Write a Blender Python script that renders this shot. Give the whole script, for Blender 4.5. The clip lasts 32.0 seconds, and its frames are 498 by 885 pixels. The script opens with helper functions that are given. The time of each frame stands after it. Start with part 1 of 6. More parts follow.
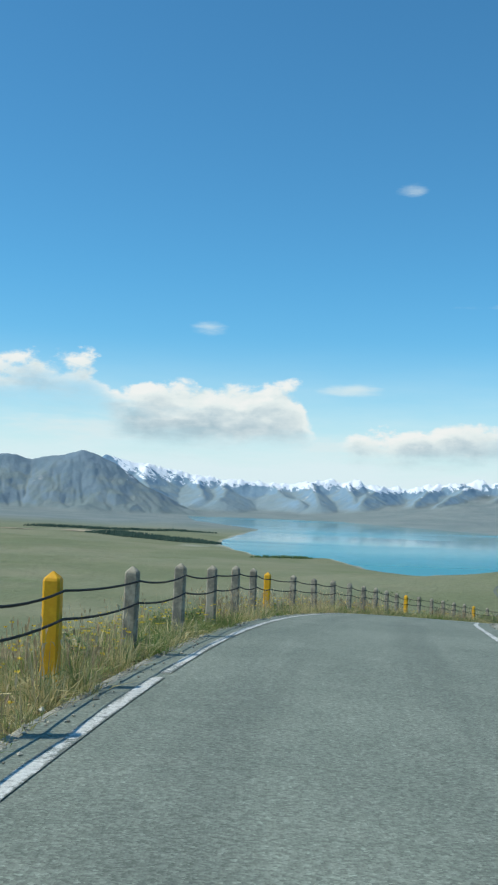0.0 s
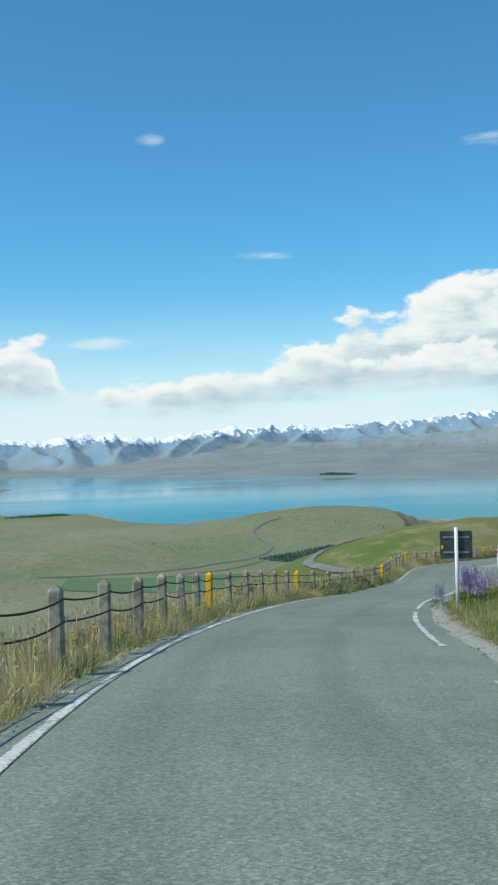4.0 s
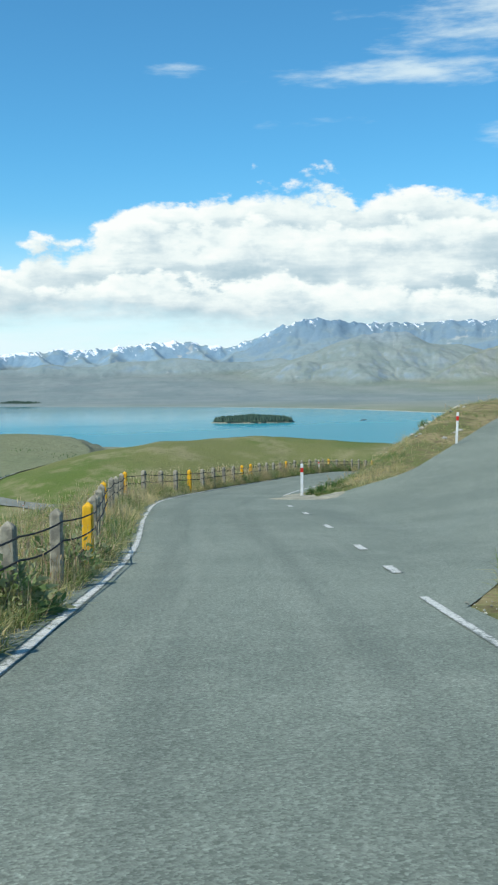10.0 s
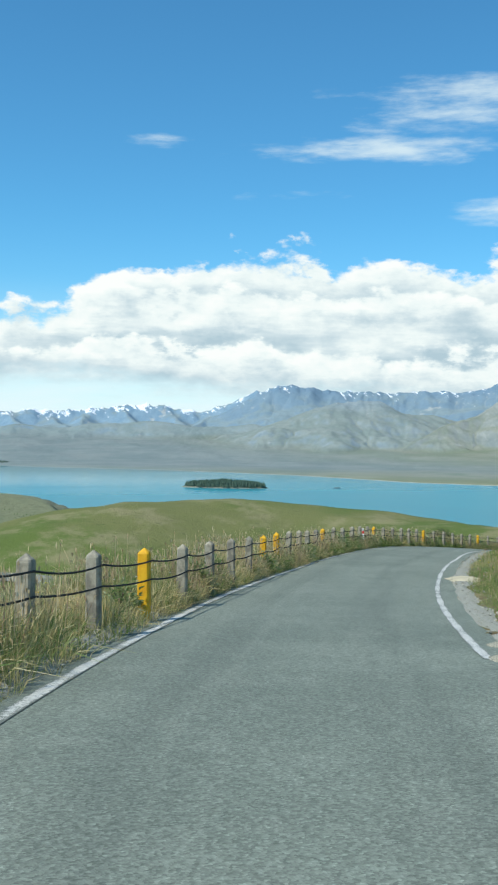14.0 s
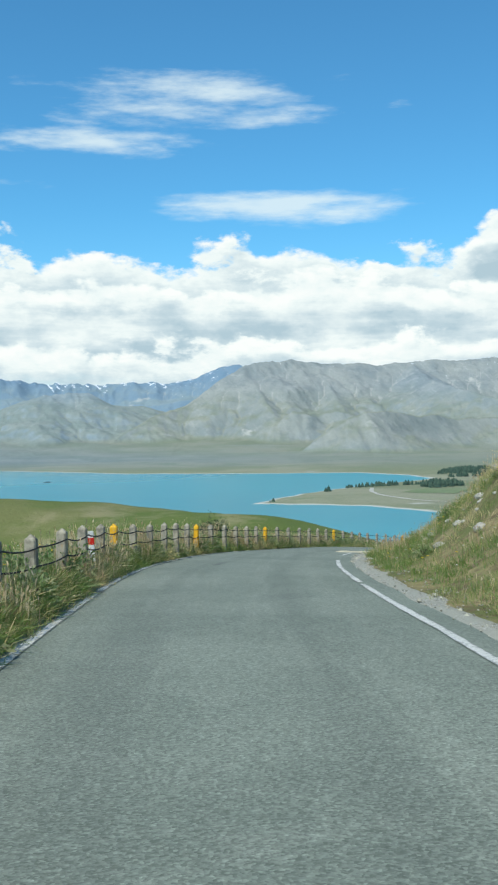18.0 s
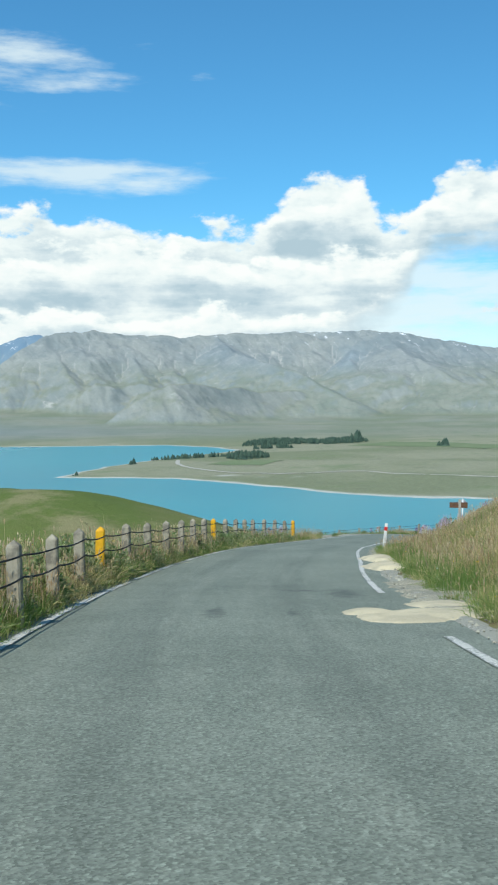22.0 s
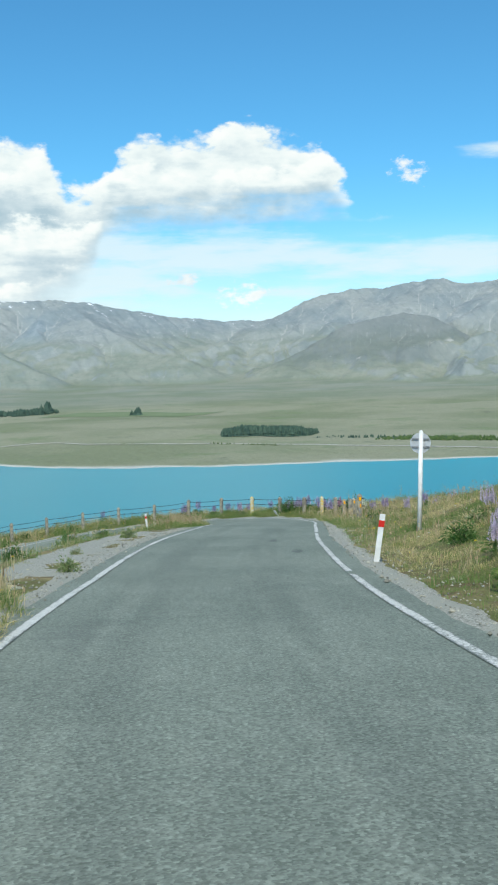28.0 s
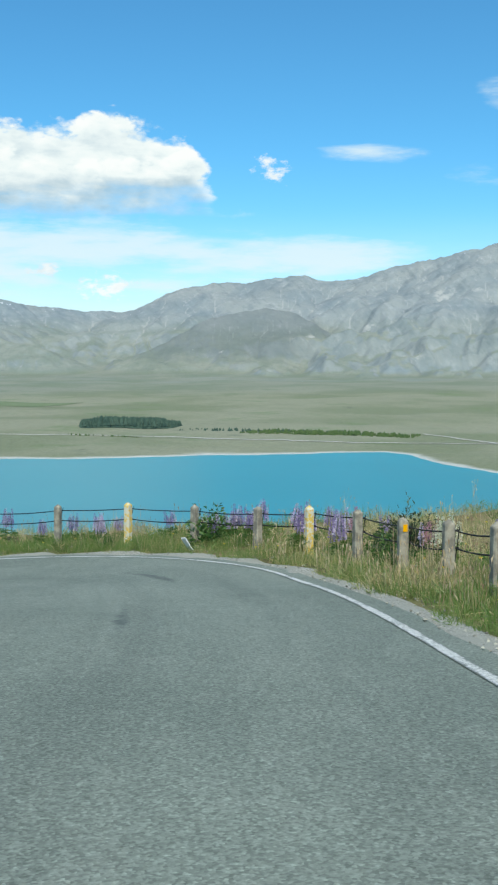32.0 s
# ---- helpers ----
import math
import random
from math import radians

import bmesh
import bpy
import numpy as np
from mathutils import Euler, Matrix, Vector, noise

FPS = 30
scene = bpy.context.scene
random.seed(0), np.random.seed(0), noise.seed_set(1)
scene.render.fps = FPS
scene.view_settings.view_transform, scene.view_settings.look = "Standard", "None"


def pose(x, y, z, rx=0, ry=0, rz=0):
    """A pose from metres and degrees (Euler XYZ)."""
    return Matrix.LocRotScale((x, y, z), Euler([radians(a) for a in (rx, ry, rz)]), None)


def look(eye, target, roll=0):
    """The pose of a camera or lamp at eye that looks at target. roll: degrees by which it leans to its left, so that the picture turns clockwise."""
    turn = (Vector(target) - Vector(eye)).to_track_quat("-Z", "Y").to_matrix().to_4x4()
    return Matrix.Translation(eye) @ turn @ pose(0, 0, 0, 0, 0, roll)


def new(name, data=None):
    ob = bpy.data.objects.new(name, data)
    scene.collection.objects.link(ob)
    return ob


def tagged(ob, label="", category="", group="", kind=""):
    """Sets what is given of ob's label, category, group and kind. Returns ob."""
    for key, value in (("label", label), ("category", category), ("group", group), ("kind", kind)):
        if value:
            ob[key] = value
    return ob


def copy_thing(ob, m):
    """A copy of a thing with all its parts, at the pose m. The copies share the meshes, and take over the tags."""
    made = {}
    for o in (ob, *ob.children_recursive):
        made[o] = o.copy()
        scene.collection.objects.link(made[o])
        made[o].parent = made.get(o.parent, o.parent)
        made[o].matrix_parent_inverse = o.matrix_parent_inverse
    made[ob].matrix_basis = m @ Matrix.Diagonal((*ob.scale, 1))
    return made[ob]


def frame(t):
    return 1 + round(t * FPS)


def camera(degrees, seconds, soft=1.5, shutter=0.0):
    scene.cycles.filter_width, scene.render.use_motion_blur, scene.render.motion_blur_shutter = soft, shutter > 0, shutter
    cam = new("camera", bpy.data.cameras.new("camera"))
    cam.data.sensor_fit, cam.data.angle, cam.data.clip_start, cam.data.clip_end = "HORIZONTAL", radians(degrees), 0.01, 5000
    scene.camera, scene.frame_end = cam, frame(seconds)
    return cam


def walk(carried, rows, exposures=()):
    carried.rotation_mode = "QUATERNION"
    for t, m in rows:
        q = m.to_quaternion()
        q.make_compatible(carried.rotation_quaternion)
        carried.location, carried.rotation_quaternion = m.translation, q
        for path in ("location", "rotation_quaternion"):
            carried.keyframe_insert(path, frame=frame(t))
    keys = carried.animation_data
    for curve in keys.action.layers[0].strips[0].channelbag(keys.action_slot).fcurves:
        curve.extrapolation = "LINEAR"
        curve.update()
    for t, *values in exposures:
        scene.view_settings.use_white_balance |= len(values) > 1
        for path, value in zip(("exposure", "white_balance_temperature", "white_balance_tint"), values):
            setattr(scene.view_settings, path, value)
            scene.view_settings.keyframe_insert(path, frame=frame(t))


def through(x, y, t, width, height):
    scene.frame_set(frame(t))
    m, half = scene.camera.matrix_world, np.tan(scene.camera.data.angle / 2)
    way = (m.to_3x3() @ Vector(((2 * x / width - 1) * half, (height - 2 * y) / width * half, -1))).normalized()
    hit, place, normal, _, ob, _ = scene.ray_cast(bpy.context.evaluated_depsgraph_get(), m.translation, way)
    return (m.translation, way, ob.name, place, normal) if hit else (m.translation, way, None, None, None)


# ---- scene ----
cam = camera(27.44, 32.0, soft=2.2)
PATH = [
    (0.0, pose(-0.000, -0.000, 1.350, 92.851, -2.208, 0.000)),
    (0.5, pose(0.101, 2.686, 1.256, 92.738, -1.605, -2.421)),
    (1.0, pose(0.302, 5.403, 1.130, 92.023, -1.054, -4.257)),
    (1.5, pose(0.561, 8.083, 1.003, 91.839, -0.363, -6.082)),
    (2.0, pose(0.825, 10.655, 0.882, 91.641, -0.060, -7.020)),
    (2.5, pose(1.139, 13.076, 0.759, 91.704, 1.011, -8.640)),
    (3.0, pose(1.426, 15.356, 0.611, 91.190, 0.996, -9.488)),
    (3.5, pose(1.734, 17.638, 0.436, 90.717, 1.514, -11.630)),
    (5.5, pose(4.034, 29.004, -0.645, 88.656, -0.241, -18.072)),
    (6.0, pose(4.910, 31.927, -0.989, 88.115, -0.008, -19.701)),
    (6.5, pose(5.913, 34.879, -1.338, 87.746, 0.313, -21.399)),
    (7.0, pose(6.915, 37.790, -1.687, 87.244, 0.212, -22.660)),
    (7.5, pose(8.058, 40.731, -2.056, 87.066, 0.431, -24.532)),
    (8.0, pose(9.369, 43.735, -2.450, 86.900, 0.711, -26.399)),
    (8.5, pose(10.757, 46.772, -2.857, 86.786, 0.809, -28.379)),
    (9.0, pose(12.253, 49.768, -3.261, 86.654, 0.611, -29.507)),
    (9.5, pose(13.770, 52.735, -3.681, 86.197, 0.472, -30.410)),
    (10.0, pose(15.362, 55.680, -4.094, 86.046, 0.490, -31.262)),
    (10.5, pose(17.009, 58.631, -4.511, 86.447, 0.718, -32.166)),
    (11.0, pose(18.750, 61.628, -4.931, 86.583, 0.781, -32.940)),
    (11.5, pose(20.596, 64.768, -5.304, 86.916, 1.386, -33.269)),
    (12.0, pose(22.349, 67.914, -5.627, 87.664, 2.012, -32.835)),
    (12.5, pose(23.949, 71.030, -5.871, 89.323, 1.459, -31.626)),
    (13.0, pose(25.406, 74.015, -6.069, 89.920, 0.041, -30.179)),
    (13.5, pose(26.881, 77.073, -6.296, 89.907, -1.143, -31.147)),
    (14.0, pose(28.497, 80.160, -6.545, 89.757, -1.137, -32.818)),
    (14.5, pose(30.340, 83.212, -6.842, 88.852, 0.293, -36.748)),
    (15.0, pose(32.414, 86.244, -7.154, 88.836, 0.525, -39.789)),
    (15.5, pose(34.664, 89.224, -7.465, 88.481, 0.956, -41.912)),
    (17.5, pose(43.890, 99.818, -8.577, 89.471, 0.516, -48.628)),
    (18.0, pose(46.305, 102.342, -8.827, 89.432, 0.489, -49.013)),
    (18.5, pose(48.762, 104.818, -9.071, 89.551, 1.029, -50.164)),
    (19.0, pose(51.263, 107.288, -9.310, 89.385, 1.052, -51.441)),
    (19.5, pose(53.794, 109.706, -9.575, 89.159, 0.899, -52.644)),
    (20.0, pose(56.353, 111.986, -9.827, 88.722, 1.368, -53.803)),
    (20.5, pose(58.914, 114.213, -10.075, 88.740, 1.078, -55.306)),
    (21.0, pose(61.529, 116.356, -10.324, 88.655, 1.025, -56.845)),
    (21.5, pose(64.190, 118.448, -10.600, 88.181, 0.472, -58.459)),
    (22.0, pose(66.970, 120.475, -10.920, 87.847, 0.306, -60.029)),
    (22.5, pose(69.933, 122.520, -11.267, 87.395, 0.156, -61.457)),
    (23.0, pose(72.961, 124.497, -11.641, 87.007, 0.727, -62.782)),
    (23.5, pose(76.072, 126.379, -12.010, 86.602, 1.325, -64.326)),
    (24.0, pose(79.216, 128.146, -12.381, 86.850, 2.716, -66.263)),
    (24.5, pose(82.415, 129.884, -12.755, 87.169, 2.855, -68.056)),
    (25.0, pose(85.610, 131.494, -13.127, 87.008, 2.206, -69.785)),
    (25.5, pose(88.928, 133.006, -13.493, 86.927, 1.553, -71.572)),
    (26.0, pose(92.397, 134.442, -13.873, 86.754, 1.693, -73.475)),
    (26.5, pose(95.794, 135.755, -14.277, 86.576, 1.521, -74.913)),
    (28.5, pose(109.360, 140.611, -15.984, 86.093, 1.030, -78.146)),
    (29.0, pose(113.015, 141.727, -16.411, 86.242, 0.862, -79.236)),
    (29.5, pose(116.702, 142.728, -16.838, 86.357, 0.721, -80.768)),
    (30.0, pose(120.434, 143.658, -17.239, 86.347, 0.324, -82.134)),
    (30.5, pose(124.156, 144.438, -17.639, 86.460, -0.168, -83.102)),
    (31.0, pose(127.803, 145.156, -18.039, 86.507, -0.494, -83.978)),
    (31.5, pose(131.327, 145.783, -18.446, 86.051, -0.484, -84.582)),
    (32.0, pose(134.803, 146.324, -18.891, 85.698, -0.234, -85.128)),
]
walk(cam, PATH, ((0.0, 0.0, 6500, 6.0), (2.5, 0.0, 6500, 6.0), (6.0, 0.17, 6500, 6.0), (32.0, 0.17, 6500, 6.0)))

# ---- light ----
SUN_AZ, SUN_EL = -98.0, 52.0       # degrees clockwise from +y, and above the horizon
scene.view_settings.exposure = 0.0


def sun_way():
    a, e = radians(SUN_AZ), radians(SUN_EL)
    return Vector((math.sin(a) * math.cos(e), math.cos(a) * math.cos(e), math.sin(e)))


lamp = bpy.data.lights.new("sun", "SUN")
lamp.energy, lamp.angle, lamp.color = 3.6, radians(0.6), (1.0, 0.955, 0.88)
sun = new("sun", lamp)
sun.matrix_basis = look(sun_way() * 100, (0, 0, 0))


class Nodes:
    """Small helper to write node trees in few lines."""

    def __init__(self, tree):
        self.t = tree
        tree.nodes.clear()

    def add(self, kind, out=0, props=(), **ins):
        n = self.t.nodes.new(kind)
        for k, v in props:
            setattr(n, k, v)
        for k, v in ins.items():
            key = int(k[1:]) if k[0] == "i" and k[1:].isdigit() else k.replace("_", " ")
            self.put(n.inputs[key], v)
        return n.outputs[out]

    def put(self, socket, v):
        if isinstance(v, bpy.types.NodeSocket):
            self.t.links.new(v, socket)
        else:
            socket.default_value = v

    def math(self, op, a, b=0.0, c=0.0, clamp=False):
        return self.add("ShaderNodeMath", props=(("operation", op), ("use_clamp", clamp)), i0=a, i1=b, i2=c)

    def noise(self, vec, scale, detail=6.0, rough=0.55, out=0, distortion=0.0, lac=2.0):
        return self.add("ShaderNodeTexNoise", out, Vector=vec, Scale=scale, Detail=detail, Roughness=rough, Distortion=distortion, Lacunarity=lac)

    def ramp(self, fac, stops, smooth=False):
        n = self.t.nodes.new("ShaderNodeValToRGB")
        n.color_ramp.interpolation = "EASE" if smooth else "LINEAR"
        els = n.color_ramp.elements
        while len(els) < len(stops):
            els.new(0.5)
        for e, (p, c) in zip(els, stops):
            e.position, e.color = p, (c, c, c, 1) if isinstance(c, (int, float)) else (*c, 1)
        self.put(n.inputs[0], fac)
        return n.outputs[0]

    def mix(self, fac, a, b, mode="MIX"):
        n = self.t.nodes.new("ShaderNodeMix")
        n.data_type, n.blend_type = "RGBA", mode
        self.put(n.inputs[0], fac)
        for i, v in ((6, a), (7, b)):
            self.put(n.inputs[i], v if isinstance(v, bpy.types.NodeSocket) else (*v, 1))
        return n.outputs[2]

    def step(self, v, lo, hi):
        return self.add("ShaderNodeMapRange", props=(("interpolation_type", "SMOOTHSTEP"),), Value=v, i1=lo, i2=hi)


def make_world():
    w = bpy.data.worlds.new("sky")
    scene.world = w
    w.use_nodes = True
    n = Nodes(w.node_tree)
    sky_node = n.t.nodes.new("ShaderNodeTexSky")
    sky_node.sky_type, sky_node.sun_disc = "NISHITA", False
    sky_node.sun_elevation, sky_node.sun_rotation = radians(SUN_EL), radians(SUN_AZ)
    sky_node.altitude, sky_node.air_density, sky_node.dust_density, sky_node.ozone_density = 900, 1.0, 0.3, 2.5
    way = n.add("ShaderNodeTexCoord", 0)
    sep = n.t.nodes.new("ShaderNodeSeparateXYZ")
    n.put(sep.inputs[0], way)
    az = n.math("MULTIPLY", n.math("ARCTAN2", sep.outputs[0], sep.outputs[1]), 57.29578)
    el = n.math("MULTIPLY", n.math("ARCSINE", sep.outputs[2]), 57.29578)

    # fleecy texture in the plane of bearing and height
    def at(daz, del_, sx, sy, z):
        return n.add("ShaderNodeCombineXYZ", i0=n.math("MULTIPLY", n.math("ADD", az, daz), sx), i1=n.math("MULTIPLY", n.math("ADD", el, del_), sy), i2=z)

    def curve(points, top):
        node = n.t.nodes.new("ShaderNodeFloatCurve")
        pts = node.mapping.curves[0].points
        while len(pts) < len(points):
            pts.new(0.5, 0.5)
        for p, (a, e) in zip(pts, points):
            p.location = ((a + 30) / 140, e / top)
            p.handle_type = "AUTO"
        node.mapping.update()
        n.put(node.inputs[1], n.math("DIVIDE", n.math("ADD", az, 30), 140, clamp=True))
        return n.math("MULTIPLY", node.outputs[0], top)

    def billow(daz, del_):
        """Heaped rounded lumps, at two sizes."""
        v = n.t.nodes.new("ShaderNodeTexVoronoi")
        v.feature = "SMOOTH_F1"
        spot = n.add("ShaderNodeVectorMath", props=(("operation", "ADD"),), i0=at(daz, del_, 0.26, 0.46, 2.2), i1=n.add("ShaderNodeVectorMath", props=(("operation", "SCALE"),), i0=n.noise(at(daz, del_, 0.5, 0.9, 5.0), 1.0, 5.0, 0.6, 1), Scale=0.75))
        for key, value in (("Vector", spot), ("Scale", 1.0), ("Detail", 2.0), ("Roughness", 0.45), ("Lacunarity", 2.3), ("Smoothness", 0.7)):
            n.put(v.inputs[key], value)
        return n.math("SUBTRACT", 1.0, v.outputs[0])

    def body(daz, del_):
        return n.math("ADD", n.math("MULTIPLY", n.noise(at(daz, del_, 0.20, 0.34, 1.3), 1.0, 8.0, 0.55), 1.1), n.math("MULTIPLY", billow(daz, del_), 0.75))

    puff, puff_lit = body(0, 0), body(-0.4, 0.55)
    streak = n.noise(at(0, 0, 0.055, 0.36, 7.0), 1.0, 7.0, 0.6)
    wide = n.noise(at(0, 0, 0.07, 0.5, 4.1), 1.0, 5.0, 0.55)

    # cumulus: its top and its base by bearing, in degrees of height
    top = curve(((-30, 8.0), (-15, 7.6), (-9.5, 7.4), (-7.4, 5.8), (-5, 6.3), (0, 6.3), (3.0, 5.2), (4.6, 2.4), (6, 3.6), (8.5, 3.9), (11, 4.4), (15, 5.0), (20, 7.0), (25, 9.3), (32, 10.2), (46, 10.1), (57, 10.0), (61, 10.6), (63.6, 12.4), (66.2, 12.2), (67.4, 10.6), (68.6, 10.4), (70, 11.6), (72, 12.6), (76, 13.2), (80, 13.0), (82.4, 11.0), (83.8, 8.8), (90, 6.0)), 20)
    base = curve(((-30, 5.2), (-15, 5.3), (-9.5, 5.2), (-7.4, 3.9), (-5, 3.2), (2, 3.1), (4.4, 3.6), (6, 2.4), (11, 2.4), (15, 3.0), (20, 2.9), (26, 2.7), (32, 2.3), (46, 2.0), (57, 2.0), (61, 2.2), (64, 2.8), (67.2, 4.6), (69, 6.4), (70, 8.2), (75, 8.3), (82, 8.7), (86, 9.4), (90, 10.5), (110, 10.5)), 20)
    fleck = n.noise(at(0, 0, 0.62, 0.95, 3.0), 1.0, 7.0, 0.6)
    lump = n.math("ADD", n.math("MULTIPLY", n.math("SUBTRACT", puff, 0.80), 3.0), n.math("MULTIPLY", n.math("SUBTRACT", fleck, 0.5), 1.9))
    below_top = n.math("ADD", n.math("SUBTRACT", top, el), lump)
    over_base = n.math("ADD", n.math("SUBTRACT", el, base), n.math("ADD", n.math("MULTIPLY", n.math("SUBTRACT", wide, 0.45), 4.0), n.math("MULTIPLY", n.math("SUBTRACT", fleck, 0.5), 1.4)))
    mask = n.math("MULTIPLY", n.step(below_top, -0.1, 0.65), n.step(over_base, -0.7, 1.3))

    def heap(a, e, ra, re, amount):
        da = n.math("DIVIDE", n.math("SUBTRACT", az, a), ra)
        de = n.math("DIVIDE", n.math("SUBTRACT", el, e), re)
        rr = n.math("ADD", n.math("MULTIPLY", da, da), n.math("MULTIPLY", de, de))
        return n.math("SUBTRACT", amount, n.math("MINIMUM", rr, 3.0))

    shred = n.noise(at(0, 0, 1.1, 1.9, 8.0), 1.0, 6.0, 0.6)
    small = None
    for a, e, ra, re in ((77.3, 4.3, 2.0, 1.0), (7.4, 3.3, 1.6, 0.9), (86.4, 10.7, 1.3, 0.9), (74.0, 5.2, 1.4, 0.5)):
        h = n.step(n.math("ADD", heap(a, e, ra, re, 1.0), n.math("MULTIPLY", n.math("SUBTRACT", shred, 0.53), 4.5)), 0.25, 1.2)
        small = h if small is None else n.math("MAXIMUM", small, h)

    wisps = None
    for a, e, ra, re, amount in ((46, 18.1, 9.5, 1.8, 0.95), (40.5, 15.7, 9.5, 0.9, 0.8), (51.5, 12.4, 7.5, 1.1, 1.0), (8.6, 16.9, 1.2, 0.7, 0.3), (27, 16, 3.0, 0.7, 0.4), (35, 13.4, 5, 0.7, 0.4), (57.5, 17.6, 1.8, 0.5, 0.35), (92, 11.4, 3.4, 0.7, 0.75), (99.5, 14.2, 2.4, 1.5, 0.9), (98, 10.4, 3, 1.0, 0.5), (5.6, 5.9, 1.8, 0.5, 0.9), (-2.5, 9.0, 1.4, 0.5, 0.8), (14, 10.6, 6, 0.35, 0.3), (76, 6.6, 9, 1.2, 1.5), (86, 6.0, 9, 1.0, 1.4), (66, 6.0, 6, 2.6, 1.7), (82, 4.4, 9, 0.7, 0.7), (73, 4.8, 2.2, 0.8, 1.0), (89, 5.2, 2.5, 0.8, 1.0), (7, 2.8, 6, 1.0, 0.8), (-10, 3.4, 5, 1.2, 0.7)):
        h = heap(a, e, ra, re, amount)
        wisps = h if wisps is None else n.math("MAXIMUM", wisps, h)
    fray = n.noise(at(0, 0, 0.16, 0.75, 2.0), 1.0, 8.0, 0.6)
    wisp_mask = n.math("MULTIPLY", n.step(n.math("ADD", n.math("MULTIPLY", wisps, 0.5), n.math("ADD", n.math("MULTIPLY", n.math("SUBTRACT", streak, 0.50), 1.0), n.math("MULTIPLY", n.math("SUBTRACT", fray, 0.5), 1.9))), 0.02, 0.75), 0.78)
    haze = n.math("MULTIPLY", n.step(el, 9.0, -0.5), n.math("ADD", n.math("MULTIPLY", fray, 0.8), n.math("ADD", n.math("MULTIPLY", streak, 0.95), n.math("ADD", -0.02, n.math("MULTIPLY", n.step(el, 5.0, 0.0), 0.30)))), clamp=True)

    # rows of heaps one before the other: white crowns, blue-grey bases
    row = n.math("FRACT", n.math("DIVIDE", n.math("SUBTRACT", n.math("ADD", n.math("MULTIPLY", lump, 1.0), n.math("MULTIPLY", wide, 3.4)), el), 3.1))
    shade = n.math("MULTIPLY", n.math("MULTIPLY", n.step(row, 0.10, 0.66), n.step(row, 1.0, 0.74)), n.step(below_top, 0.2, 2.2))
    under = n.math("MULTIPLY", n.step(over_base, 2.4, 0.4), n.step(below_top, 0.4, 1.8))
    relief = n.math("MULTIPLY", n.math("SUBTRACT", puff, puff_lit), 1.0)
    dim = n.math("MAXIMUM", n.math("MULTIPLY", shade, n.math("MULTIPLY", n.step(wide, 0.25, 0.6), 0.72)), n.math("MULTIPLY", under, 0.62))
    lit = n.math("ADD", n.math("SUBTRACT", 0.86, dim), relief, clamp=True)
    cloud = n.ramp(lit, ((0.0, (0.46, 0.60, 0.69)), (0.40, (0.66, 0.77, 0.83)), (0.75, (0.88, 0.95, 0.96)), (1.0, (0.99, 1.0, 1.0))))

    base_sky = n.add("ShaderNodeBackground", Color=n.mix(1.0, sky_node.outputs[0], n.mix(n.step(el, 13.0, 2.0), (0.41, 0.90, 1.05), (0.54, 0.89, 1.0)), "MULTIPLY"), Strength=0.138)
    mist = n.add("ShaderNodeBackground", Color=(0.76, 0.90, 0.96, 1), Strength=0.94)
    fleece = n.add("ShaderNodeBackground", Color=cloud, Strength=0.89)
    thin = n.add("ShaderNodeBackground", Color=(0.82, 0.93, 0.97, 1), Strength=0.88)
    s = n.add("ShaderNodeMixShader", i0=haze, i1=base_sky, i2=mist)
    s = n.add("ShaderNodeMixShader", i0=wisp_mask, i1=s, i2=thin)
    s = n.add("ShaderNodeMixShader", i0=n.math("MULTIPLY", small, 0.9), i1=s, i2=n.add("ShaderNodeBackground", Color=n.mix(n.step(relief, -0.25, 0.15), (0.72, 0.82, 0.88), (0.99, 1.0, 1.0)), Strength=0.88))
    s = n.add("ShaderNodeMixShader", i0=mask, i1=s, i2=fleece)
    n.t.links.new(s, n.t.nodes.new("ShaderNodeOutputWorld").inputs[0])


make_world()


# ---- materials ----
def material(name, color, rough=0.9, height=None, bump=0.3, dist=0.02, metal=0.0, spec=0.3):
    """color and height: functions of (nodes, position) that give sockets; color may be a plain tuple."""
    m = bpy.data.materials.new(name)
    m.use_nodes = True
    n = Nodes(m.node_tree)
    pos = n.add("ShaderNodeNewGeometry", 0)
    b = n.t.nodes.new("ShaderNodeBsdfPrincipled")
    n.put(b.inputs["Base Color"], color(n, pos) if callable(color) else (*color, 1))
    n.put(b.inputs["Roughness"], rough(n, pos) if callable(rough) else rough)
    b.inputs["Metallic"].default_value = metal
    b.inputs["Specular IOR Level"].default_value = spec
    if height:
        h = n.add("ShaderNodeBump", Strength=bump, Distance=dist, Height=height(n, pos))
        n.put(b.inputs["Normal"], h)
    n.t.links.new(b.outputs[0], n.t.nodes.new("ShaderNodeOutputMaterial").inputs[0])
    return m


def two_tone(a, b, scale, lo=0.4, hi=0.6, detail=6, fine=None, amount=0.35):
    def f(n, pos):
        c = n.mix(n.step(n.noise(pos, scale, detail), lo, hi), a, b)
        if fine:
            g = n.noise(pos, fine, 4)
            c = n.mix(amount, c, n.mix(g, (0.0, 0.0, 0.0), (1, 1, 1)), "SOFT_LIGHT")
        return c
    return f


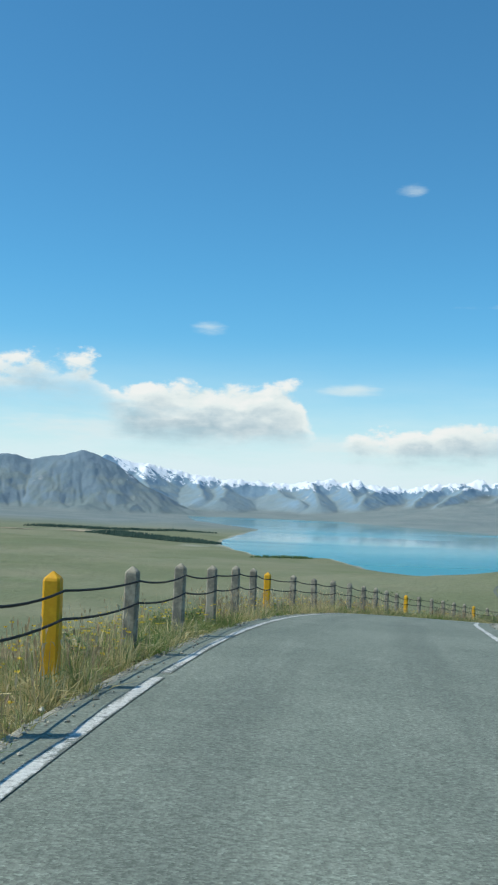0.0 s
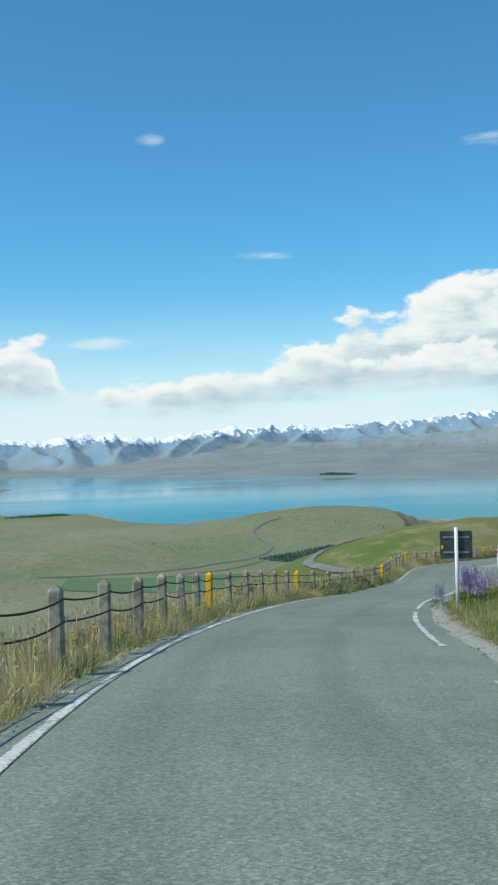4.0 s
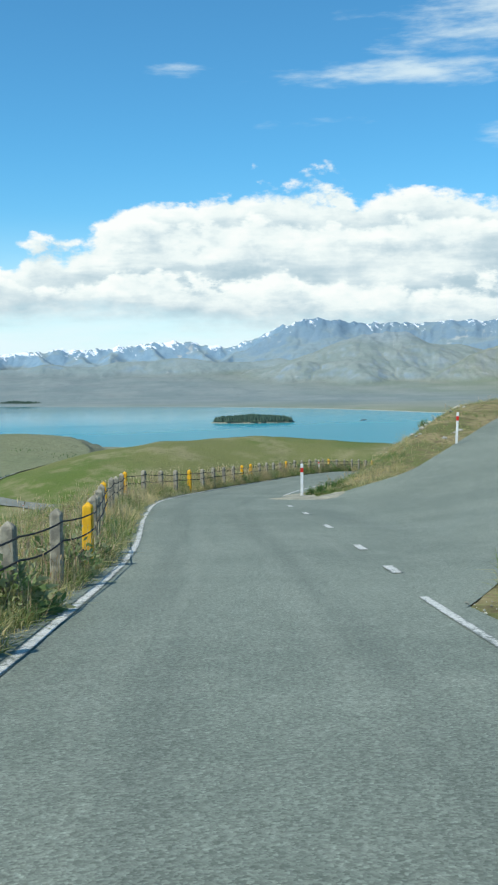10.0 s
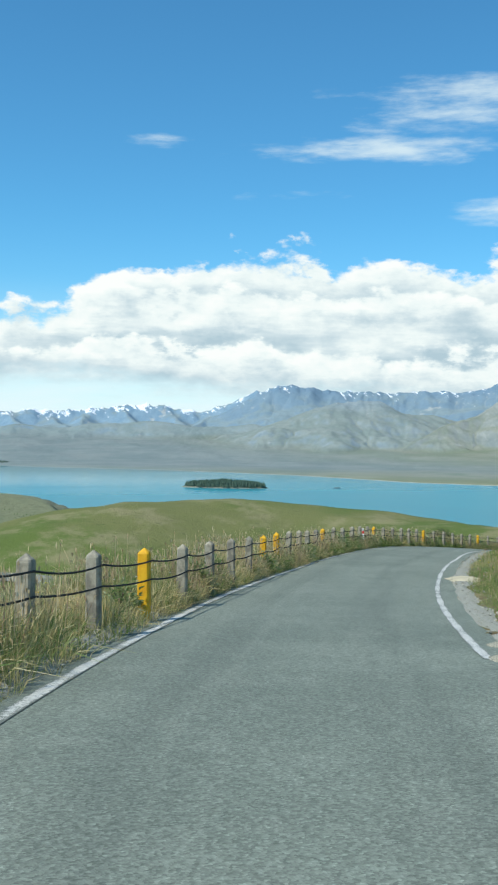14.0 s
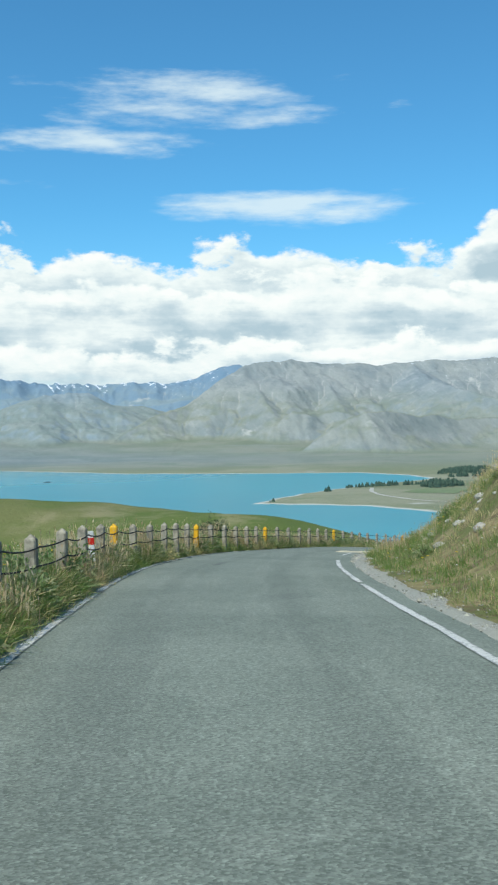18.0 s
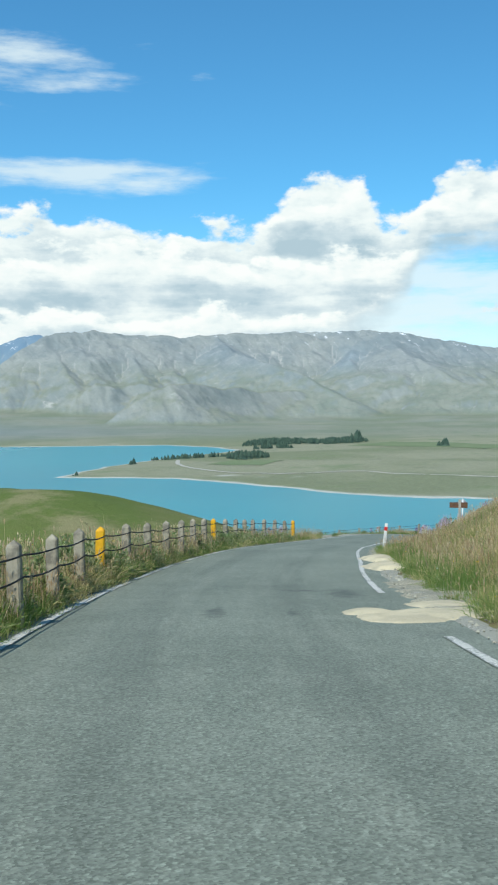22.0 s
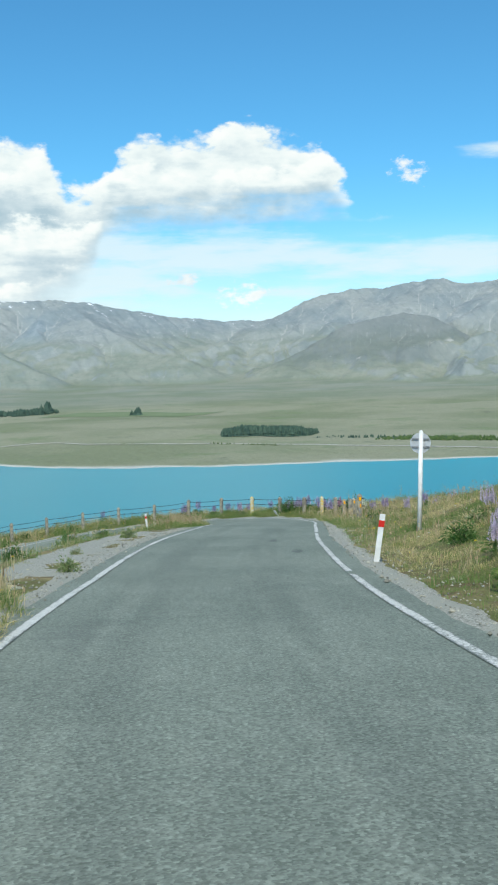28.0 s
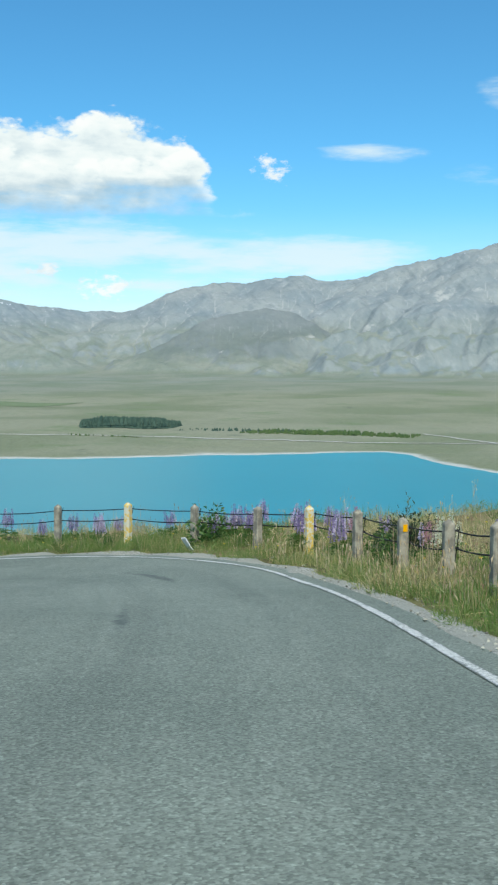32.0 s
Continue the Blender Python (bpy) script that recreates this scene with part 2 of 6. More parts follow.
# dark bleeding tar, as (metres along, metres across, half length, half width)
TAR = ((154.5, 0.1, 0.9, 0.2), (154.4, 1.05, 0.5, 0.12), (157.4, 1.95, 1.2, 0.35), (157.9, 1.25, 0.25, 0.5), (138.6, -0.35, 1.5, 0.16), (209.0, 1.2, 0.9, 0.14), (205.0, 1.7, 0.8, 0.16), (95.5, 2.4, 1.6, 0.5), (226.0, -0.6, 1.2, 0.12), (232.0, 0.3, 1.6, 0.16))


def asphalt_color(n, pos):
    lane = n.t.nodes.new("ShaderNodeSeparateXYZ")
    n.put(lane.inputs[0], n.add("ShaderNodeAttribute", 1, (("attribute_name", "lane"),)))
    d, s = lane.outputs[0], lane.outputs[1]
    big = n.noise(pos, 0.35, 5)
    mid = n.noise(pos, 2.2, 5, 0.62)
    chip = n.add("ShaderNodeTexVoronoi", 1, Vector=pos, Scale=62.0)
    clot = n.noise(pos, 28.0, 4, 0.72)
    tone = n.mix(n.step(big, 0.32, 0.68), (0.175, 0.202, 0.160), (0.220, 0.249, 0.198))
    tone = n.mix(n.math("MULTIPLY", n.step(mid, 0.48, 0.72), 0.40), tone, (0.262, 0.288, 0.232))
    # wheel tracks, polished and uneven along the way
    drawn = n.noise(n.add("ShaderNodeCombineXYZ", i0=n.math("MULTIPLY", d, 1.9), i1=n.math("MULTIPLY", s, 0.11), i2=0.0), 1.0, 6, 0.6)
    wheel = n.math("ABSOLUTE", n.math("SUBTRACT", n.math("ABSOLUTE", n.math("SUBTRACT", d, 0.25)), 0.8))
    worn = n.math("MULTIPLY", n.step(wheel, 0.55, 0.1), n.step(drawn, 0.36, 0.62))
    tone = n.mix(n.math("MULTIPLY", worn, 0.42), tone, (0.135, 0.155, 0.125))
    tone = n.mix(n.math("MULTIPLY", n.step(drawn, 0.5, 0.32), 0.35), tone, (0.25, 0.274, 0.22))
    g = n.add("ShaderNodeSeparateColor", 0, Color=chip)
    tone = n.mix(0.42, tone, n.ramp(g, ((0.0, 0.10), (0.5, 0.45), (0.9, 0.72), (1.0, 1.0))), "OVERLAY")
    tone = n.mix(0.34, tone, n.ramp(clot, ((0.28, 0.14), (0.5, 0.5), (0.72, 0.90))), "OVERLAY")
    blot = None
    for s0, d0, ls, ld in TAR:
        a, c = n.math("DIVIDE", n.math("SUBTRACT", s, s0), ls), n.math("DIVIDE", n.math("SUBTRACT", d, d0), ld)
        k = n.math("ADD", n.math("MULTIPLY", a, a), n.math("MULTIPLY", c, c))
        blot = k if blot is None else n.math("MINIMUM", blot, k)
    ragged = n.math("ADD", n.math("MULTIPLY", n.noise(pos, 4.5, 6, 0.75), 3.4), n.math("SUBTRACT", 0.0, blot))
    few = n.step(n.noise(n.add("ShaderNodeMapping", Vector=pos, Scale=(0.5, 0.5, 0.5)), 0.55, 5, 0.7), 0.60, 0.74)
    tar = n.math("MAXIMUM", n.math("MULTIPLY", n.step(ragged, 0.9, 1.9), 0.72), n.math("MULTIPLY", few, 0.38))
    return n.mix(tar, tone, (0.075, 0.086, 0.078))


ASPHALT = material("chip_seal", asphalt_color, 0.82, lambda n, p: n.math("ADD", n.add("ShaderNodeTexVoronoi", 0, Vector=p, Scale=62.0), n.noise(p, 17.0, 3, 0.7)), 0.25, 0.012)
GRAVEL = material("gravel", lambda n, p: n.mix(n.step(n.noise(p, 1.4, 6), 0.38, 0.62), (0.33, 0.33, 0.27), n.mix(n.step(n.noise(p, 34, 4, 0.7), 0.3, 0.7), (0.15, 0.15, 0.12), (0.52, 0.51, 0.43))), 0.95, lambda n, p: n.noise(p, 40, 4), 0.6, 0.03)


def paint_color(n, pos):
    lane = n.t.nodes.new("ShaderNodeSeparateXYZ")
    n.put(lane.inputs[0], n.add("ShaderNodeAttribute", 1, (("attribute_name", "lane"),)))
    rim = n.math("ABSOLUTE", n.math("SUBTRACT", n.math("MULTIPLY", lane.outputs[2], 2.0), 1.0))
    grain = n.noise(pos, 26.0, 5, 0.78)
    wear = n.math("ADD", n.math("ADD", grain, n.math("MULTIPLY", n.noise(pos, 1.3, 5, 0.65), 0.75)), n.math("MULTIPLY", n.math("POWER", rim, 3.0), 0.30))
    chips = n.mix(n.noise(pos, 60.0, 3), (0.10, 0.115, 0.095), (0.23, 0.25, 0.21))
    return n.mix(n.step(wear, 0.88, 1.08), n.mix(n.step(grain, 0.3, 0.6), (0.72, 0.72, 0.66), (0.52, 0.52, 0.47)), chips)


PAINT = material("road_paint", paint_color, 0.75, lambda n, p: n.add("ShaderNodeTexVoronoi", 0, Vector=p, Scale=62.0), 0.4, 0.008)


def verge_color(n, pos):
    a = n.step(n.noise(pos, 0.45, 5), 0.4, 0.6)
    c = n.mix(a, (0.15, 0.165, 0.06), (0.30, 0.25, 0.125))
    c = n.mix(n.step(n.noise(pos, 3.0, 6), 0.45, 0.7), c, (0.16, 0.125, 0.07))
    return n.mix(0.5, c, n.mix(n.noise(pos, 24, 4), (0, 0, 0), (1, 1, 1)), "SOFT_LIGHT")


VERGE = material("verge_soil", verge_color, 1.0, lambda n, p: n.noise(p, 12, 6), 0.7, 0.12, spec=0.1)


def hill_color(n, pos):
    c = n.mix(n.step(n.noise(pos, 0.03, 5), 0.42, 0.6), (0.115, 0.155, 0.042), (0.17, 0.178, 0.068))
    c = n.mix(n.math("MULTIPLY", n.step(n.noise(pos, 0.075, 7, 0.68), 0.48, 0.64), 0.8), c, (0.27, 0.245, 0.13))
    c = n.mix(n.math("MULTIPLY", n.step(n.noise(pos, 0.6, 5), 0.6, 0.72), 0.5), c, (0.07, 0.095, 0.03))
    return n.mix(0.45, c, n.mix(n.noise(pos, 5, 5, 0.7), (0, 0, 0), (1, 1, 1)), "SOFT_LIGHT")


HILL = material("hill_grass", hill_color, 1.0, lambda n, p: n.noise(p, 1.2, 8, 0.65), 0.7, 0.5, spec=0.1)


def plain_color(n, pos):
    flat = n.add("ShaderNodeMapping", Vector=pos, Scale=(1, 1, 0.2))
    c = n.mix(n.step(n.noise(flat, 0.0032, 5), 0.42, 0.58), (0.212, 0.235, 0.145), (0.285, 0.29, 0.20))
    c = n.mix(n.math("MULTIPLY", n.step(n.noise(flat, 0.011, 6, 0.65), 0.55, 0.68), 0.7), c, (0.178, 0.228, 0.12))
    c = n.mix(n.math("MULTIPLY", n.step(n.noise(flat, 0.02, 7, 0.7), 0.6, 0.7), 0.55), c, (0.15, 0.17, 0.12))
    sep = n.t.nodes.new("ShaderNodeSeparateXYZ")
    n.put(sep.inputs[0], pos)
    nor = n.t.nodes.new("ShaderNodeSeparateXYZ")
    n.put(nor.inputs[0], n.add("ShaderNodeNewGeometry", 3))
    beach = n.step(n.math("ADD", sep.outputs[2], n.math("MULTIPLY", n.noise(pos, 0.03, 4), 0.6)), -81.0, -81.5)
    c = n.mix(beach, c, (0.52, 0.52, 0.46))
    c = n.mix(n.math("MULTIPLY", n.step(nor.outputs[2], 0.975, 0.93), n.noise(pos, 0.05, 5)), c, (0.13, 0.135, 0.13))
    c = n.mix(n.math("MULTIPLY", n.step(sep.outputs[0], 520, 260), 0.5), c, n.mix(n.step(n.noise(flat, 0.009, 6, 0.6), 0.4, 0.6), (0.150, 0.172, 0.088), (0.205, 0.205, 0.115)))
    # stony fans under the ranges: distance haze put into their colour as grey
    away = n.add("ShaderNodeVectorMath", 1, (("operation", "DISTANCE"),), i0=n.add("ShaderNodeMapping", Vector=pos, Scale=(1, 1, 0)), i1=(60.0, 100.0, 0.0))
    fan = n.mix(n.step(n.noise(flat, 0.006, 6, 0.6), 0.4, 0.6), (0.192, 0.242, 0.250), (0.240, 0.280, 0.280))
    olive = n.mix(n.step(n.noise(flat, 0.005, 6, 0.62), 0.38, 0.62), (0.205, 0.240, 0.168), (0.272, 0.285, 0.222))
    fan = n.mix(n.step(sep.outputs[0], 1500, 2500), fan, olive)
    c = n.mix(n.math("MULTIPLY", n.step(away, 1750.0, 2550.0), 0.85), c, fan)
    return n.mix(0.35, c, n.mix(n.noise(pos, 0.25, 5, 0.7), (0, 0, 0), (1, 1, 1)), "SOFT_LIGHT")


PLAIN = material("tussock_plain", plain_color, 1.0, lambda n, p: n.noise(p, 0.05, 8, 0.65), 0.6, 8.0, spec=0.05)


def named(n, key):
    return n.add("ShaderNodeAttribute", 2, (("attribute_name", key),))


def mountain_color(n, pos):
    sep = n.t.nodes.new("ShaderNodeSeparateXYZ")
    n.put(sep.inputs[0], pos)
    nor = n.t.nodes.new("ShaderNodeSeparateXYZ")
    n.put(nor.inputs[0], n.add("ShaderNodeNewGeometry", 1))
    flow, snow, rise = named(n, "flow"), named(n, "snow"), named(n, "rise")
    # stone: distance haze put into the colour as blue; over 1, deeper
    haze_tint = n.math("MINIMUM", named(n, "stone"), 1.0, clamp=True)
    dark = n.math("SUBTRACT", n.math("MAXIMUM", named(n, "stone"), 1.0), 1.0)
    grain = n.noise(pos, 0.02, 7, 0.68)
    broad = n.noise(pos, 0.004, 5, 0.6)
    rock = n.mix(n.step(broad, 0.36, 0.64), (0.232, 0.264, 0.258), (0.312, 0.328, 0.298))
    round_ = n.math("ARCTAN2", n.math("SUBTRACT", sep.outputs[0], 60.0), n.math("SUBTRACT", sep.outputs[1], 100.0))
    ribs = n.noise(n.add("ShaderNodeCombineXYZ", i0=n.math("ADD", n.math("MULTIPLY", round_, 150.0), n.math("MULTIPLY", sep.outputs[2], 0.03)), i1=n.math("MULTIPLY", sep.outputs[2], 0.016), i2=n.math("MULTIPLY", broad, 3.0)), 1.0, 6, 0.68)
    rock = n.mix(n.math("MULTIPLY", n.step(ribs, 0.55, 0.72), 0.55), rock, (0.43, 0.43, 0.40))
    rock = n.mix(n.math("MULTIPLY", n.step(ribs, 0.47, 0.30), 0.5), rock, (0.155, 0.18, 0.18))
    rock = n.mix(n.math("MULTIPLY", n.step(grain, 0.52, 0.70), 0.5), rock, (0.40, 0.41, 0.385))
    rock = n.mix(n.math("MULTIPLY", n.step(grain, 0.48, 0.32), 0.45), rock, (0.165, 0.195, 0.20))
    # hazed rock: the air's blue is mixed into its base colour
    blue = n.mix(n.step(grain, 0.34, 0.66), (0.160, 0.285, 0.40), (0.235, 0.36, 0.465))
    # western mountain: its cloud shade and haze, put in as darker blue
    west_shade = n.math("MULTIPLY", n.step(sep.outputs[0], -90, -260), n.step(sep.outputs[1], 4100, 3980))
    blue = n.mix(n.math("MULTIPLY", west_shade, 0.75), blue, (0.12, 0.20, 0.275))
    rock = n.mix(n.math("MULTIPLY", haze_tint, 0.9), rock, blue)
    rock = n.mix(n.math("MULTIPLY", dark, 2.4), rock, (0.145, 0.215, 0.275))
    # dark cover on the front hump: cloud shade put into the colour
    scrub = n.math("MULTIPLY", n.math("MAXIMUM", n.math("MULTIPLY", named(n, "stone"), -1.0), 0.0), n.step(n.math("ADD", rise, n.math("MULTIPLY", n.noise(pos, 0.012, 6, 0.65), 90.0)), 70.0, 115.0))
    grass = n.mix(n.step(n.noise(pos, 0.010, 6, 0.62), 0.4, 0.62), (0.222, 0.25, 0.195), (0.28, 0.296, 0.236))
    grass = n.mix(n.math("MULTIPLY", n.step(n.noise(pos, 0.045, 6, 0.66), 0.54, 0.68), 0.55), grass, (0.165, 0.20, 0.165))
    # the same painted haze on the grass slopes
    grass = n.mix(n.math("MULTIPLY", haze_tint, 0.75), grass, n.mix(west_shade, n.mix(grain, (0.21, 0.30, 0.345), (0.25, 0.335, 0.375)), (0.165, 0.235, 0.275)))
    high = n.math("ADD", rise, n.math("MULTIPLY", n.math("SUBTRACT", broad, 0.5), 160.0))
    steep = n.step(nor.outputs[2], 0.93, 0.80)
    bare = n.math("MAXIMUM", n.step(high, 90.0, 190.0), n.math("MULTIPLY", steep, 0.75))
    c = n.mix(bare, grass, rock)
    # lay the painted cloud shade over rock and grass
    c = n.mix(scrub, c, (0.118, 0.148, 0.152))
    # pale scree in the gullies of the upper slopes
    chute = n.math("MULTIPLY", n.step(n.math("ADD", flow, n.math("MULTIPLY", n.math("SUBTRACT", grain, 0.5), 5.0)), 2.6, 4.6), n.math("MULTIPLY", n.step(high, 70.0, 150.0), n.step(nor.outputs[2], 0.985, 0.93)))
    c = n.mix(n.math("MULTIPLY", chute, 0.42), c, (0.44, 0.44, 0.41))
    slip = n.math("MULTIPLY", n.step(n.noise(pos, 0.0065, 6, 0.6), 0.63, 0.70), n.step(nor.outputs[2], 0.93, 0.84))
    c = n.mix(n.math("MULTIPLY", slip, 0.7), c, (0.50, 0.49, 0.44))
    # low on the fans the hazed colour of the flats goes on
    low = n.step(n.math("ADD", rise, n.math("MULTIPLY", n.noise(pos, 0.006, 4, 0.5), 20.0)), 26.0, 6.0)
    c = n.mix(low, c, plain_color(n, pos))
    lie = n.math("ADD", snow, n.math("ADD", n.math("ADD", n.math("MULTIPLY", n.math("SUBTRACT", n.noise(pos, 0.030, 7, 0.75), 0.56), 1.7), n.math("MULTIPLY", n.math("SUBTRACT", ribs, 0.52), 1.6)), n.math("MULTIPLY", n.math("SUBTRACT", nor.outputs[2], 0.8), 0.25)))
    return n.mix(n.step(lie, 0.0, 0.07), c, (0.84, 0.87, 0.90))


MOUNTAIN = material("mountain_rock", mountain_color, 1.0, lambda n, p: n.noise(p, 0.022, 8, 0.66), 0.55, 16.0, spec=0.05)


def water():
    m = bpy.data.materials.new("lake_water")
    m.use_nodes = True
    n = Nodes(m.node_tree)
    pos = n.add("ShaderNodeNewGeometry", 0)
    b = n.t.nodes.new("ShaderNodeBsdfPrincipled")
    wide = n.noise(n.add("ShaderNodeMapping", Vector=pos, Scale=(1, 1, 1)), 0.0016, 4)
    n.put(b.inputs["Base Color"], n.mix(n.step(wide, 0.35, 0.65), (0.018, 0.24, 0.278), (0.026, 0.275, 0.308)))
    b.inputs["IOR"].default_value = 1.33
    b.inputs["Specular IOR Level"].default_value = 0.5
    part_xyz = n.t.nodes.new("ShaderNodeSeparateXYZ")
    n.put(part_xyz.inputs[0], pos)
    calm = n.math("MULTIPLY", n.step(part_xyz.outputs[1], 1000, 2200), n.step(n.noise(n.add("ShaderNodeMapping", Vector=pos, Scale=(0.25, 1, 1)), 0.005, 5), 0.22, 0.56))
    n.put(b.inputs["Roughness"], n.math("SUBTRACT", 0.30, n.math("MULTIPLY", calm, 0.24)))
    n.put(b.inputs["Normal"], n.add("ShaderNodeBump", Strength=0.10, Distance=0.5, Height=n.noise(pos, 0.16, 5, 0.55)))
    n.t.links.new(b.outputs[0], n.t.nodes.new("ShaderNodeOutputMaterial").inputs[0])
    return m


WATER = water()
CONCRETE = material("weathered_concrete", two_tone((0.22, 0.20, 0.155), (0.38, 0.345, 0.26), 7, fine=40), 0.95, lambda n, p: n.noise(p, 45, 5), 0.4, 0.01)
YELLOW = material("yellow_paint", two_tone((0.78, 0.43, 0.02), (0.70, 0.36, 0.015), 6, fine=30), 0.6, lambda n, p: n.noise(p, 40, 5), 0.25, 0.006)
WORN_YELLOW = material("flaked_yellow_paint", lambda n, p: n.mix(n.step(n.noise(p, 11, 6, 0.7), 0.46, 0.54), (0.72, 0.50, 0.10), (0.66, 0.62, 0.48)), 0.8, lambda n, p: n.noise(p, 40, 5), 0.4, 0.01)
CABLE = material("wire_rope", (0.02, 0.02, 0.019), 0.7)
WHITE = material("white_plastic", two_tone((0.80, 0.80, 0.78), (0.70, 0.70, 0.67), 5, fine=30, amount=0.15), 0.45)
RED = material("red_band", (0.62, 0.03, 0.02), 0.45)
AMBER = material("amber_reflector", (0.9, 0.42, 0.0), 0.3)
STEEL = material("galvanised_steel", two_tone((0.35, 0.36, 0.36), (0.25, 0.26, 0.27), 14), 0.45, metal=0.6)
SIGN_BACK = material("sign_back", two_tone((0.06, 0.07, 0.075), (0.085, 0.095, 0.10), 5), 0.5, metal=0.3)
BROWN = material("brown_board", two_tone((0.17, 0.09, 0.05), (0.12, 0.065, 0.04), 8), 0.7)


# ---- the lie of the land ----
def perlin(x, y, seed=0):
    rng = np.random.RandomState(seed)
    perm = rng.permutation(1024)
    ang = rng.rand(1024) * 2 * np.pi
    gx, gy = np.cos(ang), np.sin(ang)
    xi, yi = np.floor(x).astype(int), np.floor(y).astype(int)
    xf, yf = x - xi, y - yi
    u, v = xf * xf * xf * (xf * (xf * 6 - 15) + 10), yf * yf * yf * (yf * (yf * 6 - 15) + 10)

    def g(i, j, dx, dy):
        k = perm[(perm[i & 1023] + j) & 1023]
        return gx[k] * dx + gy[k] * dy
    a = g(xi, yi, xf, yf)
    b = g(xi + 1, yi, xf - 1, yf)
    c = g(xi, yi + 1, xf, yf - 1)
    d = g(xi + 1, yi + 1, xf - 1, yf - 1)
    return (a * (1 - u) + b * u) * (1 - v) + (c * (1 - u) + d * u) * v


def fbm(x, y, octaves=4, seed=0, gain=0.5):
    out, amp = 0.0, 1.0
    for k in range(octaves):
        out = out + amp * perlin(x * 2 ** k, y * 2 ** k, seed + k)
        amp *= gain
    return out


def ridged(x, y, octaves=4, seed=0, gain=0.5):
    out, amp = 0.0, 1.0
    for k in range(octaves):
        out = out + amp * (1 - 2 * np.abs(perlin(x * 2 ** k, y * 2 ** k, seed + k)))
        amp *= gain
    return out


def smooth(v, lo, hi):
    t = np.clip((np.asarray(v, float) - lo) / (hi - lo), 0, 1)
    return t * t * (3 - 2 * t)


def smax(a, b, k):
    """The larger of two heights, rounded over k metres."""
    h = np.clip(0.5 + 0.5 * (a - b) / k, 0, 1)
    return b + (a - b) * h + k * h * (1 - h)


# line of the road: its driven line, with the height of the seal
ROAD = ((-140, -1.0, -139.9, 5.5), (-60, -0.9, -59.9, 2.2), (-20, -0.75, -19.99, 0.73), (-8, -0.3, -7.99, 0.31), (4, 0.23, 3.99, -0.13), (16, 1.54, 15.92, -0.77), (28, 3.82, 27.69, -1.85), (40, 7.47, 39.1, -3.18),
        (52, 12.41, 50.03, -4.62), (64, 18.14, 60.57, -6.09), (76, 23.94, 71.07, -7.18), (88, 29.49, 81.7, -8.02), (100, 36.55, 91.37, -9.01), (112, 44.48, 100.37, -9.95), (124, 52.95, 108.86, -10.81),
        (136, 62.03, 116.71, -11.7), (148, 71.78, 123.69, -12.81), (160, 82.15, 129.7, -14.04), (172, 93.07, 134.67, -15.28), (184, 104.33, 138.81, -16.67), (196, 115.76, 142.45, -18.04), (208, 127.46, 145.07, -19.33), (220, 139.3, 147.03, -20.78))


def road_line():
    """Points every half metre along the driven line, on round the hairpin: s, x, y, z."""
    s, x, y, z = (np.array(c, float) for c in zip(*ROAD))
    # hairpin to the left, then back down the hill
    cx, cy, rad = 148.0, 155.6, 6.9
    for k, a in enumerate(np.arange(-82, 131, 20.0)):
        s = np.append(s, 229 + k * 2.41)
        x, y = np.append(x, cx + rad * math.cos(radians(a))), np.append(y, cy + rad * math.sin(radians(a)))
        z = np.append(z, -22.09 - k * 0.33)
    ex, ey = x[-1], y[-1]
    for k in range(1, 5):
        s, x, y, z = np.append(s, s[-1] + 14), np.append(x, ex - 10.6 * k), np.append(y, ey - 1.0 + 8.0 * k), np.append(z, z[-1] - 1.3)
    arc = np.concatenate([[0], np.cumsum(np.hypot(np.diff(x), np.diff(y)))]) - 140
    fine = np.arange(-140, arc[-1], 0.5)

    def catmull(v):
        m = np.gradient(v, arc)
        i = np.clip(np.searchsorted(arc, fine, "right") - 1, 0, len(arc) - 2)
        h = arc[i + 1] - arc[i]
        t = (fine - arc[i]) / h
        return (2 * t**3 - 3 * t**2 + 1) * v[i] + (t**3 - 2 * t**2 + t) * h * m[i] + (-2 * t**3 + 3 * t**2) * v[i + 1] + (t**3 - t**2) * h * m[i + 1]
    return fine, catmull(x), catmull(y), catmull(z)


RS, RX, RY, RZ = road_line()
TX, TY = np.gradient(RX), np.gradient(RY)
TL = np.hypot(TX, TY)
TX, TY = TX / TL, TY / TL
S_END = RS[-1]


def along(s, d=0.0):
    """Place at s along the road, d to the right of the driven line: x, y, z of the seal."""
    x, y, z = np.interp(s, RS, RX), np.interp(s, RS, RY), np.interp(s, RS, RZ)
    tx, ty = np.interp(s, RS, TX), np.interp(s, RS, TY)
    return x + ty * d, y - tx * d, z


def nearest(x, y):
    """s, signed distance (right is positive) and height of the seal beside each place."""
    s, d, z = np.empty_like(x), np.empty_like(x), np.empty_like(x)
    qx, qy = RX[::3], RY[::3]
    for a in range(0, len(x), 20000):
        px, py = x[a:a + 20000], y[a:a + 20000]
        k = ((px[:, None] - qx) ** 2 + (py[:, None] - qy) ** 2).argmin(1) * 3
        dx, dy = px - RX[k], py - RY[k]
        go = np.clip(dx * TX[k] + dy * TY[k], -1.0, 1.0)
        ss = np.clip(RS[k] + go, RS[0], S_END)
        ex, ey, ez = along(ss)
        tx, ty = np.interp(ss, RS, TX), np.interp(ss, RS, TY)
        side = (px - ex) * ty - (py - ey) * tx
        d[a:a + 20000] = np.sign(side) * np.hypot(px - ex, py - ey)
        s[a:a + 20000], z[a:a + 20000] = ss, ez
    return s, d, z


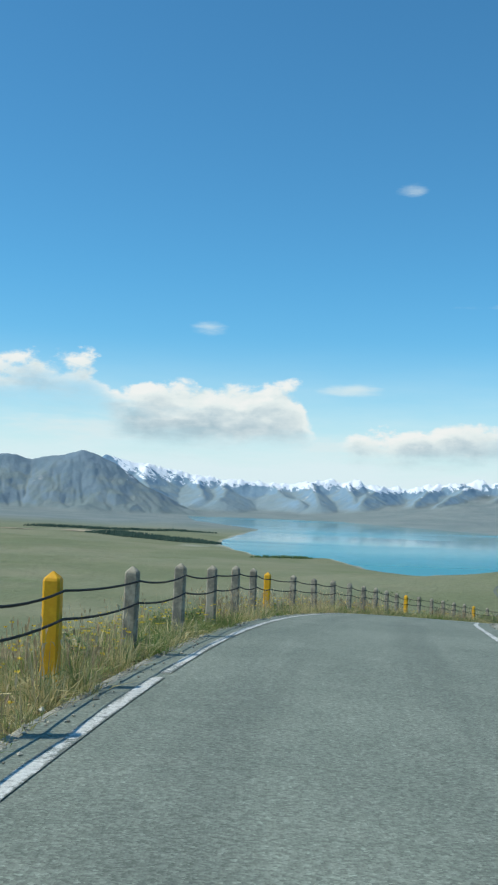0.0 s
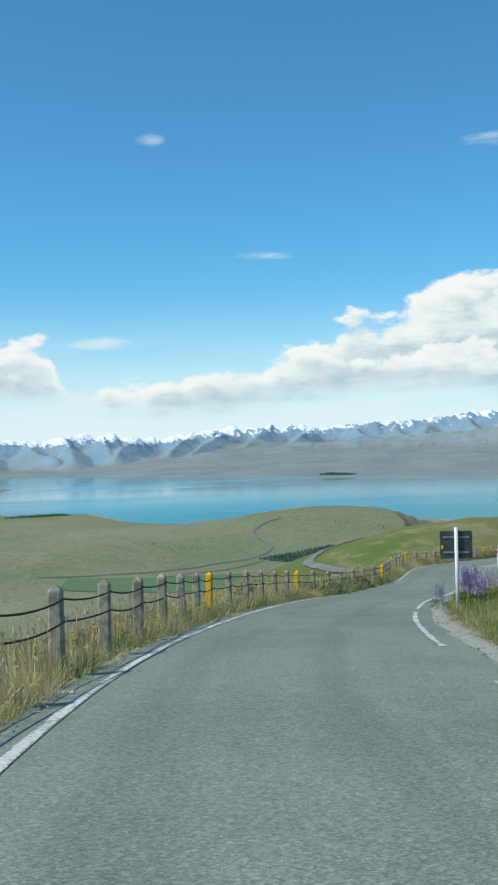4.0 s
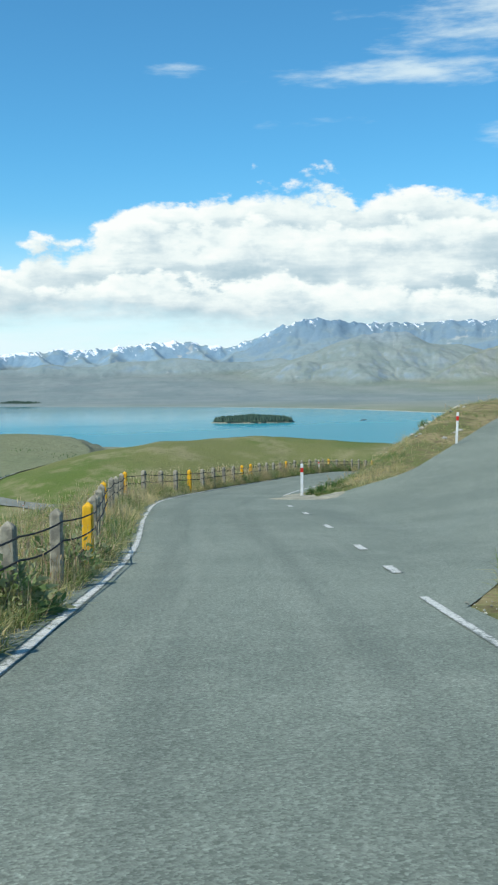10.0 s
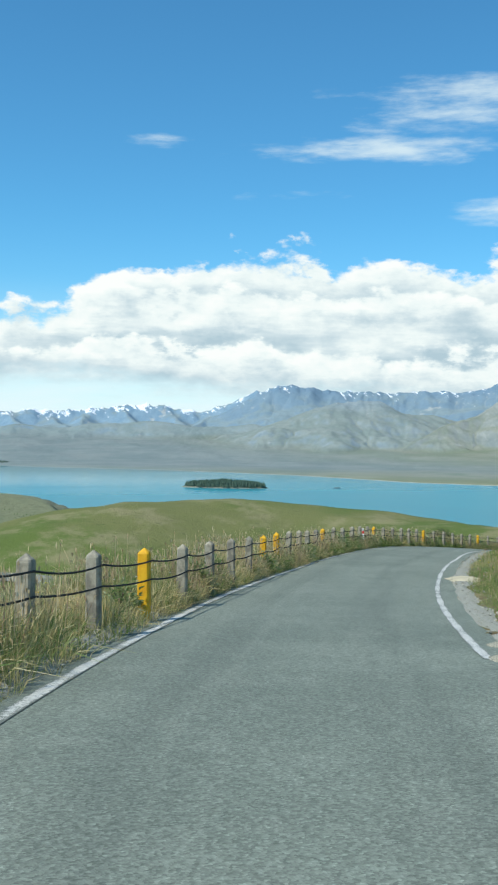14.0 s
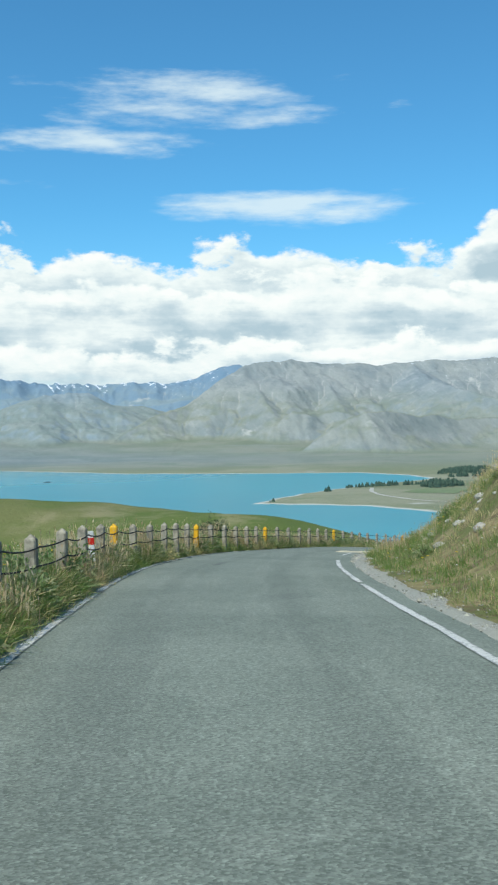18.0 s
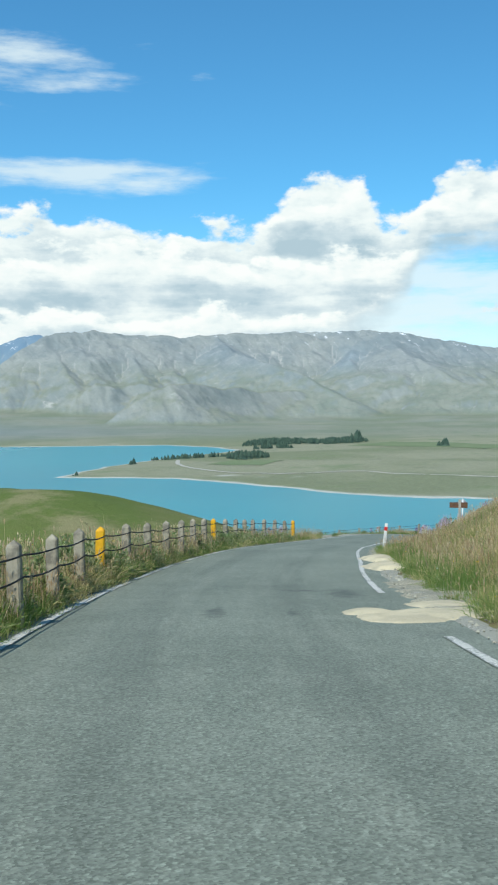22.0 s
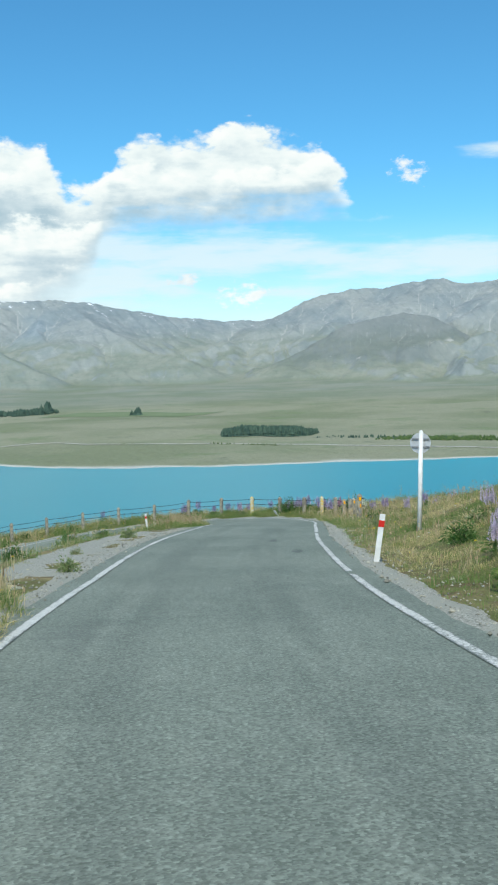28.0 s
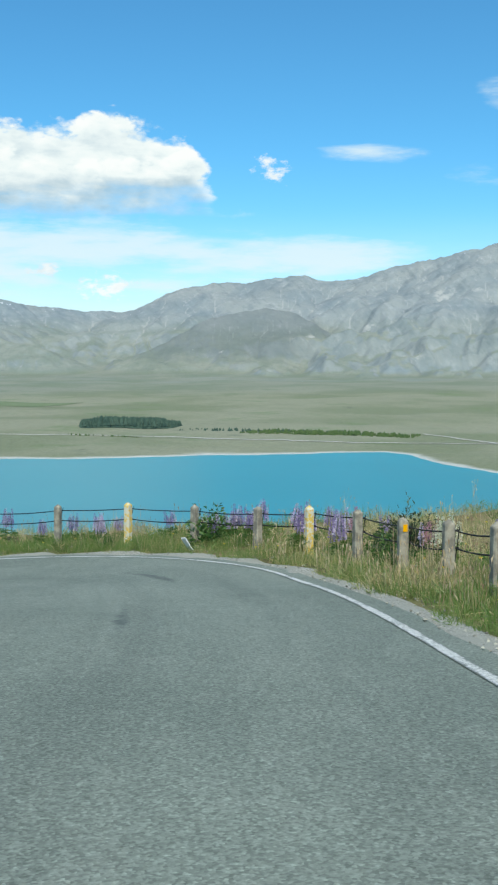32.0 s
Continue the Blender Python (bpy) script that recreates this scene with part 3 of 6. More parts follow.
def left_line(s):
    return np.interp(s, (0, 30, 41, 51, 62, 74, 86, 92, 104, 115, 127, 136, 146, 160, 185, 200, 218, 225, 230), (-1.5, -1.45, -1.33, -1.5, -1.72, -1.4, -1.38, -1.68, -1.58, -1.5, -1.6, -1.8, -1.9, -1.72, -1.65, -1.42, -1.66, -1.84, -3.0))


def right_line(s):
    return np.interp(s, (45, 58, 70, 97, 108, 125, 137, 158, 167, 180, 195, 213, 225), (2.4, 2.25, 2.33, 2.1, 2.25, 2.6, 2.45, 2.5, 2.55, 2.15, 2.33, 2.25, 2.2))


SIDE = (28.0, 72.4, math.sin(radians(57)), math.cos(radians(57)))    # the side road's mouth and its way


def side_road(x, y):
    u = (x - SIDE[0]) * SIDE[2] + (y - SIDE[1]) * SIDE[3]
    w = (x - SIDE[0]) * SIDE[3] - (y - SIDE[1]) * SIDE[2]
    return u, w, -7.85 + 0.07 * np.maximum(u - 12, 0) + 0.16 * np.clip(w, -6, 6) * np.interp(u, (5, 30), (1, 0.2))


def beside(s, d, zr):
    """Height of the ground at d metres beside the driven line."""
    a = np.maximum(-d + left_line(s), 0)
    steep = np.interp(s, (0, 90, 120, 185, 200), (0.34, 0.30, 0.22, 0.22, 0.34))
    bank = np.interp(s, (72, 84, 96, 106, 158, 172, 190, 200), (0, 0.08, 0.16, 0.30, 0.32, 0.16, 0.1, 0.0))
    left = 1.1 * bank * smooth(a, 0.02, 0.75) - 0.05 * np.minimum(a, 2.5) - steep * np.maximum(a - 2.5, 0)
    b = np.maximum(d - right_line(s), 0)
    rise = np.interp(s, (-60, 20, 45, 62, 75, 92, 104, 120, 140, 153, 165, 180, 200, 218, 228, 240), (0.5, 0.6, 1.0, 0.9, 0.3, 0.6, 2.8, 3.8, 4.2, 2.6, 1.7, 1.9, 1.9, 1.3, 0.3, 0.0))
    hillside = rise * smooth(b, 0.9, 7.0) + np.interp(s, (-60, 45, 100, 150, 200, 222), (0.10, 0.10, 0.22, 0.16, 0.05, 0.0)) * np.clip(b - 3, 0, 140)
    late = smooth(s, 231, 239)
    away = (0.11 * np.clip(b - 1.3, 0, 5.5) - 0.45 * np.maximum(b - 9, 0)) * (1 - late) + (-0.02 * np.minimum(b, 4.5) - 0.5 * np.maximum(b - 4.5, 0)) * late
    right = hillside * (1 - smooth(s, 216, 226)) + away * smooth(s, 216, 226)
    return zr + np.where(d < 0, left, right)


# crest of the green spur across the gully
SPUR = ((58, 244, -52), (72, 252, -38), (86, 258, -29.0), (99, 263, -25.3), (113.6, 268, -22.2), (130, 272, -20.8), (148, 272, -20.8), (172, 254, -22.6), (173, 216, -23.6), (170, 194, -27.8), (168, 174, -38))


def spur_height(x, y):
    best, z = np.full_like(x, 1e9), np.full_like(x, -99.0)
    for (ax, ay, az), (bx, by, bz) in zip(SPUR, SPUR[1:]):
        t = np.clip(((x - ax) * (bx - ax) + (y - ay) * (by - ay)) / ((bx - ax) ** 2 + (by - ay) ** 2), 0, 1)
        e = np.hypot(x - ax - t * (bx - ax), y - ay - t * (by - ay))
        h = az + (bz - az) * t - 0.011 * e * e / (1 + e * 0.02)
        z = np.where(best > 1e8, h, smax(h, z, 3.0))
        best = np.minimum(best, e)
    return z


LAKE = ((-205, 3408), (118, 3533), (305, 3441), (453, 3146), (567, 2842), (688, 2600), (890, 2300), (1112, 2103), (1253, 1800), (1292, 1473), (1372, 1342), (1443, 1245), (1539, 1142), (1499, 1023), (1423, 923), (1304, 900),
        (1130, 876), (1013, 851), (892, 811), (833, 781), (877, 666), (845, 573), (802, 470), (792, 385), (823, 284), (846, 223), (876, 143), (891, 106), (869, 89), (802, 78), (750, 49), (640, -60),
        (330, -60), (265, 120), (300, 300), (400, 600), (450, 850), (457, 1042), (380, 1120), (250, 1180), (187, 1117), (140, 1193), (116, 1373), (20, 1350), (-48, 1659), (-38, 1831), (28, 2388), (-150, 2900))
WATER_Z = -82.0


def shore(x, y):
    """Distance to the lake's edge: positive on land."""
    px, py = np.array(LAKE, float).T
    # a little wander of the edge
    best, inside = np.full_like(x, 1e9), np.zeros(len(x), bool)
    for i in range(len(px)):
        j = (i + 1) % len(px)
        ax, ay, bx, by = px[i], py[i], px[j], py[j]
        t = np.clip(((x - ax) * (bx - ax) + (y - ay) * (by - ay)) / ((bx - ax) ** 2 + (by - ay) ** 2), 0, 1)
        best = np.minimum(best, np.hypot(x - ax - t * (bx - ax), y - ay - t * (by - ay)))
        with np.errstate(divide="ignore", invalid="ignore"):
            inside ^= ((ay > y) != (by > y)) & (x < (bx - ax) * (y - ay) / (by - ay) + ax)
    return np.where(inside, -best, best)


CX, CY = 60.0, 100.0
SKYLINE = (123, 133, 114, 147, 154, 129, 114, 95, 76, 56, 60, 46, 54, 69, 70, 55, 45, 61, 80, 84, 86, 88, 81, 77, 98, 92, 102, 112, 125, 129, 104, 110, 157, 206, 221, 208, 196, 200, 193, 206, 202, 208, 262, 279, 288, 296, 277, 280, 270, 276, 290, 280, 291, 288,
           291, 293, 285, 264, 245, 223, 213, 201, 200, 206, 274, 303, 322, 320, 342, 350, 327, 337, 376, 400, 421, 450, 471)


def flats(x, y):
    """The low ground without the ranges."""
    far = shore(x + 9 * fbm(x / 70, y / 70, 3, 40), y + 9 * fbm(x / 70, y / 70, 3, 50))
    land = np.maximum(far, 0)
    z = WATER_Z + np.where(far > 0, 1.6 * (1 - np.exp(-land / 20)) + 0.0125 * land + 3.0e-6 * land**2, np.maximum(far * 0.12, -7))
    z = z + np.where(far > 0, fbm(x / 240, y / 240, 4, 60) * np.minimum(land * 0.05, 5.0), 0)
    # the broad down that ends in a cliff over the lake
    edge = x + 26 * fbm(x / 45, y / 45, 3, 65) - 0.45 * (y - 850)
    lump = 21 * np.exp(-(((x - 292) / 105) ** 2 + ((y - 850) / 120) ** 2)) * (1 - 0.85 * smooth(edge, 338, 366)) + 9 * np.exp(-(((x - 130) / 190) ** 2 + ((y - 840) / 150) ** 2))
    return z + lump * smooth(far, 0, 60)


def skyline(az):
    """Height of the crests at 4300 m, by bearing."""
    return np.where(az > 98, 480 - np.minimum(az - 98, 40) * 6, np.interp(az, np.arange(len(SKYLINE)) * 1.5 - 16, SKYLINE))


# ranges: how steep their sides are, haze put into the stone as blue (below zero: cloud shade as dark cover), and the
# crest as (bearing, distance, share of the skyline's height)
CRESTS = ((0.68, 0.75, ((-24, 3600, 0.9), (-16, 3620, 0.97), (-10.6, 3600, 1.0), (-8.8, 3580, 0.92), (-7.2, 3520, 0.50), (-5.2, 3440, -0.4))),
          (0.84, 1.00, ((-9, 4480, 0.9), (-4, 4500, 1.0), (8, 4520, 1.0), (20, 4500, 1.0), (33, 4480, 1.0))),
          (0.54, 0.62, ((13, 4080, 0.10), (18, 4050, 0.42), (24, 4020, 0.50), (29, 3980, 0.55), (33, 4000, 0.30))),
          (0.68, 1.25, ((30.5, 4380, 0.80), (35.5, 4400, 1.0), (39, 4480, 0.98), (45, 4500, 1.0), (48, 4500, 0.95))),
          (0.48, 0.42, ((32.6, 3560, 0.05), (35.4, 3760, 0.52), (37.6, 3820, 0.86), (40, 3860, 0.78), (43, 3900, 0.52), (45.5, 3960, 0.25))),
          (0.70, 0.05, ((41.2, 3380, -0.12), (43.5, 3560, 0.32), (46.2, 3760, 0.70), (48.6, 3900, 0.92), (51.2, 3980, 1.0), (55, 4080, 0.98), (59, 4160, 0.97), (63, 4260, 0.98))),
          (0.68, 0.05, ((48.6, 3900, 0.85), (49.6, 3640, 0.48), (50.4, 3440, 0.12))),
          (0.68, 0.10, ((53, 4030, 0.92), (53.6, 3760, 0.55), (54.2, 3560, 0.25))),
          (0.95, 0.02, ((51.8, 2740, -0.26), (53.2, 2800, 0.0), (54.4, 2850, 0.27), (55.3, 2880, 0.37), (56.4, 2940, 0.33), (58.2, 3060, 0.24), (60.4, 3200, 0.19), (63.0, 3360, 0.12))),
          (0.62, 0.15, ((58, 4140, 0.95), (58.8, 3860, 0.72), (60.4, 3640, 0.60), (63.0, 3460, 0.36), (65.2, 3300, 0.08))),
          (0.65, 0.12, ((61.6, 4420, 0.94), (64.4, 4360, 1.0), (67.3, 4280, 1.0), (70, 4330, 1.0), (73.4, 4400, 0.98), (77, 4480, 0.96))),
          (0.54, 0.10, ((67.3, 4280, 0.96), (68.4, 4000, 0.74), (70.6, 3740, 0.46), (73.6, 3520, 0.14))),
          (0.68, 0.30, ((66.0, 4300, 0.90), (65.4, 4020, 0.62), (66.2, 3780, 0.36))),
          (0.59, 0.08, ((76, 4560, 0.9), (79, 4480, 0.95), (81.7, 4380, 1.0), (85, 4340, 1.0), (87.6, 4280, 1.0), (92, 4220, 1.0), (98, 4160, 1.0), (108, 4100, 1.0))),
          # front hump: below zero, cloud shade painted as dark cover
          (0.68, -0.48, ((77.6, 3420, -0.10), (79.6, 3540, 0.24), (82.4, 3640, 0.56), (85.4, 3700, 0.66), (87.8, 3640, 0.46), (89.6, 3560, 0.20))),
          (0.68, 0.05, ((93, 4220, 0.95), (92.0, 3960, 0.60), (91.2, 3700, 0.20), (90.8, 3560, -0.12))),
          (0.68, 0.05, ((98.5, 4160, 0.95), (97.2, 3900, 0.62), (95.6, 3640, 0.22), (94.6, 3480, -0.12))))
M_AZ, M_R = np.arange(-24, 112.001, 0.1), np.arange(2500, 4770, 9.0)


def carve():
    """The ranges: crests with sloping sides, then cut into spurs and gullies by running water. Height over the flats and share of water."""
    az, r = np.meshgrid(M_AZ, M_R, indexing="ij")
    x, y = CX + np.sin(np.radians(az)) * r, CY + np.cos(np.radians(az)) * r
    low = flats(x.ravel(), y.ravel()).reshape(x.shape)
    way = np.radians(az) * 3900
    bend = 1 + 0.30 * fbm(way / 260, r / 260, 4, 70)
    fan = 0.050 * np.maximum(r - 2900, 0) * np.interp(az, (2, 12, 46, 52, 60), (0, 1, 1, 0.5, 0.2)) * (1 + 0.25 * fbm(way / 400, r / 700, 3, 71))
    z = low + fan
    rng = np.random.RandomState(17)
    lines = list(CRESTS)
    for a in np.arange(-6.5, 33, 2.3):
        a0, a1 = a + rng.uniform(-0.5, 0.5), a + rng.uniform(-2.5, 2.5)
        lines.append((0.70, 1.0, ((a0, 4490, 0.92), ((a0 + a1) / 2 + rng.uniform(-0.4, 0.4), 4220, 0.45), (a1, rng.uniform(3850, 4020), -0.1))))
    for a in np.arange(78.5, 108, 3.4):
        a0, a1 = a + rng.uniform(-0.8, 0.8), a + rng.uniform(-2.5, 2.0)
        lines.append((0.66, 0.1, ((a0, 4240, 0.90), ((a0 + a1) / 2, 4000, 0.52), (a1, rng.uniform(3640, 3780), -0.12))))
    stone = np.full(z.shape, 0.5)
    for steep, blue, line in lines:
        fine = [tuple(np.array(p) * (1 - k / 4) + np.array(q) * k / 4) for p, q in zip(line, line[1:]) for k in range(4)] + [line[-1]]
        best = np.full(z.shape, -1e3)
        for (a0, r0, f0), (a1, r1, f1) in zip(fine, fine[1:]):
            ax, bx = radians(a0) * 3900, radians(a1) * 3900
            i0, i1 = np.searchsorted(M_AZ, (min(a0, a1) - 15, max(a0, a1) + 15))
            w, rr = way[i0:i1], r[i0:i1]
            q = np.clip(((w - ax) * (bx - ax) + (rr - r0) * (r1 - r0)) / ((bx - ax) ** 2 + (r1 - r0) ** 2 + 1e-6), 0, 1)
            e = np.hypot(w - ax - q * (bx - ax), rr - r0 - q * (r1 - r0)) * bend[i0:i1]
            h0, h1 = float(skyline(np.array(a0))) * f0 * r0 / 4300, float(skyline(np.array(a1))) * f1 * r1 / 4300
            tall = np.maximum(h0 + (h1 - h0) * q + 58, 1.0)
            foot = tall * 1.55 / steep
            best[i0:i1] = np.maximum(best[i0:i1], tall * np.clip(1 - e / foot, 0, 1) ** 1.35 + np.minimum(foot - e, 0) * 0.05)
        # each range's painted haze or shade, where it stands out
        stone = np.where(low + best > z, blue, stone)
        z = smax(low + best, z, 6.0)
    for _ in range(2):
        for side in (0, 1):
            stone = sum(np.roll(stone, k, side) for k in range(-4, 5)) / 9
    up = z - low
    jag = np.interp(az, (-8, -6, 12, 20, 31, 40, 48, 52, 66, 78, 110), (0, 0.5, 0.5, 0.36, 0.3, 0.3, 0.14, 0.10, 0.10, 0.12, 0.2))
    jag = jag * smooth(up / up.max(1)[:, None], 0.62, 0.98)
    z = z + np.minimum(up, 60) * (0.28 * fbm(way / 190, r / 190, 5, 75) + 0.04 * fbm(way / 22, r / 22, 2, 79) + jag * (ridged(way / 85, r / 200, 4, 76, 0.6) - 0.9))
    n, m = z.shape
    flat = z.ravel()
    floor = (low + fan).ravel()
    idx = np.arange(n * m).reshape(n, m)
    steps = [(i, j, math.hypot(i * 6.8, j * 9.0)) for i in (-1, 0, 1) for j in (-1, 0, 1) if i or j]
    pad = np.pad(idx, 1, mode="edge")
    near = np.stack([pad[1 + i:1 + i + n, 1 + j:1 + j + m].ravel() for i, j, _ in steps])
    dist = np.array([d for _, _, d in steps])[:, None]
    area = None
    for turn in range(11):
        drop = (flat[None] - flat[near]) / dist
        k = drop.argmax(0)
        goes = np.take_along_axis(near, k[None], 0)[0]
        span = dist[k, 0]
        sink = np.take_along_axis(drop, k[None], 0)[0] <= 0
        goes = np.where(sink, idx.ravel(), goes)
        order = np.argsort(flat)
        to = goes.tolist()
        got = [1.0] * (n * m)
        for i in order[::-1].tolist():
            j = to[i]
            if j != i:
                got[j] += got[i]
        area = np.array(got)
        cut = np.where((flat - floor) < 2.0, 0.0, 0.0095 * np.sqrt(np.minimum(area, 1500) * 61) / span).tolist()
        h = flat.tolist()
        for i in order.tolist():
            j = to[i]
            if j != i:
                h[i] = (h[i] + cut[i] * h[j]) / (1 + cut[i])
        flat = np.maximum(np.array(h), floor)
        g = flat.reshape(n, m)
        soft = 0.25 * (np.roll(g, 1, 0) + np.roll(g, -1, 0) + np.roll(g, 1, 1) + np.roll(g, -1, 1))
        g[1:-1, 1:-1] += 0.02 * (soft - g)[1:-1, 1:-1]
        flat = g.ravel()
    up = flat.reshape(n, m) - low
    # raise or lower each bearing to the skyline
    want = (skyline(M_AZ) + 8) / 4300
    for _ in range(3):
        el = (low + up + 8) / M_R[None]
        k = el.argmax(1)
        rows = np.arange(n)
        g = np.clip((want * M_R[k] - 8 - low[rows, k]) / np.maximum(up[rows, k], 5), 0.3, 3)
        for _ in range(2):
            g = np.convolve(np.pad(g, 9, mode="edge"), np.ones(19) / 19, "valid")
        up = up * g[:, None]
    return up, np.log(area.reshape(n, m)), (low + up) / np.maximum(skyline(az) * r / 4300, 30), stone, up - fan


M_UP, M_FLOW, M_SHARE, M_HAZE_SHADE, M_RISE = carve()


def in_ranges(az, r, grid):
    i = np.clip((az - M_AZ[0]) / 0.1, 0, len(M_AZ) - 1.001)
    j = np.clip((r - M_R[0]) / 9.0, 0, len(M_R) - 1.001)
    a, b = i.astype(int), j.astype(int)
    u, v = i - a, j - b
    return (grid[a, b] * (1 - u) + grid[a + 1, b] * u) * (1 - v) + (grid[a, b + 1] * (1 - u) + grid[a + 1, b + 1] * u) * v


def lowland(x, y):
    z = flats(x, y)
    r = np.hypot(x - CX, y - CY)
    k = r > 2510
    if k.any():
        az = np.degrees(np.arctan2(x[k] - CX, y[k] - CY))
        z[k] += in_ranges(az, r[k], M_UP)
    return z


def ground(x, y):
    """Height of the land everywhere."""
    shape = np.shape(x)
    x, y = np.ravel(np.asarray(x, float)), np.ravel(np.asarray(y, float))
    low = lowland(x, y)
    z = low.copy()
    near = np.hypot(x - CX, y - CY) < 640
    if near.any():
        xn, yn = x[near], y[near]
        s, d, zr = nearest(xn, yn)
        h = beside(s, d, zr)
        rough = smooth(np.abs(d), 5, 25)
        h = h + rough * (2.2 * fbm(xn / 38, yn / 38, 3, 10) + 0.5 * fbm(xn / 9, yn / 9, 3, 20)) + 0.06 * fbm(xn / 1.6, yn / 1.6, 3, 30) * smooth(np.abs(d - 0.4), 2.4, 3.2)
        u, w, zs = side_road(xn, yn)
        onto = smooth(-np.abs(w), -9.0, -4.2) * smooth(u, -1.0, 5.0) * smooth(-u, -95, -70) * smooth(d, 2.2, 4.5)
        h = h * (1 - onto) + zs * onto
        h = np.where(np.abs(d) > 12, smax(h, spur_height(xn, yn) + 1.2 * fbm(xn / 30, yn / 30, 4, 110), 3.0), h)
        z[near] = np.where(low[near] > h - 30, smax(h, low[near], 12.0), h)
    return z.reshape(shape)


# ---- meshes ----
def link(name, verts, faces, mat, parent=None, smooth_faces=True):
    me = bpy.data.meshes.new(name)
    verts = np.asarray(verts, np.float32)
    me.vertices.add(len(verts))
    me.vertices.foreach_set("co", verts.ravel())
    faces = np.asarray(faces, np.int32)
    k = faces.shape[1]
    me.loops.add(faces.size)
    me.loops.foreach_set("vertex_index", faces.ravel())
    me.polygons.add(len(faces))
    me.polygons.foreach_set("loop_start", np.arange(0, faces.size, k, dtype=np.int32))
    me.polygons.foreach_set("use_smooth", np.full(len(faces), smooth_faces))
    me.update(calc_edges=True)
    me.validate()
    for m in (mat if isinstance(mat, (list, tuple)) else [mat]):
        me.materials.append(m)
    ob = new(name, me)
    if parent:
        ob.parent = parent
    return ob


def grid_faces(rows, cols):
    i = np.arange(rows - 1)[:, None] * cols + np.arange(cols - 1)[None]
    return np.stack([i, i + 1, i + cols + 1, i + cols], -1).reshape(-1, 4)


def part(name, bm, mat, parent=None, label="", flat=True):
    me = bpy.data.meshes.new(name)
    bm.to_mesh(me)
    bm.free()
    if not flat:
        me.polygons.foreach_set("use_smooth", [True] * len(me.polygons))
    me.materials.append(mat)
    ob = new(name, me)
    if parent:
        ob.parent = parent
    if label:
        tagged(ob, label)
    return ob


LAND = (("ground", HILL, "green grassy hillside with straw-coloured patches", "ground"), ("plain", PLAIN, "pale olive tussock flats around the lake", "ground"), ("mountain_range", MOUNTAIN, "bare grey mountain range with snow on the far peaks", "mountains"))


def build_land(az, rad):
    """A round sheet of land, split by its cover."""
    a, r = np.meshgrid(np.radians(az), rad)
    x, y = CX + np.sin(a) * r, CY + np.cos(a) * r
    z = ground(x, y)
    # the land lies a little under the verges and the seal
    close = (r < 260).ravel()
    xf, yf, zf = x.ravel(), y.ravel(), z.ravel().copy()
    if close.any():
        s, d, zr = nearest(xf[close], yf[close])
        sink = 0.4 * smooth(-np.abs(d - 1.0), -8.0, -6.0)
        u, w, zs = side_road(xf[close], yf[close])
        zf[close] -= np.maximum(sink, 0.4 * smooth(-np.abs(w), -7.0, -5.2) * (u > 0) * (u < 60) * (d > 0))
    verts = np.stack([xf, yf, zf], -1)
    n, c = len(rad), len(az)
    i = np.arange(n - 1)[:, None] * c + np.arange(c)[None]
    j = np.arange(n - 1)[:, None] * c + np.roll(np.arange(c), -1)[None]
    faces = np.stack([i, i + c, j + c, j], -1).reshape(-1, 4)
    rr = np.repeat(rad[:-1], c)
    zz = zf[i].ravel()
    turn = np.degrees(np.arctan2(xf - CX, yf - CY))
    zone = np.where(rr > 2560, 2, np.where((zz < -56) | (rr > 600), 1, 0))
    for k, (name, mat, label, category) in enumerate(LAND):
        f = faces[zone == k]
        if not len(f):
            continue
        used, idx = np.unique(f, return_inverse=True)
        ob = link(name, verts[used], idx.reshape(-1, 4), mat)
        tagged(ob, label, category, kind="structure")
        if k == 2:
            share = in_ranges(turn[used], r.ravel()[used], M_SHARE)
            line = np.interp(turn[used], (-9, -8, 10, 15, 30, 33, 46, 50, 57, 60, 68, 71, 77, 80), (1.4, 0.42, 0.45, 0.70, 0.84, 1.0, 1.0, 1.15, 1.1, 1.02, 1.0, 1.02, 1.02, 1.3))
            # stone carries painted haze blue, or cloud shade below zero
            for key, v in (("flow", in_ranges(turn[used], r.ravel()[used], M_FLOW)), ("snow", share - line - np.interp(turn[used], (50, 54, 57, 76, 80), (0, 0.05, 0.10, 0.10, 0))), ("rise", in_ranges(turn[used], r.ravel()[used], M_RISE)), ("stone", in_ranges(turn[used], r.ravel()[used], M_HAZE_SHADE))):
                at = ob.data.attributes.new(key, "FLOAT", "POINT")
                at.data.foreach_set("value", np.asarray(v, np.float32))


FAR_AZ = np.concatenate([np.arange(-25, 112, 0.1), np.arange(112, 335, 1.5)])
build_land(np.concatenate([np.arange(-25, 112, 0.15), np.arange(112, 335, 1.5)]), np.concatenate([np.arange(0.5, 200, 1.6), 200 * 1.0128 ** np.arange(0, 201)]))
build_land(FAR_AZ, np.concatenate([[200 * 1.0128 ** 200], np.arange(2560, 4760, 10.0)]))


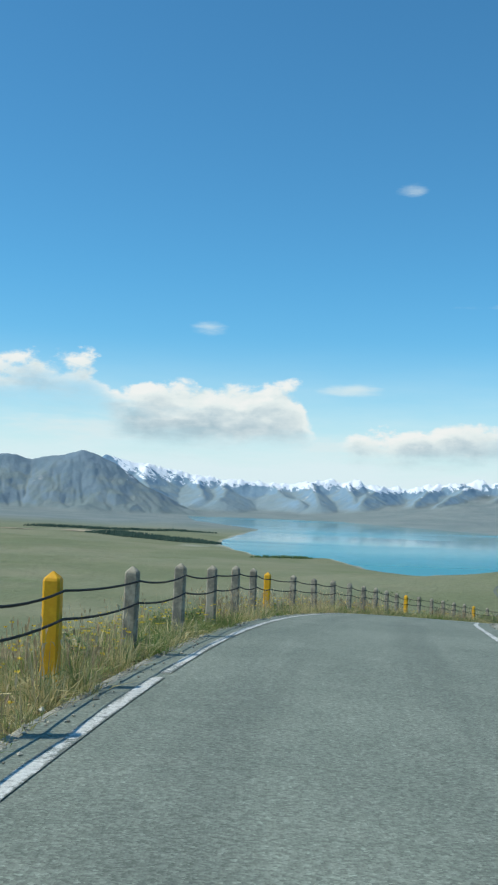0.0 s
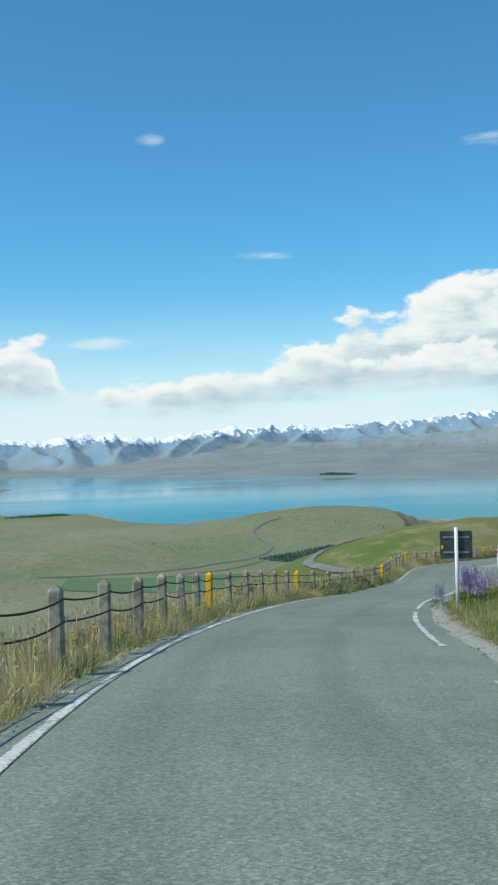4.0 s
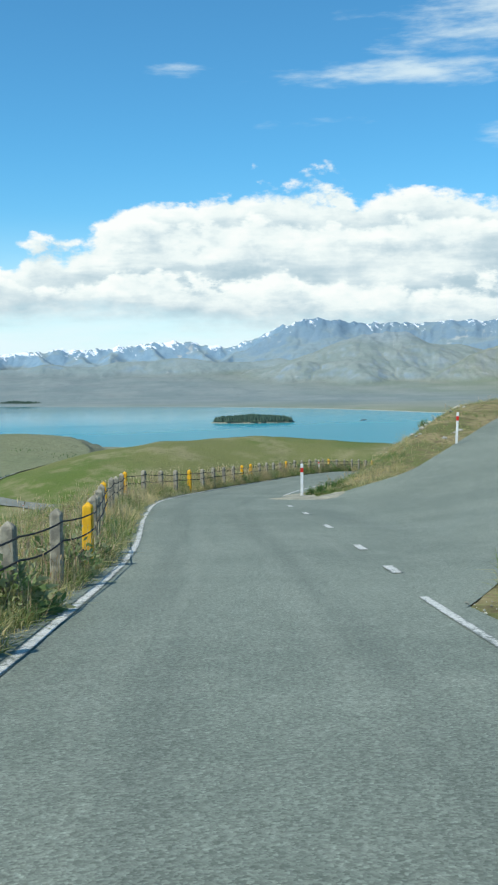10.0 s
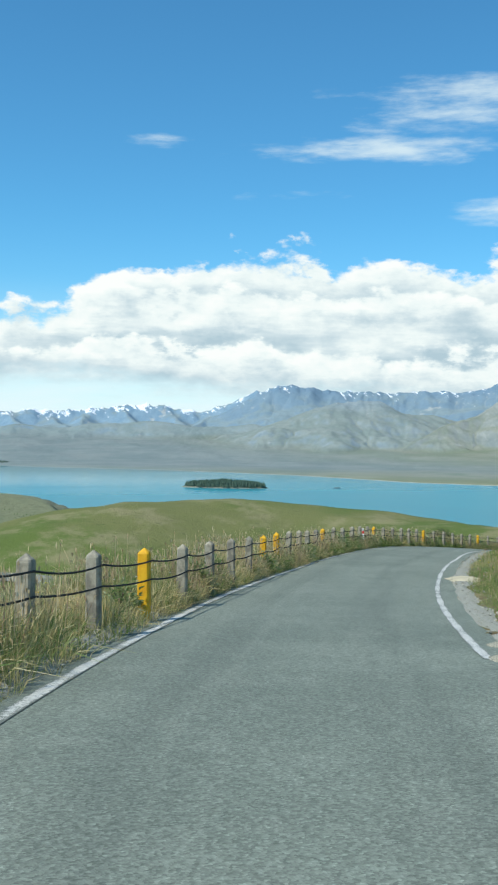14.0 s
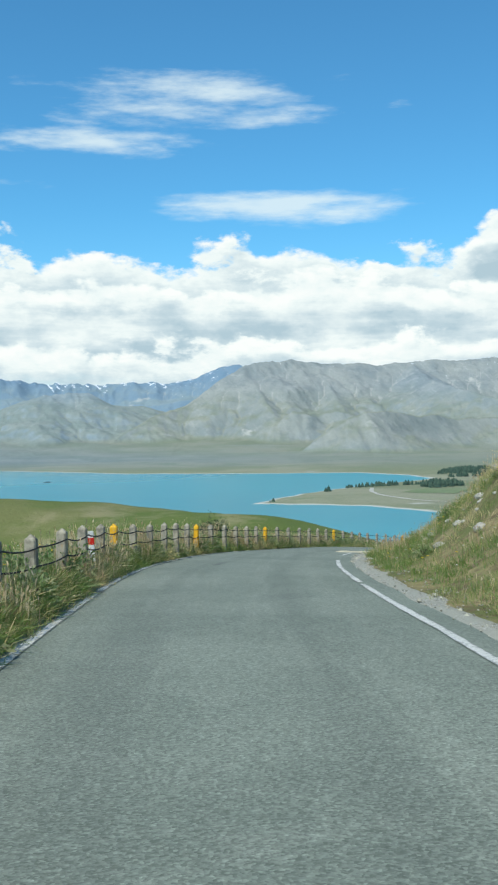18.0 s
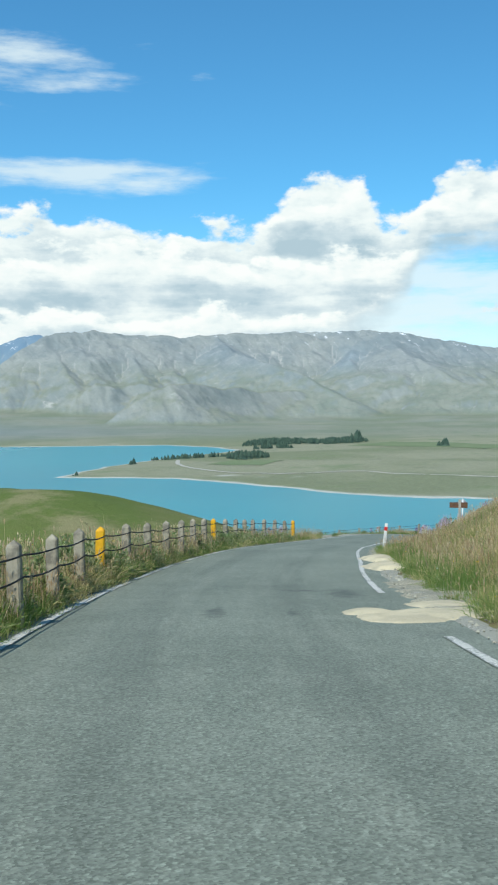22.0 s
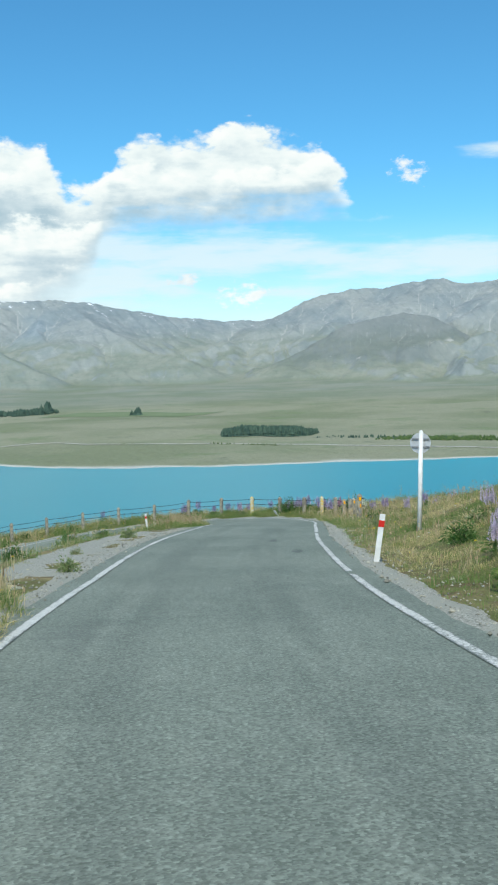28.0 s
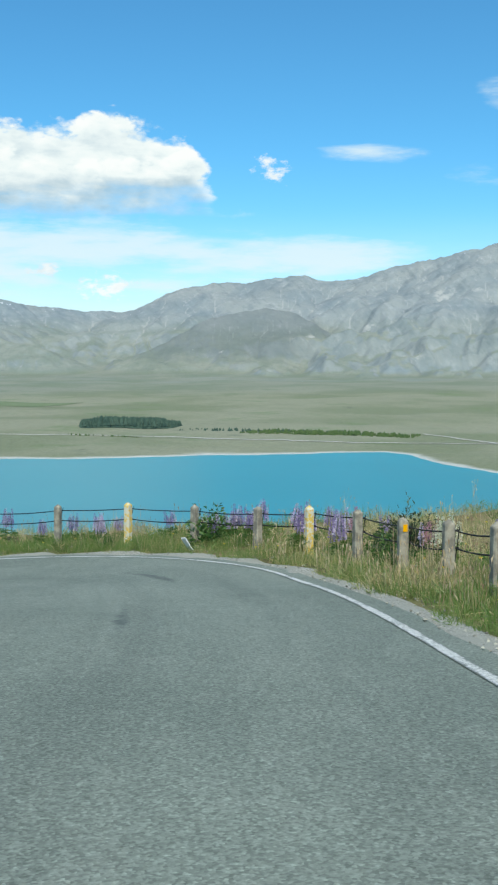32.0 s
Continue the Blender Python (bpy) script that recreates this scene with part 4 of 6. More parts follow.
def ribbon(name, s0, s1, cols, mat, height, step=0.5, label="", category="", parent=None, kind="structure"):
    """A strip along the road. cols: functions or numbers, the offsets to the right; height(s, d, z) gives z."""
    s = np.arange(s0, s1 + 1e-6, step)
    d = np.stack([(c(s) if callable(c) else np.full_like(s, c)) for c in cols], -1)
    x, y, z = along(np.repeat(s[:, None], d.shape[1], 1), d)
    zz = height(s[:, None] + 0 * d, d, z, x, y)
    ob = link(name, np.stack([x, y, zz], -1).reshape(-1, 3), grid_faces(len(s), d.shape[1])[:, ::-1], mat, parent)
    u = np.linspace(0, 1, d.shape[1])[None] + 0 * d
    at = ob.data.attributes.new("lane", "FLOAT_VECTOR", "POINT")
    at.data.foreach_set("vector", np.stack([d, s[:, None] + 0 * d, u], -1).astype(np.float32).ravel())
    if kind:
        tagged(ob, label, category, kind=kind)
    return ob


def edge_wander(base, amount, seed):
    return lambda s: base + amount * fbm(s / 1.7, s * 0 + 3.3, 3, seed)


def crown(s, d, z, x, y):
    return z + 0.03 * (1 - ((d - 0.4) / 2.2) ** 2) * 0.5


ribbon("road", -130, S_END - 2, [lambda s: edge_wander(0, 0.06, 5)(s) + left_line(s) - 0.32, lambda s: left_line(s) - 0.1, -0.8, 0.0, 0.8, 1.6, lambda s: right_line(s) - 0.1, lambda s: edge_wander(0.36, 0.09, 6)(s) + right_line(s)], ASPHALT,
       crown, label="narrow grey chip-sealed hill road", category="road")


def beyond(s, d):
    return np.where(d > 0, d - right_line(s), left_line(s) - d)


def verge_height(s, d, z, x, y):
    h = ground(x, y)
    outer = np.zeros_like(h)
    outer[:, -1 if d[0, -1] > 0 else 0] = -0.6
    return h + outer + 0.012 - 0.06 * (1 - smooth(beyond(s, d), 0.35, 0.8))


ribbon("verge_left", -60, 236, [-11.5, -10.5, -9, -7.6, -6.4, -5.4, -4.6, -3.9, -3.3, -2.9, -2.5, -2.2, lambda s: left_line(s) - 0.2], VERGE, verge_height, label="rough grass verge between fence and road", category="verge")
for a, b in ((-60, 68.5), (96.0, 258)):
    ribbon("verge_right", a, b, [lambda s: right_line(s) + 0.2, lambda s: right_line(s) + 0.55, lambda s: right_line(s) + 0.95, 3.75, 4.1, 4.7, 5.4, 6.2, 7.1, 8.1, 9.2, 10.4, 12.0, 13.0], VERGE, verge_height, label="sloping grass bank beside the road", category="verge")


def gravel_lift(s, d, z, x, y):
    h = np.maximum(ground(x, y), z - 0.07) - 0.03 + 0.05 * smooth(beyond(s, d), 0.25, 0.5)
    out = 0 if d[0, 0] < 0 else -1
    h[:, out] -= 0.05
    return h


ribbon("gravel_edge", -40, 227, [lambda s: left_line(s) - 0.46 + 0.22 * fbm(s / 1.3, s * 0, 4, 61) - np.interp(s, (196, 202, 216, 222), (0, 1.7, 1.7, 0)), lambda s: left_line(s) - 0.43 - np.interp(s, (196, 202, 216, 222), (0, 1.5, 1.5, 0)), lambda s: left_line(s) - 0.38, lambda s: left_line(s) - 0.3, lambda s: left_line(s) - 0.2], GRAVEL, gravel_lift, step=0.25, label="loose grey gravel along the seal", category="gravel")
for a, b in ((-40, 66.5), (97.5, 247)):
    ribbon("gravel_edge", a, b, [lambda s: right_line(s) + 0.2, lambda s: right_line(s) + 0.34, lambda s: right_line(s) + 0.48, lambda s: right_line(s) + 0.60, lambda s: right_line(s) + 0.84 + 0.5 * fbm(s / 2.0, s * 0, 4, 62) + 0.4 * smooth(s, 206, 216) * smooth(-s, -224, -219)], GRAVEL, gravel_lift, step=0.25, label="loose grey gravel along the seal", category="gravel")


def paint(s0, s1, mid, wide=0.13, name="edge_line"):
    f = mid if callable(mid) else (lambda s: np.full_like(s, mid))
    ob = ribbon(name, s0, s1, [lambda s: f(s) - wide / 2, lambda s: f(s) + wide / 2], PAINT, lambda s, d, z, x, y: crown(s, d, z, x, y) + 0.007, step=0.25, label="worn white edge line painted on the road", category="road marking")
    return ob


for a, b in ((-60, 9.4), (9.6, 40), (40.2, 118), (118.3, 160), (160.4, 185), (185.5, 221.6), (221.85, 225.0)):
    paint(a, b, left_line)
for a, b in ((-30, 30), (34, 44.6), (46.5, 57.5), (60, 69.5), (96.5, 121), (121.4, 131.4), (131.8, 141.6), (147, 152), (157.5, 200), (200.5, 213.4), (214.0, 250)):
    paint(a, b, right_line)
def side_edges():
    """The mouth fans out from the main seal, then the side road runs up the hill: its two edges."""
    u = np.concatenate([np.linspace(0, 8, 17), np.arange(9, 95, 1.0)])
    f = smooth(u, 0, 9)[:, None]
    a, b = np.array(along(95.2, 2.2)[:2]), np.array(along(67.6, 2.2)[:2])
    way, side = np.array((SIDE[2], SIDE[3])), np.array((SIDE[3], -SIDE[2]))
    left = np.array(SIDE[:2]) + (u + 9)[:, None] * way - 3.9 * side
    right = np.array(SIDE[:2]) + (u + 3)[:, None] * way + 3.6 * side
    return a * (1 - f) + left * f, b * (1 - f) + right * f


def side_height(x, y, lift):
    s, d, zr = (v.reshape(x.shape) for v in nearest(x.ravel(), y.ravel()))
    f = smooth(d, 2.4, 5.0)
    return (zr + 0.002) * (1 - f) + (ground(x, y) + lift) * f


def build_side_road():
    left, right = side_edges()
    t = np.linspace(0, 1, 15)[None, :, None]
    p = left[:, None] * (1 - t) + right[:, None] * t
    # its near rim follows the main seal
    rim = np.stack(along(np.linspace(95.2, 67.6, 15), 2.1)[:2], -1)[None]
    f = smooth(np.concatenate([np.linspace(0, 8, 17), np.arange(9, 95, 1.0)]), 0, 4.0)[:, None, None]
    p = rim * (1 - f) + p * f
    x, y = p[..., 0], p[..., 1]
    ob = link("side_road", np.stack([x, y, side_height(x, y, 0.05)], -1).reshape(-1, 3), grid_faces(*x.shape), ASPHALT)
    tagged(ob, "grey sealed side road climbing away from the junction", "road", kind="structure")
    # rough ground along both edges
    for edge, sign in ((left, -1), (right, 1)):
        e = edge[8 if sign < 0 else 0:70]
        tx, ty = np.gradient(e[:, 0]), np.gradient(e[:, 1])
        ln = np.hypot(tx, ty)
        nx, ny = ty / ln * sign, -tx / ln * sign
        w = np.array((-0.4, 0.0, 0.5, 1.0, 1.7, 2.6, 3.6, 4.8, 6.0, 7.2))
        X, Y = e[:, 0:1] + nx[:, None] * w, e[:, 1:2] + ny[:, None] * w
        s, d, zr = (v.reshape(X.shape) for v in nearest(X.ravel(), Y.ravel()))
        Z = side_height(X, Y, 0.03)
        Z[:, 0] -= 0.05
        Z[:, -1] -= 0.5
        Z = np.where(d < right_line(s) + 0.25, Z - 0.2, Z)
        f = grid_faces(*X.shape)
        ob = link("verge_side", np.stack([X, Y, Z], -1).reshape(-1, 3), f if sign > 0 else f[:, ::-1], VERGE)
        tagged(ob, "dry grass bank along the side road", "verge", kind="structure")


build_side_road()
for a in (71.9, 75.3, 79.8, 84.0, 87.5):
    mid = [lambda s, k=k: np.interp(s, (72, 76, 80, 84.5, 88.5), (2.48, 2.57, 2.70, 2.78, 2.56)) + k for k in (-0.09, 0.09)]
    ribbon("give_way_dash", a, a + 0.9, mid, PAINT, lambda s, d, z, x, y: np.maximum(side_height(x, y, 0.05), crown(s, d, z, x, y)) + 0.012, step=0.15, label="white dash painted across the junction's mouth", category="road marking")


def build_lake():
    r = 300 * 1.05 ** np.arange(0, 58)
    a = np.radians(np.arange(0, 362, 2.0))
    rr, aa = np.meshgrid(r, a)
    x, y = 300 + np.sin(aa) * rr, 700 + np.cos(aa) * rr
    x, y = np.concatenate([np.full((len(a), 1), 300.0), x], 1), np.concatenate([np.full((len(a), 1), 700.0), y], 1)
    keep = np.hypot(x - CX, y - CY) < 3900
    f = grid_faces(*x.shape)
    f = f[keep.ravel()[f].all(1)]
    ob = link("water", np.stack([x, y, np.full_like(x, WATER_Z)], -1).reshape(-1, 3), f[:, ::-1], WATER)
    tagged(ob, "milky turquoise glacial lake, calm", "lake", kind="structure")


build_lake()


# ---- fence ----
def post_mesh(w=0.155, h=1.02, deep=0.7, cap=0.075):
    bm = bmesh.new()
    k = 0.02
    rings = []
    for z, f in ((-deep, 1.04), (h - cap, 0.96), (h - cap * 0.7, 0.86), (h, 0.12)):
        e = w / 2 * f
        c = min(k, e * 0.4)
        pts = ((e - c, -e), (e, -e + c), (e, e - c), (e - c, e), (-e + c, e), (-e, e - c), (-e, -e + c), (-e + c, -e))
        rings.append([bm.verts.new((x, y, z)) for x, y in pts])
    for r0, r1 in zip(rings, rings[1:]):
        for i in range(8):
            bm.faces.new((r0[i], r0[(i + 1) % 8], r1[(i + 1) % 8], r1[i]))
    bm.faces.new(rings[-1])
    me = bpy.data.meshes.new("post")
    bm.to_mesh(me)
    bm.free()
    return me


POSTS = {}
for key, mt in (("grey", CONCRETE), ("yellow", YELLOW), ("worn", WORN_YELLOW)):
    POSTS[key] = post_mesh()
    POSTS[key].materials.append(mt)


def wire(name, pts, radius, mat, parent=None, label="", sides=5):
    """A thin tube through the points."""
    pts = [Vector(p) for p in pts]
    verts, faces = [], []
    for i, p in enumerate(pts):
        t = (pts[min(i + 1, len(pts) - 1)] - pts[max(i - 1, 0)]).normalized()
        a = t.cross(Vector((0, 0, 1)))
        a = a.normalized() if a.length > 1e-4 else Vector((1, 0, 0))
        b = a.cross(t)
        for k in range(sides):
            w = 2 * math.pi * k / sides
            verts.append(p + radius * (math.cos(w) * a + math.sin(w) * b))
        if i:
            for k in range(sides):
                o, q = (i - 1) * sides, i * sides
                faces.append((o + k, o + (k + 1) % sides, q + (k + 1) % sides, q + k))
    ob = link(name, verts, faces, mat, parent)
    if label:
        tagged(ob, label)
    return ob


def build_fence(anchors, label, spacing=2.1, reflect=(), base=None, side=1.0):
    """anchors: (x, y, kind of post); plain posts fill the stretches between."""
    rng = random.Random(len(anchors))
    spots = []
    for (x0, y0, k0, *n0), (x1, y1, k1, *_) in zip(anchors, anchors[1:]):
        n = n0[0] if n0 else max(1, round(math.hypot(x1 - x0, y1 - y0) / spacing))
        for i in range(n):
            t = i / n
            spots.append((x0 + (x1 - x0) * t, y0 + (y1 - y0) * t, k0 if i == 0 else "grey"))
    spots.append(anchors[-1][:3])
    fence = new("fence")
    fence.location = (spots[0][0], spots[0][1], float(ground(np.array([spots[0][0]]), np.array([spots[0][1]]))[0]))
    tagged(fence, label, "fence")
    here = fence.location.copy()
    tops = []
    for i, (x, y, kind) in enumerate(spots):
        a, b = spots[max(i - 1, 0)], spots[min(i + 1, len(spots) - 1)]
        turn = math.atan2(b[1] - a[1], b[0] - a[0])
        s, d, zr = nearest(np.array([x]), np.array([y]))
        z = float(zr[0]) - 0.04 + rng.uniform(-0.03, 0.03)
        ob = new("post", POSTS[kind])
        ob.parent = fence
        ob.location = Vector((x, y, z)) - here
        ob.rotation_euler = (rng.uniform(-0.02, 0.02), rng.uniform(-0.02, 0.02), turn + rng.uniform(-0.06, 0.06))
        if kind != "grey":
            tagged(ob, "yellow painted concrete post" if kind == "yellow" else "concrete post with flaking yellow paint")
        if i in reflect:
            bm = bmesh.new()
            bmesh.ops.create_cube(bm, size=1, matrix=Matrix.LocRotScale((-0.085, -0.01, 0.86), None, (0.012, 0.07, 0.11)))
            part("reflector", bm, AMBER, ob, "amber reflector")
        if reflect and i == 0:
            ob.scale = (1.2, 1.2, 1.12)
            tagged(ob, "stout concrete strainer post with amber reflectors")
            bm = bmesh.new()
            bmesh.ops.create_cube(bm, size=1, matrix=Matrix.LocRotScale((-0.085, -0.01, 0.64), None, (0.012, 0.07, 0.11)))
            part("reflector", bm, AMBER, ob, "amber reflector")
            way = Vector((math.cos(turn), math.sin(turn), 0))
            top = Vector((x, y, z + 0.78)) - way * 0.11
            wire("stay_wire", [top - here, (top - way * 0.45 - Vector((0, 0, 0.42))) - here, (top - way * 0.95 - Vector((0, 0, 0.9))) - here], 0.014, STEEL, fence, "galvanised stay wire with a turnbuckle")
        elif reflect:
            way = Vector((math.cos(turn), math.sin(turn), 0))
            out = Vector((math.sin(turn), -math.cos(turn), 0)) * 0.11 * side
            at = Vector((x, y, z)) + out - here
            wire("tie_wire", [at - way * 0.09 + Vector((0, 0, 0.93)), at + Vector((0, 0, 0.64)), at + way * 0.1 + Vector((0, 0, 0.30))], 0.007, CABLE, fence)
        if reflect:
            for h in (0.86, 0.62):
                bm = bmesh.new()
                bmesh.ops.create_cone(bm, cap_ends=True, segments=8, radius1=0.016, radius2=0.016, depth=0.09, matrix=Matrix.Translation((0, -0.10 * side, h)) @ Matrix.Rotation(math.pi / 2, 4, "X"))
                part("bolt", bm, CABLE, ob)
        nx, ny = math.sin(turn), -math.cos(turn)
        tops.append((x + nx * 0.092 * side, y + ny * 0.092 * side, z))
    for h in (0.86, 0.62):
        pts = []
        for i in range(len(tops) - 1):
            a, b = Vector(tops[i]), Vector(tops[i + 1])
            sag = rng.uniform(0.02, 0.055)
            for k in range(6):
                t = k / 6
                p = a.lerp(b, t)
                p.z += h - 4 * sag * t * (1 - t)
                pts.append(p - here)
        pts.append(Vector(tops[-1]) + Vector((0, 0, h)) - here)
        wire("wire", pts, 0.012, CABLE, fence, "dark twisted wire rope")
    return fence


build_fence(((-2.6, -4.7, "grey", 6), (-1.62, 8.7, "yellow", 6), (0.52, 24.7, "yellow", 9), (6.98, 44.6, "yellow", 6), (12.33, 55.36, "yellow", 7), (21.05, 69.68, "yellow", 5), (25.0, 78.3, "yellow", 4), (29.25, 86.52, "yellow", 4), (34.57, 92.01, "yellow", 5),
             (42.2, 100.7, "yellow", 1), (43.9, 102.6, "yellow", 5), (51.28, 110.33, "yellow", 6), (60.3, 118.2, "yellow", 6), (69.7, 124.95, "yellow", 6), (80.7, 131.35, "yellow", 7), (94.2, 137.5, "yellow", 4), (102.4, 140.75, "grey", 4), (110.1, 142.95, "yellow")),
            "square grey and yellow concrete posts strung with two wire ropes")


def bend_anchors():
    out = []
    for k, s in enumerate([222.3, 224.9, 226.8, 228.4, 230.2, 231.7, 232.8] + list(np.arange(233.9, 249, 1.25))):
        x, y, z = along(s, right_line(s) + 1.6)
        out.append((float(x), float(y), "worn" if k in (6, 9) else "grey", 1))
    return out


BEND = bend_anchors()
build_fence(BEND, "guard fence of concrete posts and wire rope round the hairpin", reflect=(0, 2, 4))


# ---- markers and signs ----
def height_at(x, y):
    return float(ground(np.array([x], float), np.array([y], float))[0])


def box(bm, x, y, z, sx, sy, sz, bevel=0.0):
    made = bmesh.ops.create_cube(bm, size=1, matrix=Matrix.LocRotScale((x, y, z), None, (sx, sy, sz)))
    if bevel:
        edges = list({e for v in made["verts"] for e in v.link_edges})
        bmesh.ops.bevel(bm, geom=edges, offset=bevel, segments=2, affect="EDGES")


def marker(h=0.98):
    ob = new("edge_marker")
    bm = bmesh.new()
    box(bm, 0, 0, h / 2 - 0.1, 0.105, 0.03, h + 0.2, 0.008)
    part("post", bm, WHITE, ob)
    bm = bmesh.new()
    box(bm, 0, 0, h * 0.81, 0.109, 0.034, 0.14, 0.006)
    part("band", bm, RED, ob, "red reflective band")
    for k in (0.66,):
        bm = bmesh.new()
        box(bm, 0, 0.018, h * k, 0.045, 0.012, 0.09, 0.003)
        part("reflector", bm, AMBER, ob, "amber reflector strip")
    return ob


FIRST = marker()
tagged(FIRST, "white plastic edge marker post with a red band", "marker post", group="edge markers")
SPOTS = ((36.1, 86.2, -32, 0.02, 0.0, 1.25), (45.7, 88.5, -45, 0.03, 0.04, 1.45), (57.88, 115.98, -45, 0.10, -0.06, 0.95), (97.96, 133.29, -66, 0.02, 0.10, 0.95), (122.43, 141.09, -76, 0.02, 0.14, 0.85), (137.4, 150.02, -80, 0.0, -0.10, 0.6))
for k, (x, y, turn, rx, ry, sc) in enumerate(SPOTS):
    s, d, zr = nearest(np.array([x]), np.array([y]))
    m = Matrix.LocRotScale((x, y, (float(zr[0]) if k == 2 else height_at(x, y)) - 0.02), Euler((rx, ry, radians(turn))), (min(sc, 1.0), 1, sc))
    if k == 0:
        FIRST.matrix_basis = m
    else:
        ob = copy_thing(FIRST, m)
        ob.matrix_basis = m
        if k == 2:
            tagged(ob, "leaning white edge marker beside the guard fence")
        elif k in (3, 4):
            tagged(ob, "tilted white edge marker with red band on the bank")

bm = bmesh.new()
box(bm, 0, 0, 0, 0.14, 0.42, 0.03, 0.008)
x, y, z = along(234.85, right_line(234.85) + 0.95)
fallen = part("fallen_marker", bm, WHITE)
fallen.matrix_basis = Matrix.LocRotScale((float(x), float(y), float(z) + 0.14), Euler((1.0, 0.15, 0.9)), None)
tagged(fallen, "broken white marker post lying in the gravel", "marker post")


def sign_with_back(x, y, turn, h):
    """Round post with the dark back of a square sign."""
    ob = new("road_sign")
    ob.matrix_basis = pose(x, y, height_at(x, y), 0, 0, turn)
    bm = bmesh.new()
    bmesh.ops.create_cone(bm, cap_ends=True, segments=14, radius1=0.045, radius2=0.045, depth=h + 0.3, matrix=Matrix.Translation((0, 0, h / 2 - 0.15)))
    part("pole", bm, WHITE, ob, "white painted pole", flat=False)
    bm = bmesh.new()
    box(bm, 0, 0.075, h - 0.42, 0.76, 0.02, 0.66, 0.008)
    part("panel", bm, SIGN_BACK, ob, "dark grey back of the sign panel")
    for dz in (-0.24, -0.60):
        bm = bmesh.new()
        box(bm, 0, 0.055, h + dz, 0.62, 0.018, 0.045, 0.004)
        part("bracket", bm, STEEL, ob)
    bm = bmesh.new()
    box(bm, -0.33, 0.06, h - 0.47, 0.05, 0.012, 0.09, 0.003)
    part("sticker", bm, AMBER, ob, "small amber sticker")
    tagged(ob, "white pole carrying a square sign seen from behind", "road sign")


sign_with_back(12.64, 42.7, -22, 2.0)


PALE_STEEL = material("pale_aluminium", two_tone((0.52, 0.55, 0.57), (0.44, 0.47, 0.49), 9), 0.5, metal=0.2)


def disc_sign(x, y, turn, h):
    ob = new("speed_sign")
    ob.matrix_basis = pose(x, y, height_at(x, y), 0, 1.5, turn)
    bm = bmesh.new()
    bmesh.ops.create_cone(bm, cap_ends=True, segments=16, radius1=0.05, radius2=0.05, depth=h + 0.3, matrix=Matrix.Translation((0, 0, h / 2 - 0.15)))
    bmesh.ops.create_uvsphere(bm, u_segments=16, v_segments=8, radius=0.05, matrix=Matrix.Translation((0, 0, h)))
    part("pole", bm, WHITE, ob, "white painted pole", flat=False)
    bm = bmesh.new()
    bmesh.ops.create_cone(bm, cap_ends=True, segments=32, radius1=0.23, radius2=0.23, depth=0.012, matrix=Matrix.Translation((0, 0.075, h - 0.24)) @ Matrix.Rotation(math.pi / 2, 4, "X"))
    part("disc", bm, PALE_STEEL, ob, "plain metal back of a round sign")
    for dz in (-0.15, -0.33):
        bm = bmesh.new()
        box(bm, 0, 0.055, h + dz, 0.40, 0.02, 0.035, 0.004)
        part("bracket", bm, STEEL, ob)
    tagged(ob, "white pole with a small round sign seen from behind", "road sign")


disc_sign(128.69, 140.74, -78, 2.2)


PALE_WOOD = material("silvered_wood", two_tone((0.46, 0.44, 0.38), (0.34, 0.32, 0.27), 18), 0.9)


def board(x, y, turn):
    ob = new("notice_board")
    ob.matrix_basis = pose(x, y, height_at(x, y), 0, 0, turn)
    bm = bmesh.new()
    box(bm, 0.05, 0, 0.5, 0.11, 0.1, 1.6, 0.012)
    part("post", bm, PALE_WOOD, ob)
    for dx in (-0.2, 0.2):
        bm = bmesh.new()
        box(bm, dx, 0.08, 1.04, 0.39, 0.035, 0.25, 0.008)
        part("panel", bm, BROWN, ob, "faded reddish brown board")
    tagged(ob, "pale wooden post with a brown board among lupins", "sign board")


board(110.75, 135.0, -72)


# ---- woods, island and tracks on the low ground ----
def leaf_material(name, dark, light, rough=0.8):
    def f(n, pos):
        r = n.add("ShaderNodeNewGeometry", 8)
        c = n.mix(r, dark, light)
        return n.mix(0.35, c, n.mix(n.noise(pos, 9.0, 3), (0, 0, 0), (1, 1, 1)), "SOFT_LIGHT")
    return material(name, f, rough, spec=0.15)


PINE = leaf_material("pine_needles", (0.035, 0.068, 0.052), (0.07, 0.115, 0.08))
BROADLEAF = leaf_material("broad_leaves", (0.05, 0.09, 0.03), (0.10, 0.15, 0.05))


def pines(spots, seed=0):
    """Rough conifers in one mesh: spots are (x, y, z, height)."""
    rng = np.random.RandomState(seed)
    verts, faces = [], []
    for x, y, z, h in spots:
        w = h * rng.uniform(0.36, 0.56)
        for lo, hi, f in ((0.08, 0.55, 1.0), (0.32, 0.8, 0.78), (0.55, 1.0, 0.5)):
            o, k = len(verts), 7
            a0 = rng.uniform(0, 6.28)
            for i in range(k):
                a = a0 + i * 6.283 / k
                r = w * f * rng.uniform(0.7, 1.15)
                verts.append((x + r * math.cos(a), y + r * math.sin(a), z + h * (lo + rng.uniform(-0.05, 0.05))))
            verts.append((x + rng.uniform(-.1, .1) * w, y, z + h * hi))
            for i in range(k):
                faces.append((o + i, o + (i + 1) % k, o + k))
    return verts, faces


